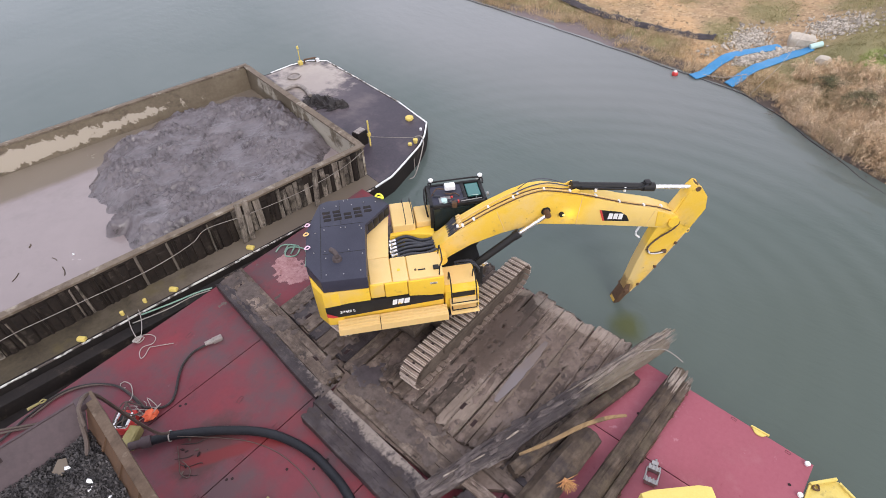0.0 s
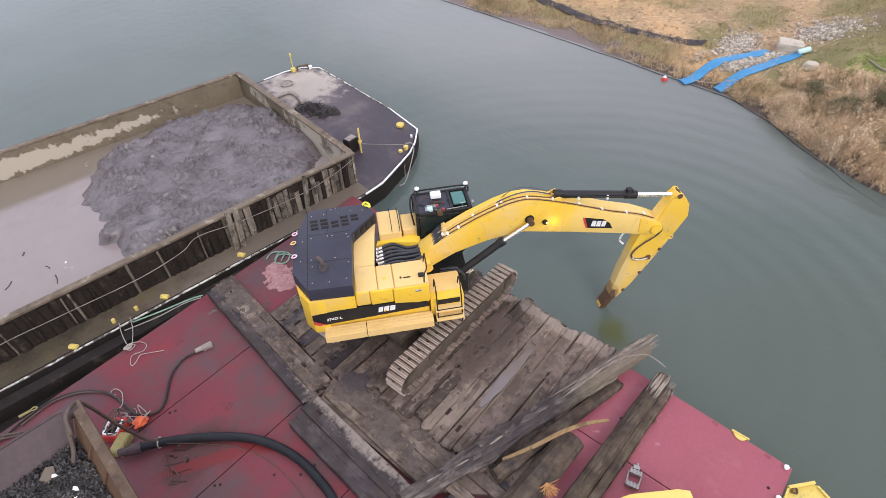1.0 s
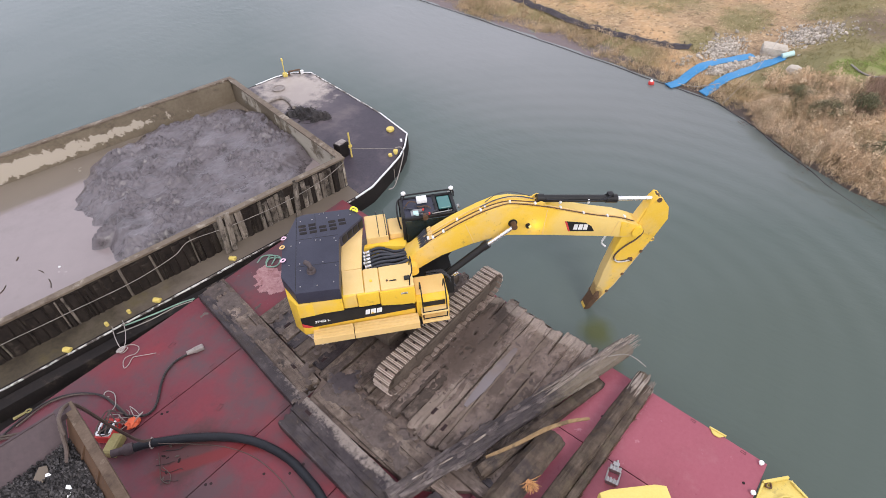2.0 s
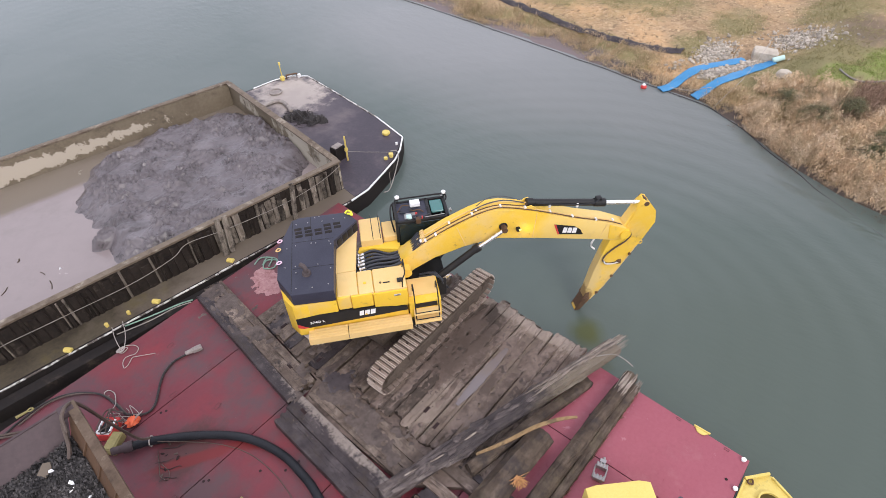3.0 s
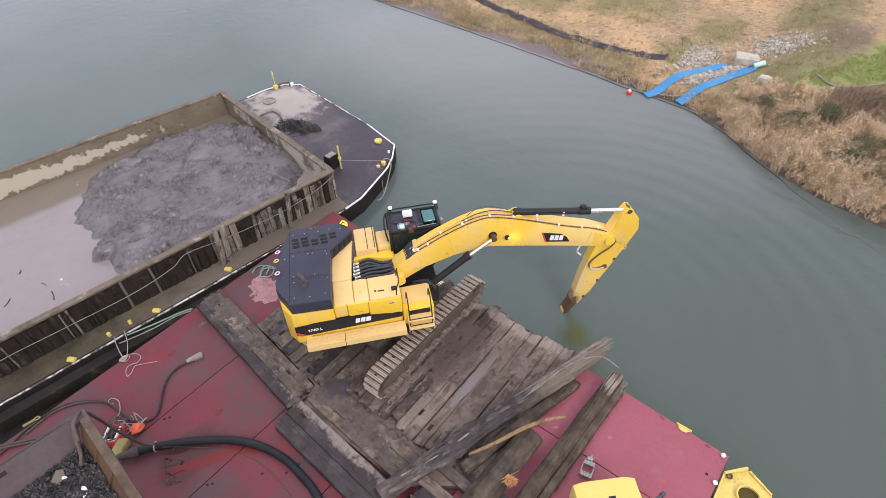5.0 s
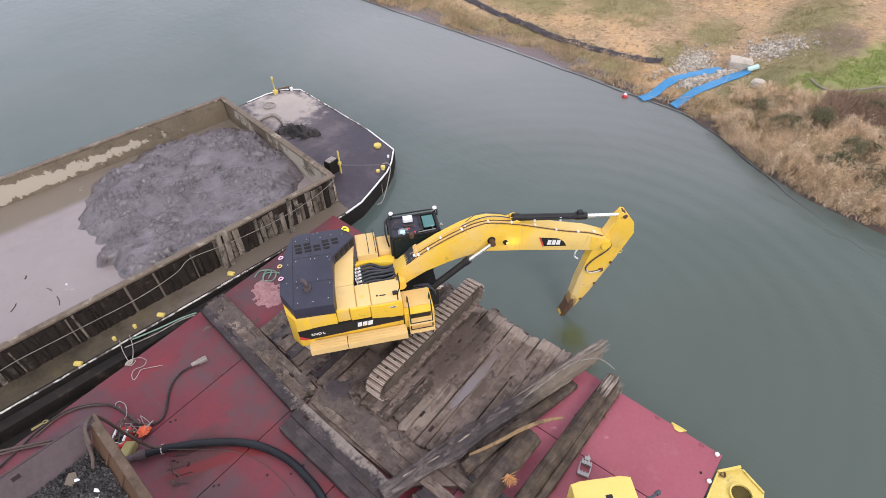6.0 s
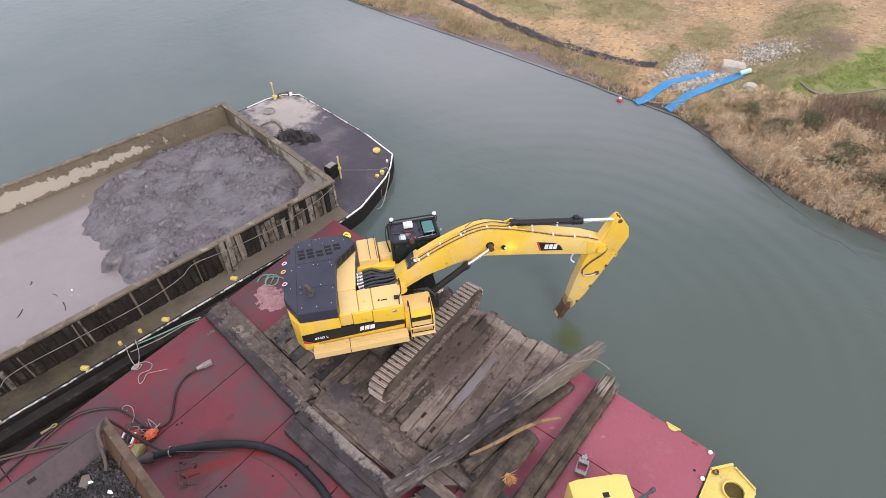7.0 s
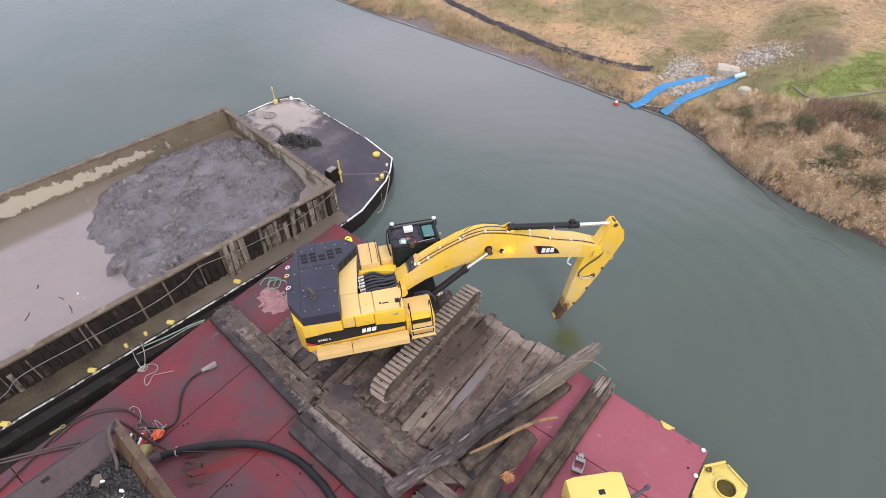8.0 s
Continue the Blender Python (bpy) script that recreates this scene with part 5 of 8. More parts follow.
    for x in (0.22, 1.0):
        tube(bm, [(x, -1.98, 1.80), (x, -1.96, 2.3), (x, -1.86, 2.75), (x, -1.68, 3.15), (x, -1.35, 3.22), (x, -1.22, 2.78)], 0.022, 7, 5)
    for z, y in ((2.15, -1.99), (2.42, -1.94)):
        rod(bm, (0.22, y, z), (1.0, y, z), 0.018, n=7)
    part("handrail", bm, M_BLACK, tb, "thin black tubular handrail")
    bm = tube(B(), [(-0.12, -1.70, 3.45), (-0.10, -1.72, 3.9), (0.0, -1.55, 4.02), (0.02, -1.0, 4.02), (0.02, -0.85, 3.9), (-0.02, -0.82, 3.55)], 0.022, 7, 5)
    add("grab_rail", bm, M_BLACK, label="black grab rail")
    add("mirror_foot", box(B(), -0.26, -0.08, -1.50, -1.34, 3.57, 3.64, 0.02), M_BLACK)
    add("filler_cap", rod(B(), (-0.8, -1.4, 3.57), (-0.8, -1.4, 3.61), 0.035, n=10), M_RUST)
    add("filler_cap", rod(B(), (-1.3, -1.3, 3.57), (-1.3, -1.3, 3.60), 0.05, n=12), M_YELLOW)
    add("panel_latch", box(B(), -0.72, -0.5, -1.44, -1.40, 3.575, 3.60, 0.006), M_BLACK)
    # centre bay
    bm = B()
    box(bm, -1.52, 0.05, -0.70, 0.62, 2.1, 2.75, 0.03)
    rnd = random.Random(12)
    for _ in range(26):
        x, y = rnd.uniform(-1.4, -0.1), rnd.uniform(-0.6, 0.5)
        s = rnd.uniform(0.06, 0.17)
        box(bm, x - s, x + s, y - s * 0.7, y + s * 0.7, 2.6, 2.85 + rnd.uniform(0, 0.25), 0.015)
    add("valve_block", bm, M_BLACK, label="dark hydraulic valve block in an open bay")
    bm = B()
    for k in range(6):
        x, y = -1.36 + rnd.uniform(-0.03, 0.06), -0.46 + k * 0.17
        rod(bm, (x - 0.06, y, 3.22), (x + 0.16, y, 3.28), 0.05, n=10)
        rod(bm, (x - 0.10, y, 3.22), (x - 0.06, y, 3.22), 0.065, n=8)
        rod(bm, (x, y, 2.9), (x, y, 3.22), 0.045, n=8)
    for _ in range(7):
        x, y = rnd.uniform(-1.35, -0.7), rnd.uniform(-0.62, -0.35)
        box(bm, x - 0.06, x + 0.06, y - 0.05, y + 0.05, 2.85, 3.2, 0.015)
    add("hose_couplings", bm, M_CHROME, label="grey steel hose couplings")
    for k in range(6):
        y = -0.46 + k * 0.17
        yb = -0.26 + k * 0.105 + rnd.uniform(-0.03, 0.03)
        bm = tube(B(), [(-1.22, y, 3.28), (-0.85, y + 0.02, 3.34), (-0.35 + rnd.uniform(-0.1, 0.1), y * 0.9 + rnd.uniform(-0.06, 0.06), 3.22 - 0.02 * k + rnd.uniform(-0.05, 0.12)), (0.15, yb, 3.34), (0.55, yb, 3.78), (0.72, yb, 3.98)], 0.052, 9, 6)
        add("hydraulic_hose", bm, M_HYDRAULIC, label="thick grey hydraulic hose")
    # left rear block
    bm = B()
    box(bm, -1.26, -0.50, 0.72, 1.93, 2.05, 3.58, 0.05, seg=3)
    add("left_body_block", bm, M_YELLOW_CREAM, label="cream-yellow body block behind the cab")
    add("left_body_block", box(B(), -0.46, 0.10, 0.86, 1.72, 2.05, 3.50, 0.05, seg=3), M_YELLOW_CREAM, label="cream-yellow body block behind the cab")
    add("bay_wall", prism(B(), [(-1.40, 0.55), (-0.9, 0.60), (0.06, 0.36), (0.10, 0.86), (-1.35, 0.74)], 2.05, 3.30, bevel=0.03), M_YELLOW, label="yellow bay wall")
    for x in (-0.82, -0.56):
        bm = tube(B(), [(x, 0.75, 3.56), (x, 0.78, 3.74), (x, 1.0, 3.78), (x, 1.82, 3.78), (x, 1.88, 3.58)], 0.014, 7, 5)
        add("grab_rail", bm, M_BLACK)

    # cab
    cab = add("cab", prism(B(), [(0.02, 1.95), (1.40, 1.95), (1.72, 2.45), (1.92, 3.10), (0.02, 3.10)], 0.70, 1.86, "y", 0.04), M_BLACK, label="dark glazed operator cab with roof hatch")
    bm = B()
    for x, y in ((0.06, 0.74), (0.06, 1.82), (1.86, 0.74), (1.86, 1.82), (0.95, 1.83)):
        box(bm, x - 0.05, x + 0.05, y - 0.05, y + 0.05, 3.05, 4.16, 0.015)
    for a, b in (((0.02, 1.92, 0.70, 0.80), 0), ((0.02, 1.92, 1.77, 1.87), 0), ((0.02, 0.14, 0.70, 1.87), 0), ((1.80, 1.92, 0.70, 1.87), 0), ((1.18, 1.30, 0.70, 1.87), 0)):
        box(bm, *a, 4.08, 4.20, 0.03)
    part("cab_frame", bm, M_BLACK, cab)
    bm = B()
    box(bm, 0.10, 1.20, 0.76, 1.80, 4.09, 4.17, 0.02)
    part("cab_roof", bm, M_HOOD, cab, "dark cab roof panel")
    part("roof_hatch", box(B(), 1.33, 1.78, 1.06, 1.72, 4.12, 4.18, 0.05, seg=3), M_TEAL, cab, "teal-tinted glass roof hatch")
    for n, b in (("side_window", (0.14, 1.78, 1.84, 1.855)), ("side_window", (0.14, 1.78, 0.705, 0.72)), ("windscreen", (1.895, 1.91, 0.80, 1.78)), ("rear_window", (0.03, 0.045, 0.80, 1.78))):
        ob = part(n, box(B(), *b, 3.12, 4.06), M_GLASS, cab, "tinted glass pane")
        ob.visible_shadow = False
    bm = B()
    box(bm, 0.62, 0.98, 1.38, 1.62, 4.22, 4.40, 0.04, seg=3)
    part("roof_unit", bm, M_WHITE, cab, "white box unit on the cab roof")
    bm = B()
    box(bm, 0.35, 0.75, 0.84, 1.15, 3.9, 4.21, 0.03)
    part("roof_bracket", bm, M_STEEL, cab)
    part("roof_lamp", box(B(), 0.72, 0.90, 0.66, 0.82, 4.05, 4.26, 0.03), M_RUST, cab)
    bm = B()
    tube(bm, [(0.10, 1.55, 4.1), (0.14, 1.75, 4.22), (0.20, 1.92, 4.24), (1.0, 1.92, 4.26), (1.90, 1.88, 4.26), (1.94, 1.6, 4.22)], 0.03, 8, 5)
    rod(bm, (1.90, 1.84, 4.0), (1.90, 1.84, 4.36), 0.022, n=8)
    rod(bm, (0.22, 1.88, 4.1), (0.22, 1.88, 4.36), 0.022, n=8)
    tube(bm, [(0.0, 1.05, 3.3), (-0.1, 1.1, 4.0), (-0.08, 1.5, 4.16), (0.02, 1.82, 4.12), (0.06, 1.85, 3.2)], 0.03, 8, 5)
    part("roof_rail", bm, M_BLACK, cab, "black tubular roof rail")
    for x, y in ((1.90, 1.84), (0.22, 1.88)):
        bm = B()
        rod(bm, (x, y, 4.34), (x, y, 4.40), 0.075, 0.085, n=16)
        rod(bm, (x, y, 4.40), (x, y, 4.45), 0.085, 0.03, n=16)
        part("antenna", bm, M_WHITE, cab, "white dome antenna")
    for x, y in ((1.80, 1.95), (1.95, 1.92), (1.98, 1.1)):
        part("work_lamp", rod(B(), (x, y, 4.12), (x + 0.07, y, 4.14), 0.07, n=10), M_STEEL, cab)
    bm = tube(B(), [(0.15, 1.28, 4.16), (0.35, 1.5, 4.27), (0.6, 1.45, 4.26)], 0.02, 7, 5)
    tube(bm, [(0.6, 1.3, 4.2), (0.7, 1.1, 4.32), (0.9, 1.2, 4.25), (1.05, 1.1, 4.2)], 0.02, 7, 5)
    part("cable", bm, M_RUST, cab)

    bm = B()
    rq = random.Random(21)
    for _ in range(9):
        x, y = rq.uniform(0.2, 1.15), rq.uniform(0.72, 1.3)
        tube(bm, [(x, y, 4.19), (x + rq.uniform(-0.2, 0.2), y + rq.uniform(-0.15, 0.15), 4.26), (x + rq.uniform(-0.3, 0.3), y + rq.uniform(-0.2, 0.2), 4.2)], rq.uniform(0.014, 0.026), 6, 4)
    part("roof_wiring", bm, M_HYDRAULIC, cab, "dark wiring and hose loops on the roof")
    part("control_box", box(B(), 0.42, 0.60, 0.80, 0.98, 4.18, 4.28, 0.02), M_TURQ, cab, "pale green control box")
    for x, y in ((0.78, 1.02), (0.95, 0.78)):
        part("marker_lamp", rod(B(), (x, y, 4.18), (x, y, 4.27), 0.04, n=10), M_RED, cab, "small red marker lamp")
    part("wiper_bar", rod(B(), (1.05, 0.78, 4.22), (1.75, 0.82, 4.22), 0.018, n=7), M_STEEL, cab)

    # boom
    top_l = [(0.02, 3.38), (0.69, 3.90), (1.63, 4.43), (2.45, 4.80), (3.0, 4.98), (3.5, 4.99), (4.68, 4.67), (6.29, 4.06), (7.32, 3.74), (8.02, 3.40), (8.30, 3.18)]
    bot_l = [(8.36, 2.98), (8.22, 2.80), (7.95, 2.76), (7.09, 2.98), (4.92, 3.46), (3.4, 3.76), (2.8, 3.70), (2.17, 3.60), (1.13, 3.27), (0.5, 2.92), (0.2, 2.72), (-0.08, 2.85), (-0.10, 3.15)]
    boom = add("boom", prism(B(), top_l + bot_l, -0.335, 0.335, "y", 0.03), M_BOOM, label="arched yellow steel boom")
    part("boom_pin", rod(B(), (0.12, -0.62, 3.02), (0.12, 0.62, 3.02), 0.20, n=20), M_YELLOW, boom)
    part("boom_pin", rod(B(), (8.12, -0.42, 3.06), (8.12, 0.42, 3.06), 0.20, n=20), M_YELLOW, boom)
    bm = B()
    rod(bm, (3.54, -0.60, 4.28), (3.54, 0.60, 4.28), 0.10, n=20)
    part("cylinder_pin", bm, M_RUST, boom, "rusty brown pin boss")
    bm = rod(B(), (3.54, -0.37, 4.28), (3.54, 0.37, 4.28), 0.15, n=20)
    part("pin_boss", bm, M_BLACK, boom)
    bm = B()
    rod(bm, (4.07, -0.42, 4.08), (4.07, -0.32, 4.08), 0.085, n=14)
    part("boom_lamp", bm, M_BLACK, boom, "small round work lamp")
    part("lamp_lens", rod(B(), (4.12, -0.425, 4.08), (4.12, -0.41, 4.08), 0.05, n=12), M_LAMP, boom)
    glow = bpy.data.lights.new("boom_lamp_light", "POINT")
    glow.energy, glow.color, glow.shadow_soft_size = 3.0, (1.0, 0.86, 0.5), 0.04
    lamp_ob = new("boom_lamp_light", glow)
    lamp_ob.matrix_world = pose(9.96, 9.13, 0, 0, 0, -40) @ pose(4.36, -0.60, 4.0)
    # weld bands and plate joints of the boom
    for x0, z0, x1, z1 in ((4.70, 4.62, 4.62, 3.56), (1.95, 4.52, 2.25, 3.66), (7.35, 3.66, 7.15, 3.02)):
        part("weld_seam", rod(B(), (x0, -0.334, z0), (x1, -0.334, z1), 0.014, n=6), M_YELLOW_CREAM, boom)
    part("boom_nose_plate", prism(B(), [(7.45, 3.60), (8.0, 3.36), (8.28, 3.16), (8.32, 2.98), (8.18, 2.84), (7.95, 2.82), (7.5, 2.95)], -0.352, -0.33, "y", 0.008), M_YELLOW, boom)
    bm = prism(B(), [(5.36, 4.01), (5.53, 3.53), (6.50, 3.34), (6.36, 3.60), (6.12, 3.80)], -0.342, -0.33, "y")
    part("boom_badge", bm, M_BLACK, boom, "black badge plate with pale lettering shapes")
    bm = prism(B(), [(5.36, 4.01), (5.53, 3.53), (5.60, 3.515), (5.44, 3.98)], -0.347, -0.335, "y")
    part("red_badge", bm, M_RED, boom)
    bm = B()
    for a in (5.70, 5.88, 6.06):
        z = 3.58 - (a - 5.70) * 0.20
        prism(bm, [(a, z), (a + 0.15, z - 0.03), (a + 0.17, z + 0.20), (a + 0.03, z + 0.23)], -0.348, -0.335, "y")
    part("white_badge", bm, M_WHITE, boom)
    for k, y in enumerate((-0.30, -0.22, -0.14, 0.02)):
        pts = [(0.62, y, 3.92), (1.63, y, 4.49), (2.45, y, 4.86), (3.05, y, 5.04), (3.55, y, 5.05)]
        pts += [(4.68, y, 4.72), (6.29, y, 4.11), (7.32, y, 3.79), (7.95, y, 3.50)] if k < 2 else [(4.2, y, 4.90), (4.6, y * 0.5, 4.88)]
        part("boom_line", tube(B(), pts, 0.019, 7, 6), M_YELLOW_CREAM if k % 2 else M_RUST, boom, "hydraulic line along the boom")
    clamp = mesh_of("line_clamp", box(B(), -0.035, 0.035, -0.06, 0.06, -0.01, 0.05, 0.012), M_WHITE)
    for x, z, a in ((0.75, 4.0, -32), (0.9, 4.08, -31), (1.25, 4.28, -30), (1.75, 4.53, -26), (2.5, 4.87, -20), (2.65, 4.92, -18), (3.45, 5.03, 0), (4.3, 4.83, 15), (5.2, 4.5, 20), (6.0, 4.2, 20), (6.9, 3.9, 18), (7.6, 3.67, 22)):
        piece("line_clamp", clamp, boom, pose(x, -0.27 + 0.09 * (int(x * 10) % 3), z, 0, a, 0))
    bm = B()
    for y in (-0.27, -0.16, -0.05, 0.07, 0.18, 0.29):
        box(bm, 0.78, 0.92, y - 0.03, y + 0.035, 3.98, 4.06, 0.012, m=Matrix.Translation((0.84, 0, 4.0)) @ pose(0, 0, 0, 0, -32, 0) @ Matrix.Translation((-0.84, 0, -4.0)))
    part("hose_manifold", bm, M_YELLOW_CREAM, boom)
    bm = tube(B(), [(2.7, 0.1, 4.95), (3.1, 0.15, 5.18), (3.6, 0.12, 5.20), (4.2, 0.1, 4.95)], 0.014, 7, 6)
    tube(bm, [(2.5, -0.05, 4.9), (3.0, -0.1, 5.15), (3.6, -0.08, 5.18), (4.3, 0.0, 4.9)], 0.02, 7, 6)
    part("slack_hose", bm, M_HOSE_GREY, boom)

    rh = random.Random(61)
    for k in range(9):
        a, b = (rh.uniform(0.35, 0.8), rh.uniform(-0.58, -0.30), rh.uniform(2.45, 2.75)), (rh.uniform(1.15, 1.8), rh.uniform(-0.85, -0.35), rh.uniform(1.9, 2.5))
        mid = (max((a[0] + b[0]) / 2, 1.15), (a[1] + b[1]) / 2, max(a[2], b[2]) + rh.uniform(-0.05, 0.15))
        add("swing_hose", tube(B(), [a, mid, b], rh.uniform(0.025, 0.045), 7, 6), M_HYDRAULIC, label="black hose at the boom foot")
    for k in range(4):
        x, y = rh.uniform(1.2, 1.6), rh.uniform(-0.62, -0.35)
        add("hose_fitting", rod(B(), (x, y, 2.46), (x + 0.14, y - 0.03, 2.60), 0.045, n=8), M_CHROME)
    # cylinders
    for y in (-0.52, 0.52):
        cyl_ob = add("boom_cylinder", rod(rod(B(), (0.78, y, 2.16), (2.62, y, 3.64), 0.125, n=18), (2.52, y, 3.56), (2.68, y, 3.69), 0.15, n=18), M_BLACK, label="black hydraulic boom cylinder")
        part("piston_rod", rod(B(), (2.62, y, 3.62), (3.54, y, 4.28), 0.068, n=14), M_CHROME, cyl_ob, "bright chrome piston rod")
    sc = B()
    rod(sc, (4.55, 0, 4.86), (7.05, 0, 4.43), 0.125, n=18)
    rod(sc, (6.85, 0, 4.465), (7.25, 0, 4.395), 0.15, n=18)
    rod(sc, (4.40, 0, 4.90), (4.62, 0, 4.87), 0.14, n=18)
    box(sc, 6.9, 7.1, -0.1, 0.1, 4.53, 4.67, 0.03)
    arm_cyl = add("arm_cylinder", sc, M_BLACK, label="black hydraulic arm cylinder with a bright rod")
    part("piston_rod", rod(B(), (7.2, 0, 4.40), (8.70, 0, 4.16), 0.075, n=14), M_CHROME, arm_cyl, "bright chrome piston rod")
    bm = B()
    for x in (5.2, 6.2):
        box(bm, x - 0.04, x + 0.04, -0.15, 0.15, 4.62 - (x - 5.2) * 0.16, 4.78 - (x - 5.2) * 0.16, 0.02)
    part("hose_clamp", bm, M_WHITE, arm_cyl)
    bm = tube(B(), [(4.7, -0.14, 4.9), (5.6, -0.17, 4.72), (6.6, -0.16, 4.55), (7.0, -0.1, 4.62)], 0.025, 7, 6)
    part("cylinder_hose", bm, M_RUBBER, arm_cyl)
    bm = B()
    for y in (-0.22, 0.22):
        prism(bm, [(4.2, 4.72), (4.70, 4.55), (4.62, 4.84), (4.50, 4.91), (4.38, 4.88)], y - 0.03, y + 0.03, "y", 0.01)
    part("cylinder_bracket", bm, M_YELLOW, boom)

    # stick
    st_pts = [(8.66, 4.34), (8.83, 4.30), (9.18, 3.84), (9.28, 3.30), (8.86, 2.22), (8.42, 1.29), (7.90, 0.22), (7.40, -0.52), (7.00, -1.10), (6.78, -1.12), (7.10, -0.36), (7.31, 1.10), (7.55, 2.20), (7.72, 2.75), (8.05, 3.25), (8.45, 4.10)]
    stick = add("stick", prism(B(), st_pts, -0.19, 0.19, "y", 0.03), M_BOOM, label="yellow steel dipper arm dipping into the water")
    bm = B()
    for y in (-0.20, 0.20):
        prism(bm, [(8.10, 3.0), (8.45, 4.05), (8.70, 4.36), (8.84, 4.31), (9.19, 3.84), (9.29, 3.30), (8.95, 2.5)], y - 0.025, y + 0.025, "y", 0.01)
    part("stick_cheek", bm, M_BOOM, stick)
    part("stick_pin", rod(B(), (8.74, -0.26, 4.24), (8.74, 0.26, 4.24), 0.09, n=16), M_RUST, stick, "rust-brown rod-end pin")
    bm = prism(B(), [(8.60, 4.12), (8.76, 4.10), (8.83, 4.30), (8.72, 4.36), (8.60, 4.26)], -0.07, 0.07, "y", 0.02)
    part("rod_clevis", bm, M_RUST, stick)
    # welded back ridge, dirt-caught bracket and side plate seams of the arm
    bm = B()
    for (x0, z0), (x1, z1) in (((8.86, 2.22), (8.42, 1.29)), ((8.42, 1.29), (7.90, 0.22)), ((7.90, 0.22), (7.44, -0.46))):
        rod(bm, (x0 - 0.05, -0.195, z0), (x1 - 0.05, -0.195, z1), 0.022, n=6)
    part("stick_pipe", bm, M_YELLOW_CREAM, stick, "steel line along the back of the arm")
    for x, z in ((8.62, 1.84), (8.1, 0.75), (7.62, -0.1)):
        part("pipe_clip", box(B(), x - 0.06, x + 0.04, -0.24, -0.18, z - 0.05, z + 0.05, 0.01), M_RUST, stick)
    bm = tube(B(), [(8.25, -0.36, 3.18), (8.36, -0.36, 2.95), (8.22, -0.30, 2.6), (7.9, -0.24, 2.28), (7.62, -0.24, 1.98), (7.56, -0.24, 1.72), (7.78, -0.24, 1.52), (8.15, -0.24, 1.52)], 0.03, 7, 6)
    part("stick_hose", bm, M_HOSE_BROWN, stick, "brown rubber hose looped on the arm")
    part("stick_hose", tube(B(), [(7.60, -0.25, 1.68), (7.70, -0.25, 1.54), (7.95, -0.25, 1.49), (8.2, -0.25, 1.52)], 0.034, 7, 6), M_WHITE_WORN, stick, "pale hose end on the arm")
    part("hose_block", box(B(), 8.15, 8.32, -0.27, -0.18, 1.44, 1.60, 0.02), M_RUST, stick)
    bm = tube(B(), [(7.55, 0.0, 2.92), (7.18, -0.05, 2.8), (7.05, -0.05, 2.45), (7.22, -0.05, 2.22)], 0.035, 7, 6)
    part("drain_hose", bm, M_WHITE, stick, "pale loop of hose under the boom")
    bm = B()
    prism(bm, [(7.30, -0.05), (7.36, -0.45), (7.02, -1.08), (6.80, -1.08), (7.10, -0.34), (7.16, -0.05)], -0.215, 0.215, "y", 0.02)
    rod(bm, (7.2, -0.30, -0.38), (7.2, 0.30, -0.38), 0.09, n=12)
    part("tip_bushing", bm, M_RUST, stick, "rust-stained stick tip")
    bm = B()
    rod(bm, (8.94, -0.02, 2.36), (9.04, -0.02, 2.30), 0.05, n=8)
    tube(bm, [(8.90, -0.1, 2.38), (9.05, -0.1, 2.32), (9.03, -0.1, 2.20), (8.88, -0.1, 2.22)], 0.025, 6, 4)
    part("lifting_eye", bm, M_YELLOW, stick)
    bm = tube(B(), [(-1.68, 1.84, 4.02), (-1.58, 1.90, 4.08), (-1.46, 1.80, 4.07), (-1.44, 1.68, 4.03), (-1.52, 1.74, 4.05), (-1.60, 1.78, 4.04)], 0.035, 7, 5)
    add("hood_strap", bm, surface("yellow_green_strap", (0.72, 0.70, 0.05), (0.80, 0.78, 0.10), 0.6, 12, 2, 0.1), label="bright yellow-green strap on the hood corner")
    # ties on the hood's back edge
    for k, (x, y, mtl) in enumerate(((-4.02, 0.78, M_SKIN_PINK), (-4.06, 0.35, M_YELLOW_CREAM), (-4.02, -0.28, M_SKIN_PINK))):
        bm = tube(B(), [(x, y, 4.02), (x + 0.10, y - 0.05, 4.05), (x + 0.16, y + 0.04, 4.04), (x + 0.07, y + 0.10, 4.03)], 0.020, 7, 5, closed=True)
        add("hood_tie", bm, mtl, label="small looped tie on the hood edge")


build_excavator()


# ---- mud scow ----
SCOW = pose(14.15, 17.25, 0, 0, 0, -8.5)
SDECK, SRIM = -0.10, 1.55


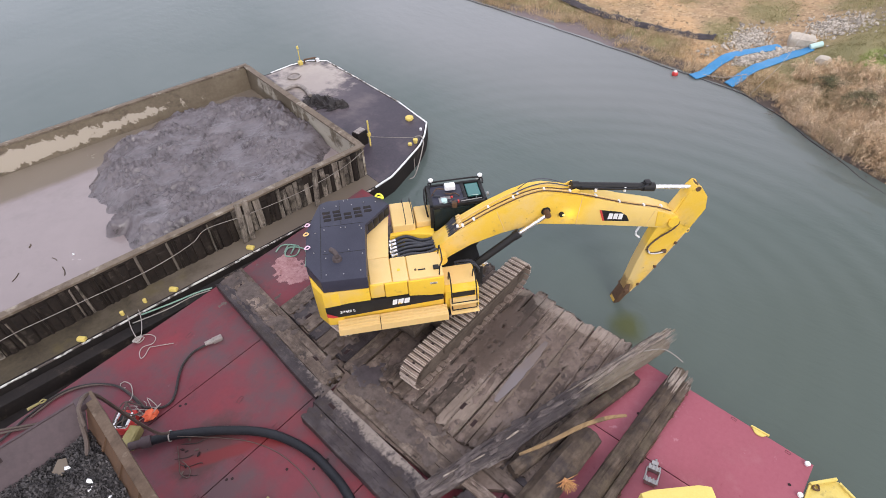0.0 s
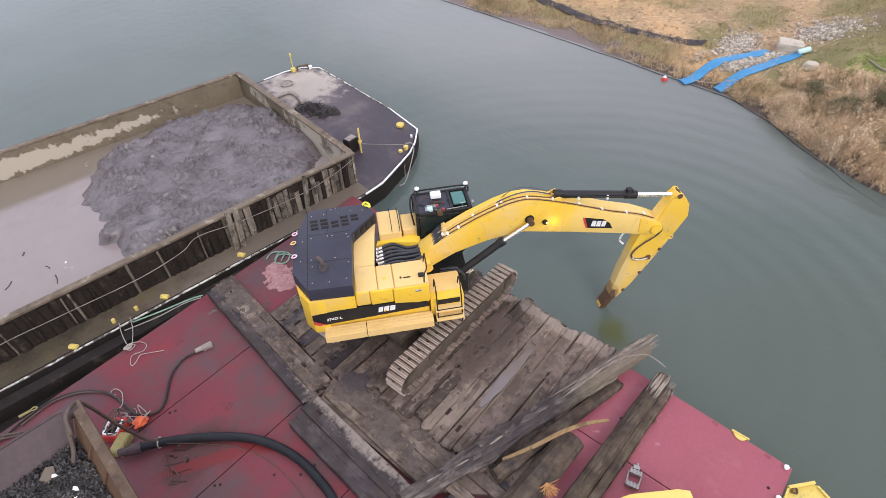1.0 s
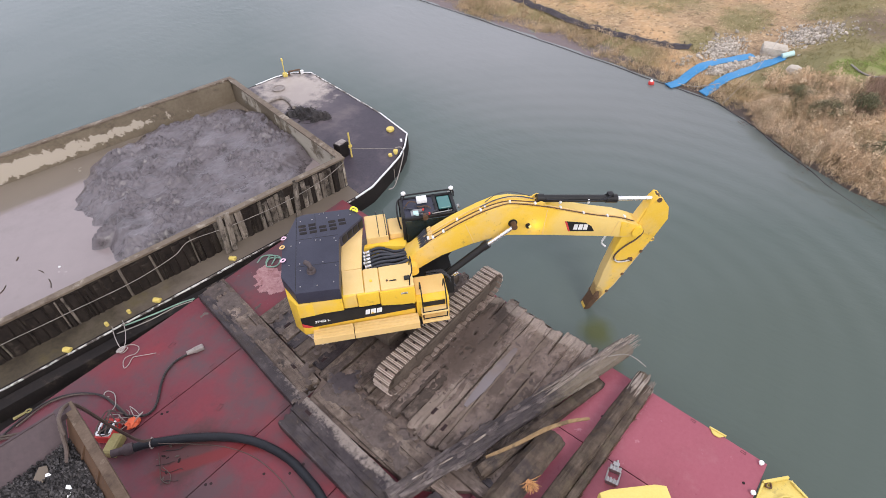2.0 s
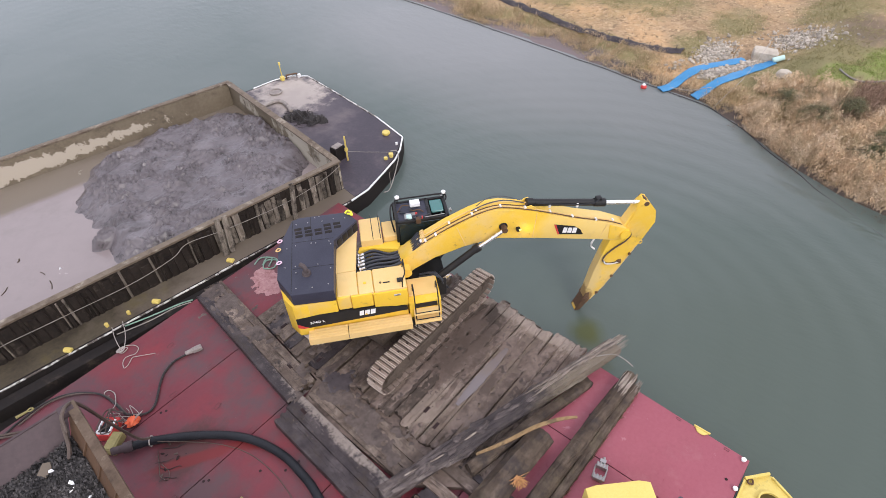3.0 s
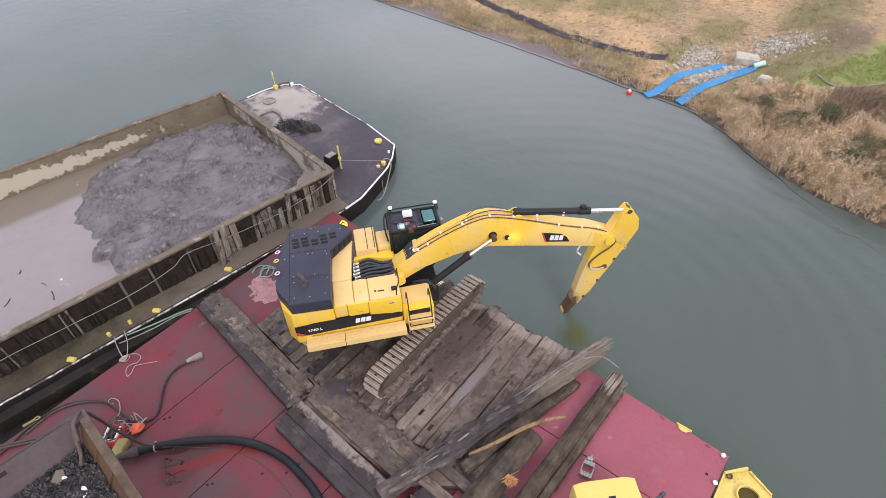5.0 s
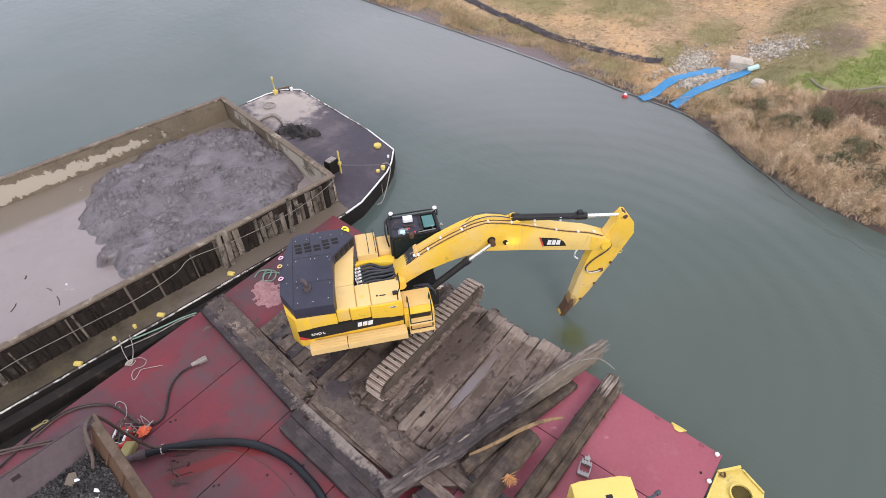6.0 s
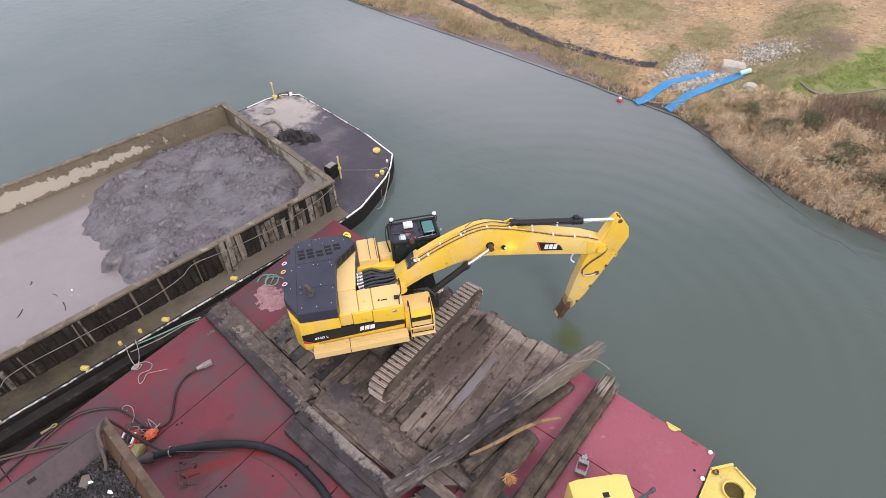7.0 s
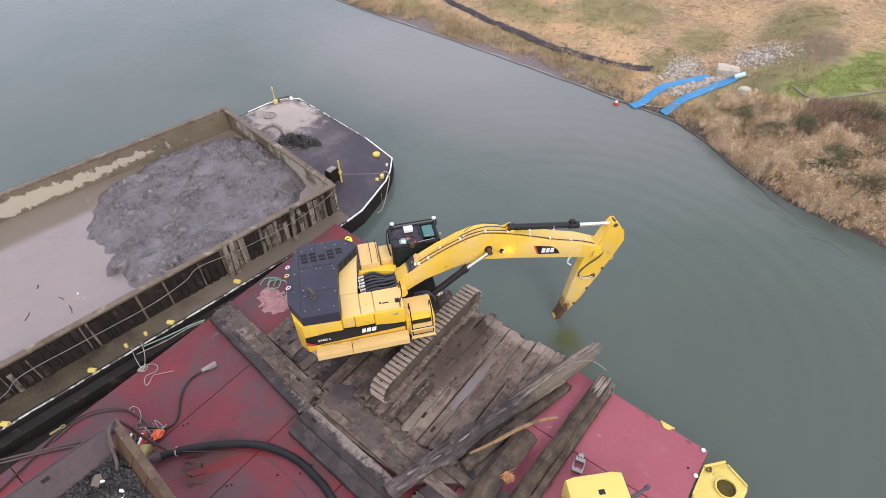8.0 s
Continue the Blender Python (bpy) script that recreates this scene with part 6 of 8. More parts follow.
def mud_z(u, v):
    """Height of the dredged mud over the slurry."""
    e = min(((u + 4.4) / 5.8) ** 2 + ((v - 6.1) / 5.2) ** 2, ((u + 6.9) / 3.1) ** 2 + ((v - 3.3) / 3.3) ** 2, 0.35 + ((u + 9.9) / 0.95) ** 2 + ((v - 3.75) / 0.5) ** 2)
    wob = 0.22 * noise.noise(Vector((u * 0.55, v * 0.55, 2))) + 0.10 * noise.noise(Vector((u * 1.6, v * 1.6, 4)))
    k = smoothstep(1.12, 0.55, e + wob)
    lump = 0.0
    if k > 0:
        s, t = u + 0.5 * noise.noise(Vector((u, v, 11))), v + 0.5 * noise.noise(Vector((u, v, 21)))
        slick = 0.12 + 0.88 * smoothstep(-0.22, 0.12, noise.noise(Vector((u * 0.62, v * 0.75, 31))) + 0.35 * smoothstep(0.75, 1.05, e))
        cliff = smoothstep(-0.05, 0.05, noise.noise(Vector((s * 1.5, t * 2.3, 3)))) * 0.6 + smoothstep(-0.04, 0.04, noise.noise(Vector((s * 2.9, t * 4.2, 13)))) * 0.4
        fine = noise.noise(Vector((s * 5.5, t * 7.5, 6)))
        lump = 0.20 * noise.noise(Vector((s * 0.6, t * 0.6, 1))) + 0.10 * noise.noise(Vector((s * 1.6, t * 2.0, 5)))
        lump += slick * (0.17 * cliff - 0.14 * abs(noise.noise(Vector((s * 2.6, t * 3.4, 6)))) + 0.09 * fine + 0.07 * smoothstep(0.1, 0.2, fine)) + 0.035 * noise.noise(Vector((s * 12, t * 15, 2)))
    return 0.10 + k * (0.52 + lump) + min(k * 4, 1) * 0.03


def build_scow():
    scow = thing("mud_scow", SCOW, "long steel mud scow with an open silty hopper", "barge")
    edge = [(-24, -1.4), (-0.2, -1.15), (0.9, -1.0), (2.2, -0.46), (3.5, 0.1), (4.3, 0.66), (5.2, 1.55), (5.48, 4.3), (5.48, 7.9), (5.44, 11.7), (4.58, 12.55), (3.47, 12.8), (2.0, 12.75), (-0.5, 12.75), (-24, 13.7)]
    part("hull", prism(B(), edge, -2.6, SDECK, bevel=0.04), M_HULL_BLACK, scow, "black hull side")
    inner = [(x + (0.03 if x < -1 else -0.10 if x > 3 else 0), y + (0.14 if y < 1 else -0.14 if y > 11 else 0)) for x, y in edge]
    fore = [(0.12, -0.95)] + inner[2:13] + [(0.12, 12.75)]
    part("foredeck", prism(B(), fore, SDECK, SDECK + 0.006), M_FOREDECK, scow, "dark worn foredeck plating")
    part("walkway", prism(B(), [(-24, -1.25), (0.10, -1.02), (0.10, -0.05), (-24, -0.05)], SDECK, SDECK + 0.007), M_SCOW_DECK, scow, "muddy brown side walkway")
    part("walkway", prism(B(), [(-24, 12.5), (0.10, 11.5), (0.10, 12.65), (-24, 13.6)], SDECK, SDECK + 0.007), M_SCOW_DECK, scow, "muddy brown side walkway")
    # white-painted edge strips
    for i in range(1, 13):
        a, b = Vector((*edge[i], 0)), Vector((*edge[i + 1], 0))
        if i >= 12:
            continue
        d = b - a
        m = Matrix.Translation((*a.xy, SDECK)) @ pose(0, 0, 0, 0, 0, math.degrees(math.atan2(d.y, d.x)))
        part("edge_strip", box(B(), 0, d.length, 0.0, 0.075, -0.03, 0.045, 0.012), M_WHITE_WORN if i in (7, 8) else M_WHITE, scow, "white-painted deck edge", m)
    # Added black boxes give the gap's shade and hull reflection a solid shape.
    part("rubbing_strake", box(B(), -24, -0.5, -1.80, -1.30, -1.1, -0.28, 0.06), M_HULL_BLACK, scow, "added black strip for the shaded gap between the barges", pose(0, 0.0, 0, 0, 0, 0.5))
    part("rubbing_strake", box(B(), -24, -13.5, -2.45, -1.5, -1.6, -0.82, 0.06), M_HULL_BLACK, scow, "added black strip for the shaded gap between the barges", pose(0, 0.0, 0, 0, 0, 0.5))
    rnd = random.Random(6)
    x = -24.0
    while x < -0.4:
        ln = min(rnd.uniform(1.2, 2.6), -0.3 - x)
        y = -1.4 + (x + 24) / 23.8 * 0.25
        part("edge_strip", box(B(), x, x + ln - 0.004, y, y + rnd.uniform(0.045, 0.07), SDECK - 0.03, SDECK + rnd.uniform(0.02, 0.035), 0.010), M_WHITE_WORN, scow, "flaking white deck edge")
        x += ln
    # hopper coaming
    FAR = pose(0, 11.27, 0, 0, 0, -2.58)
    near = part("coaming_wall", box(B(), -24, 0.0, -0.02, 0.12, SDECK, SRIM - 0.10), M_COAMING_OUT, scow, "black outer coaming wall")
    part("coaming_wall", box(B(), -24, 0.0, 0.08, 0.22, SDECK, SRIM - 0.10), M_COAMING, scow, "silt-stained inner coaming wall", FAR)
    part("coaming_wall", box(B(), -0.02, 0.12, 0.0, 11.4, SDECK, SRIM - 0.10), M_COAMING, scow, "silt-stained end coaming wall")
    part("coaming_rim", box(B(), -24, 0.16, -0.10, 0.20, SRIM - 0.10, SRIM, 0.015), M_RIM, scow, "rusty brown coaming rim")
    part("coaming_rim", box(B(), -24, 0.16, 0.0, 0.30, SRIM - 0.10, SRIM, 0.015), M_RIM, scow, "rusty brown coaming rim", FAR)
    part("coaming_rim", box(B(), -0.12, 0.20, 0.20, 11.27, SRIM - 0.10, SRIM - 0.002, 0.015), M_RIM, scow, "rusty brown coaming rim")
    part("inner_lining", box(B(), -24, -0.03, 0.0, 0.075, SDECK, SRIM - 0.11), M_COAMING_FAR, scow, "", FAR)
    # staves along the outer wall: dark ribs and boards, paler and closer towards the bow
    x = -23.6
    k = 0
    while x < -0.15:
        bow = x > -6.6
        w = rnd.uniform(0.16, 0.30) if bow else rnd.choice((rnd.uniform(0.05, 0.10), rnd.uniform(0.12, 0.26), rnd.uniform(0.2, 0.34)))
        h = (SRIM - 0.12) * (rnd.uniform(0.90, 1.0) if k % 4 else rnd.uniform(0.62, 0.86))
        d = rnd.uniform(0.04, 0.10)
        bm = B()
        n = 4
        prof = [(-w / 2, -d * 0.6), (-w * 0.2, -d), (w * 0.3, -d * 0.9), (w / 2, -d * 0.5), (w / 2, 0), (-w / 2, 0)]
        rings = []
        for i in range(n + 1):
            z = (h - SDECK - 0.02) * i / n
            wob = 0.02 * noise.noise(Vector((x * 3, z * 1.5, 2)))
            rings.append([bm.verts.new((a + wob, b + 0.3 * wob * (b < 0), z + (0.05 * noise.noise(Vector((x * 9, a * 30, 1))) if i == n else 0))) for a, b in prof])
        for i in range(n):
            for q in range(6):
                bm.faces.new((rings[i][q], rings[i][(q + 1) % 6], rings[i + 1][(q + 1) % 6], rings[i + 1][q]))
        bm.faces.new(rings[0])
        bm.faces.new(rings[-1])
        pale = rnd.random() < (0.80 if bow else 0.55 if w < 0.11 else 0.06)
        part("stave", bm, M_STAVE if pale else M_COAMING_OUT, scow, "", pose(x + w / 2, -0.02, SDECK + 0.01, 0, rnd.uniform(-1.5, 1.5), 0))
        x += w + (rnd.uniform(0.0, 0.05) if bow and k % 5 else rnd.uniform(0.02, 0.12))
        k += 1
    for x0, a in ((-6.38, 7), (-6.10, 9), (-2.9, 13)):
        part("stave", box(B(), -0.12, 0.12, -0.08, 0.0, 0, 1.75, 0.02), M_STAVE, scow, "loose leaning plank", pose(x0, -0.40, SDECK + 0.01, -13, a, 0))
    # hopper fill
    part("slurry", prism(B(), [(-24, 0.12), (-0.02, 0.12), (-0.02, 11.25), (-24, 12.33)], SDECK, 0.14), M_SLURRY, scow, "pale grey liquid slurry")
    us, vs = np.arange(-11.6, -0.05, 0.06), np.arange(0.16, 11.24, 0.06)
    verts = [(float(u), float(v), mud_z(float(u), float(v))) for v in vs for u in us]
    w = len(us)
    faces = [(j * w + i, j * w + i + 1, (j + 1) * w + i + 1, (j + 1) * w + i) for j in range(len(vs) - 1) for i in range(w - 1)]
    me = bpy.data.meshes.new("mud_heap")
    me.from_pydata(verts, [], faces)
    finish(me, M_MUD, 180)
    heap = new("mud_heap", me)
    heap.matrix_world = SCOW
    tagged(heap, "lumpy heap of wet grey dredged mud in the scow", "mud", kind="stuff")
    # bits afloat on the slurry
    for (u0, v0), (u1, v1), r in (((-12.59, 3.06), (-12.66, 2.48), 0.022), ((-12.75, 3.92), (-12.65, 3.62), 0.016), ((-14.3, 3.55), (-14.0, 3.90), 0.022), ((-13.3, 5.25), (-13.2, 5.45), 0.03)):
        um, vm = (u0 + u1) / 2 + 0.03, (v0 + v1) / 2 - 0.02
        bm = tube(B(), [(u0, v0, 0.145), (um, vm, 0.15), (u1, v1, 0.145)], r, 6, 4)
        tagged(part("floating_twig", bm, M_LOG, None, "", SCOW), "dark twig afloat on the slurry", "twig", "bits afloat on the slurry")
    bm = rod(B(), (0, 0, 0), (0, 0, 0.05), 0.05, 0.03, n=10)
    tagged(part("white_float", bm, M_WHITE, None, "", SCOW @ pose(-12.05, 3.53, 0.135)), "small round white float on the slurry", "float", "bits afloat on the slurry")
    # hull fittings
    for u, v, a in ((-13.15, -1.08, 20), (-9.75, -0.98, 20), (-6.44, -0.88, 15), (-16.4, -1.2, 20)):
        bm = B()
        box(bm, -0.15, 0.15, -0.10, 0.10, 0, 0.10, 0.02)
        box(bm, -0.15, 0.15, -0.06, 0.06, 0.09, 0.13, 0.02)
        part("deck_cleat", bm, M_YELLOW_FIT, scow, "yellow-painted deck cleat", pose(u, v, SDECK, 0, 0, a - 90 + 20))
    for u, v in ((-11.66, -0.88), (-10.8, -0.84)):
        part("deck_post", rod(B(), (0, 0, 0), (0, 0, 0.16), 0.07, n=12), M_YELLOW_FIT, scow, "short yellow mooring post", pose(u, v, SDECK))
    def bollard(u, v, r=0.22, h=0.35):
        bm = rod(B(), (0, 0, 0), (0, 0, h), r * 0.85, n=20)
        rod(bm, (0, 0, h), (0, 0, h + 0.09), r * 1.1, r, n=20)
        part("bollard", bm, M_YELLOW_FIT, scow, "round yellow bollard", pose(u, v, SDECK))
    bollard(4.70, 2.45, 0.21, 0.08)
    bollard(3.52, 0.50, 0.12, 0.12)
    bollard(3.16, 0.50, 0.10, 0.04)
    bm = rod(B(), (0, 0, 0), (0, 0, 0.14), 0.065, n=12)
    part("white_post", bm, M_WHITE, scow, "short white post", pose(4.45, 1.20, SDECK))
    bm = rod(B(), (0, 0, 0), (0, 0, 1.05), 0.03, n=10)
    rod(bm, (0, 0, 1.05), (0, 0, 1.20), 0.07, 0.06, n=12)
    box(bm, -0.12, 0.12, -0.12, 0.12, 0, 0.25, 0.02)
    part("signal_post", bm, M_YELLOW_FIT, scow, "pale yellow signal post", pose(3.95, 12.4, SDECK))
    bm = B()
    rod(bm, (-0.35, 0, 0.25), (0.35, 0, 0.25), 0.05, n=10)
    rod(bm, (-0.35, 0, 0), (-0.35, 0, 0.25), 0.05, n=10)
    rod(bm, (0.35, 0, 0), (0.35, 0, 0.25), 0.05, n=10)
    part("mooring_bar", bm, M_RUST, scow, "low rusty mooring bar", pose(4.55, 12.25, SDECK, 0, 0, -20))
    part("white_box", box(B(), -0.10, 0.10, -0.08, 0.08, 0, 0.22, 0.02), M_WHITE, scow, "small white box", pose(4.95, 12.0, SDECK))
    bm = tube(B(), [(0.36 * math.cos(a), 0.36 * math.sin(a), 0.05) for a in np.linspace(0, 2 * math.pi, 17)[:-1]], 0.05, 8, 2, closed=True)
    rod(bm, (0, 0, 0), (0, 0, 0.04), 0.33, n=24)
    part("manhole", bm, M_SILT, scow, "silted round manhole ring", pose(2.75, 11.2, SDECK + 0.02))
    # ladder post and equipment box at the coaming's end
    bm = rod(B(), (0, 0, 0), (0, 0, 1.45), 0.045, n=10)
    box(bm, -0.09, 0.09, -0.05, 0.05, 0.6, 0.75, 0.01)
    part("yellow_post", bm, M_YELLOW_FIT, scow, "upright yellow post", pose(1.68, 1.85, SDECK))
    bm = box(B(), -0.32, 0.32, -0.24, 0.24, 0, 0.78, 0.05)
    part("equipment_box", bm, M_HULL_BLACK, scow, "black metal equipment box", pose(1.42, 2.3, SDECK, 0, 0, 10))
    part("box_lid", box(B(), -0.26, 0.26, -0.18, 0.18, 0.78, 0.83, 0.02), M_SILT, scow, "pale silty lid", pose(1.42, 2.3, SDECK, 0, 0, 10))
    bm = tube(B(), [(0, 0, 0.12), (0.5, 0.1, 0.12), (0.95, 0.0, 0.12), (1.15, -0.35, 0.12), (1.1, -1.0, 0.12), (0.95, -1.7, 0.12)], 0.12, 10, 6)
    ob = part("bent_pipe", bm, M_SILT, None, "", SCOW @ pose(1.2, 10.0, SDECK))
    tagged(ob, "bent pale grey pipe on the foredeck", "pipe")
    bm = B()
    us, vs_ = np.arange(-0.7, 1.9, 0.055), np.arange(-1.7, 1.7, 0.055)
    grid = {}
    for i, u in enumerate(us):
        for j, v in enumerate(vs_):
            e = ((u - 0.6 + 0.45 * v) / 0.62) ** 2 + (v / 1.25) ** 2 + 0.9 * noise.noise(Vector((u * 1.6, v * 1.6, 3))) + 0.35 * noise.noise(Vector((u * 5, v * 5, 7)))
            k = smoothstep(1.1, 0.3, e)
            ridge = 1 - abs(noise.noise(Vector((u * 2.6, v * 2.2, 9)))) * 2.2
            fine = abs(noise.noise(Vector((u * 7, v * 6, 2))))
            grid[i, j] = (bm.verts.new((float(u), float(v), -0.02 + k * (0.10 + 0.24 * max(ridge, 0) + 0.16 * fine))), e)
    for i in range(len(us) - 1):
        for j in range(len(vs_) - 1):
            q = [grid[i, j], grid[i + 1, j], grid[i + 1, j + 1], grid[i, j + 1]]
            if min(w[1] for w in q) < 1.1:
                bm.faces.new([w[0] for w in q])
    bmesh.ops.delete(bm, geom=[w for w in bm.verts if not w.link_faces], context="VERTS")
    for _ in range(46):
        t = rnd.uniform(-1.1, 1.1)
        u, v = 0.6 - 0.5 * t + rnd.gauss(0, 0.25), 1.15 * t + rnd.gauss(0, 0.2)
        p = [(u + rnd.uniform(-0.5, 0.5), v + rnd.uniform(-0.4, 0.4), rnd.uniform(0.02, 0.16)) for _ in range(4)]
        tube(bm, p, rnd.uniform(0.010, 0.022), 5, 4)
    ob = part("netting", bm, M_HOSE_DARK, None, "", SCOW @ pose(1.75, 7.1, SDECK))
    tagged(ob, "crumpled heap of black netting on the foredeck", "netting")
    # ropes
    bm = tube(B(), [(-22, -0.5, 0.0), (-16.5, -0.35, 0.35), (-15.2, -0.3, 0.85), (-13.0, -0.28, 0.82), (-10.2, -0.28, 0.75), (-8.4, -0.25, 0.95), (-7.6, -0.2, 1.25), (-5.8, -0.2, 1.0), (-3.2, -0.2, 0.85), (-1.2, -0.22, 1.05), (0.05, -0.15, 1.35)], 0.015, 6, 8)
    part("safety_line", bm, M_ROPE_GREY, scow, "pale rope slung along the coaming")
    bm = B()
    tube(bm, [(1.68, 1.85, 0.45), (2.4, 1.4, 0.3), (3.50, 0.58, 0.16)], 0.014, 5, 6)
    tube(bm, [(3.60, 0.62, 0.16), (3.90, 0.52, 0.10), (3.72, 0.10, 0.06), (3.35, -0.27, 0.0), (2.5, -0.96, -0.25), (1.83, -1.45, -0.32), (1.2, -1.9, 0.1)], 0.028, 6, 8)
    part("mooring_rope", bm, M_ROPE_GREY, scow, "grey mooring rope from the bow")
    bm = rod(B(), (2.6, -0.50, -0.9), (2.6, -0.50, -0.15), 0.02, n=6)
    part("hanging_hook", bm, M_ROPE_GREY, scow)


build_scow()


# ---- mooring ropes and small things on the red deck ----
def build_deck_things():
    def rope(name, pts, r, mat, label, steps=8):
        ob = part(name, tube(B(), pts, r, 7, steps), mat)
        return tagged(ob, label, "rope" if "rope" in name else "hose")
    z = 0.03
    bm = B()
    tube(bm, [(2.55, 17.75, 0.05), (2.35, 17.1, 0.08), (2.25, 16.5, 0.06), (2.42, 16.48, 0.06), (2.64, 16.28, z), (2.68, 16.02, z), (2.48, 15.87, z), (2.18, 15.97, 0.05), (1.99, 15.87, z), (1.89, 15.60, z), (2.05, 15.61, z), (2.30, 15.78, z), (2.44, 15.71, z), (2.95, 15.30, z)], 0.014, 7, 6)
    tube(bm, [(2.95, 17.7, 0.05), (2.72, 17.0, 0.12), (2.38, 16.45, 0.10), (2.12, 16.42, 0.06), (2.20, 16.25, 0.05), (2.42, 16.30, 0.08), (2.30, 16.48, 0.10)], 0.014, 7, 6)
    for k in range(3):
        tube(bm, [(2.22 + 0.10 * math.cos(q) * (1 + 0.3 * k), 16.40 + 0.08 * math.sin(q), 0.06 + 0.025 * k) for q in np.linspace(0, 6.28, 9)[:-1]], 0.018, 6, 3, closed=True)
    tagged(part("mooring_rope", bm, M_ROPE), "pale knotted mooring rope on the deck edge", "rope")
    rope("green_rope", [(2.9, 17.4, 0.05), (3.8, 17.1, 0.02), (4.8, 16.75, 0.05), (5.3, 16.5, 0.06)], 0.03, M_ROPE_GREEN, "green mooring rope between the barges")
    rope("grey_rope", [(2.5, 17.3, 0.02), (3.6, 16.95, 0.0), (4.6, 16.72, 0.04), (5.2, 16.45, 0.05)], 0.022, M_ROPE_GREY, "grey mooring rope between the barges")
    bm = B()
    tube(bm, [(8.3, 15.9, z), (8.7, 16.1, z), (8.9, 15.7, z), (8.5, 15.4, z), (8.2, 15.7, 0.05), (8.6, 15.95, 0.06), (8.95, 15.4, z), (8.6, 14.9, z), (8.3, 14.6, z)], 0.03, 7, 6)
    tube(bm, [(8.1, 16.2, z), (8.5, 16.3, 0.05), (8.8, 15.9, 0.06), (8.4, 15.6, 0.06)], 0.03, 7, 6)
    tagged(part("coiled_rope", bm, M_ROPE_GREEN), "loose green rope coil on the red deck", "rope")
    hose = [(-8.5, 14.4, 0.06), (-5.0, 15.5, 0.06), (-2.21, 16.14, 0.06), (-1.55, 16.30, 0.06), (-0.68, 16.38, 0.06), (-0.11, 16.21, 0.06), (0.37, 15.83, 0.06), (0.74, 15.32, 0.06), (0.88, 14.91, 0.06), (0.94, 14.36, 0.07), (0.95, 13.69, 0.16)]
    rope("thin_hose", hose, 0.036, M_HOSE_DARK, "black rubber air hose across the deck")
    rope("thin_hose", [(x + 0.05, y - 0.10, q) for x, y, q in hose[3:]], 0.028, M_HOSE_BROWN, "thin brown hose beside the air hose")
    rope("drop_hose", [(0.95, 13.66, 0.16), (1.32, 13.29, 0.06), (1.60, 13.22, 0.05), (1.86, 13.37, 0.05), (2.12, 13.66, 0.05), (2.32, 13.90, 0.05), (2.70, 14.24, 0.05), (3.18, 14.40, 0.05), (3.70, 14.30, 0.06)], 0.042, M_HOSE_DARK, "black rubber hose ending in a coupling")
    bm = B()
    rod(bm, (3.62, 14.33, 0.10), (3.86, 14.25, 0.10), 0.075, 0.095, n=14)
    box(bm, -0.17, 0.17, -0.10, 0.10, 0.0, 0.16, 0.03, m=pose(4.02, 14.20, 0.004, 0, 0, -17))
    for k in range(3):
        rod(bm, (3.92 + 0.10 * k, 14.23 - 0.03 * k, 0.15), (3.92 + 0.10 * k, 14.23 - 0.03 * k, 0.19), 0.03, n=8)
    tagged(part("hose_coupling", bm, surface("dull_grey_casting", (0.22, 0.19, 0.18), (0.34, 0.30, 0.28), 0.7, 14, 2, 0.3)), "grey steel hose coupling on the deck", "coupling")
    rope("pipe_pair", [(-7.0, 20.0, 0.2), (-2.99, 16.97, 0.12), (-2.23, 16.40, 0.10), (-0.62, 15.13, 0.05)], 0.038, M_HOSE_BROWN, "thin grey pipe lying on the deck")
    rope("pipe_pair", [(-7.0, 19.8, 0.2), (-3.05, 16.86, 0.10), (-1.85, 15.98, 0.08), (-0.75, 15.06, 0.05)], 0.034, M_HOSE_BROWN, "thin grey pipe lying on the deck")
    big = thing("suction_hose", pose(0, 0, 0), "thick black suction hose curving over the deck", "hose")
    part("hose", tube(B(), [(0.49, 12.33, 0.26), (0.97, 12.06, 0.20), (1.72, 11.42, 0.15), (2.39, 10.67, 0.145), (2.92, 9.87, 0.145), (3.21, 9.08, 0.145), (3.35, 8.23, 0.145), (3.31, 7.37, 0.145), (3.20, 6.68, 0.145), (2.75, 5.2, 0.145), (1.9, 3.6, 0.145)], 0.135, 16, 8), M_RUBBER, big)
    bm = rod(B(), (0.30, 12.44, 0.30), (0.54, 12.31, 0.26), 0.175, n=18)
    rod(bm, (0.0, 12.6, 0.33), (0.32, 12.43, 0.30), 0.12, n=14)
    part("flange", bm, M_GREYPLATE, big, "grey pipe flange")
    bm = tube(B(), [(0.99 + 0.16 * math.cos(a) * 0.7, 12.05 + 0.16 * math.cos(a) * 0.7, 0.20 + 0.16 * math.sin(a)) for a in np.linspace(0, 2 * math.pi, 13)[:-1]], 0.022, 6, 2, closed=True)
    part("rope_tie", bm, M_ROPE, big, "pale rope tied round the hose")
    rope("feed_hose", [(-0.35, 10.2, 4.75), (-0.2, 10.55, 4.98), (0.15, 11.0, 4.6), (0.45, 11.5, 2.6), (0.75, 11.9, 0.9), (1.0, 11.95, 0.5)], 0.045, M_HOSE_BROWN, "dark hose led from the hopper down to the deck")
    # power pack
    pk = thing("tool_crate", pose(0.35, 13.55, 0, 0, 0, 38), "red and white tool crate beside the hoses", "crate")
    part("crate", box(B(), -0.34, 0.34, -0.26, 0.26, 0.004, 0.35, 0.03), M_RED, pk)
    bm = B()
    box(bm, -0.26, 0.22, 0.17, 0.23, 0.35, 0.42, 0.012)
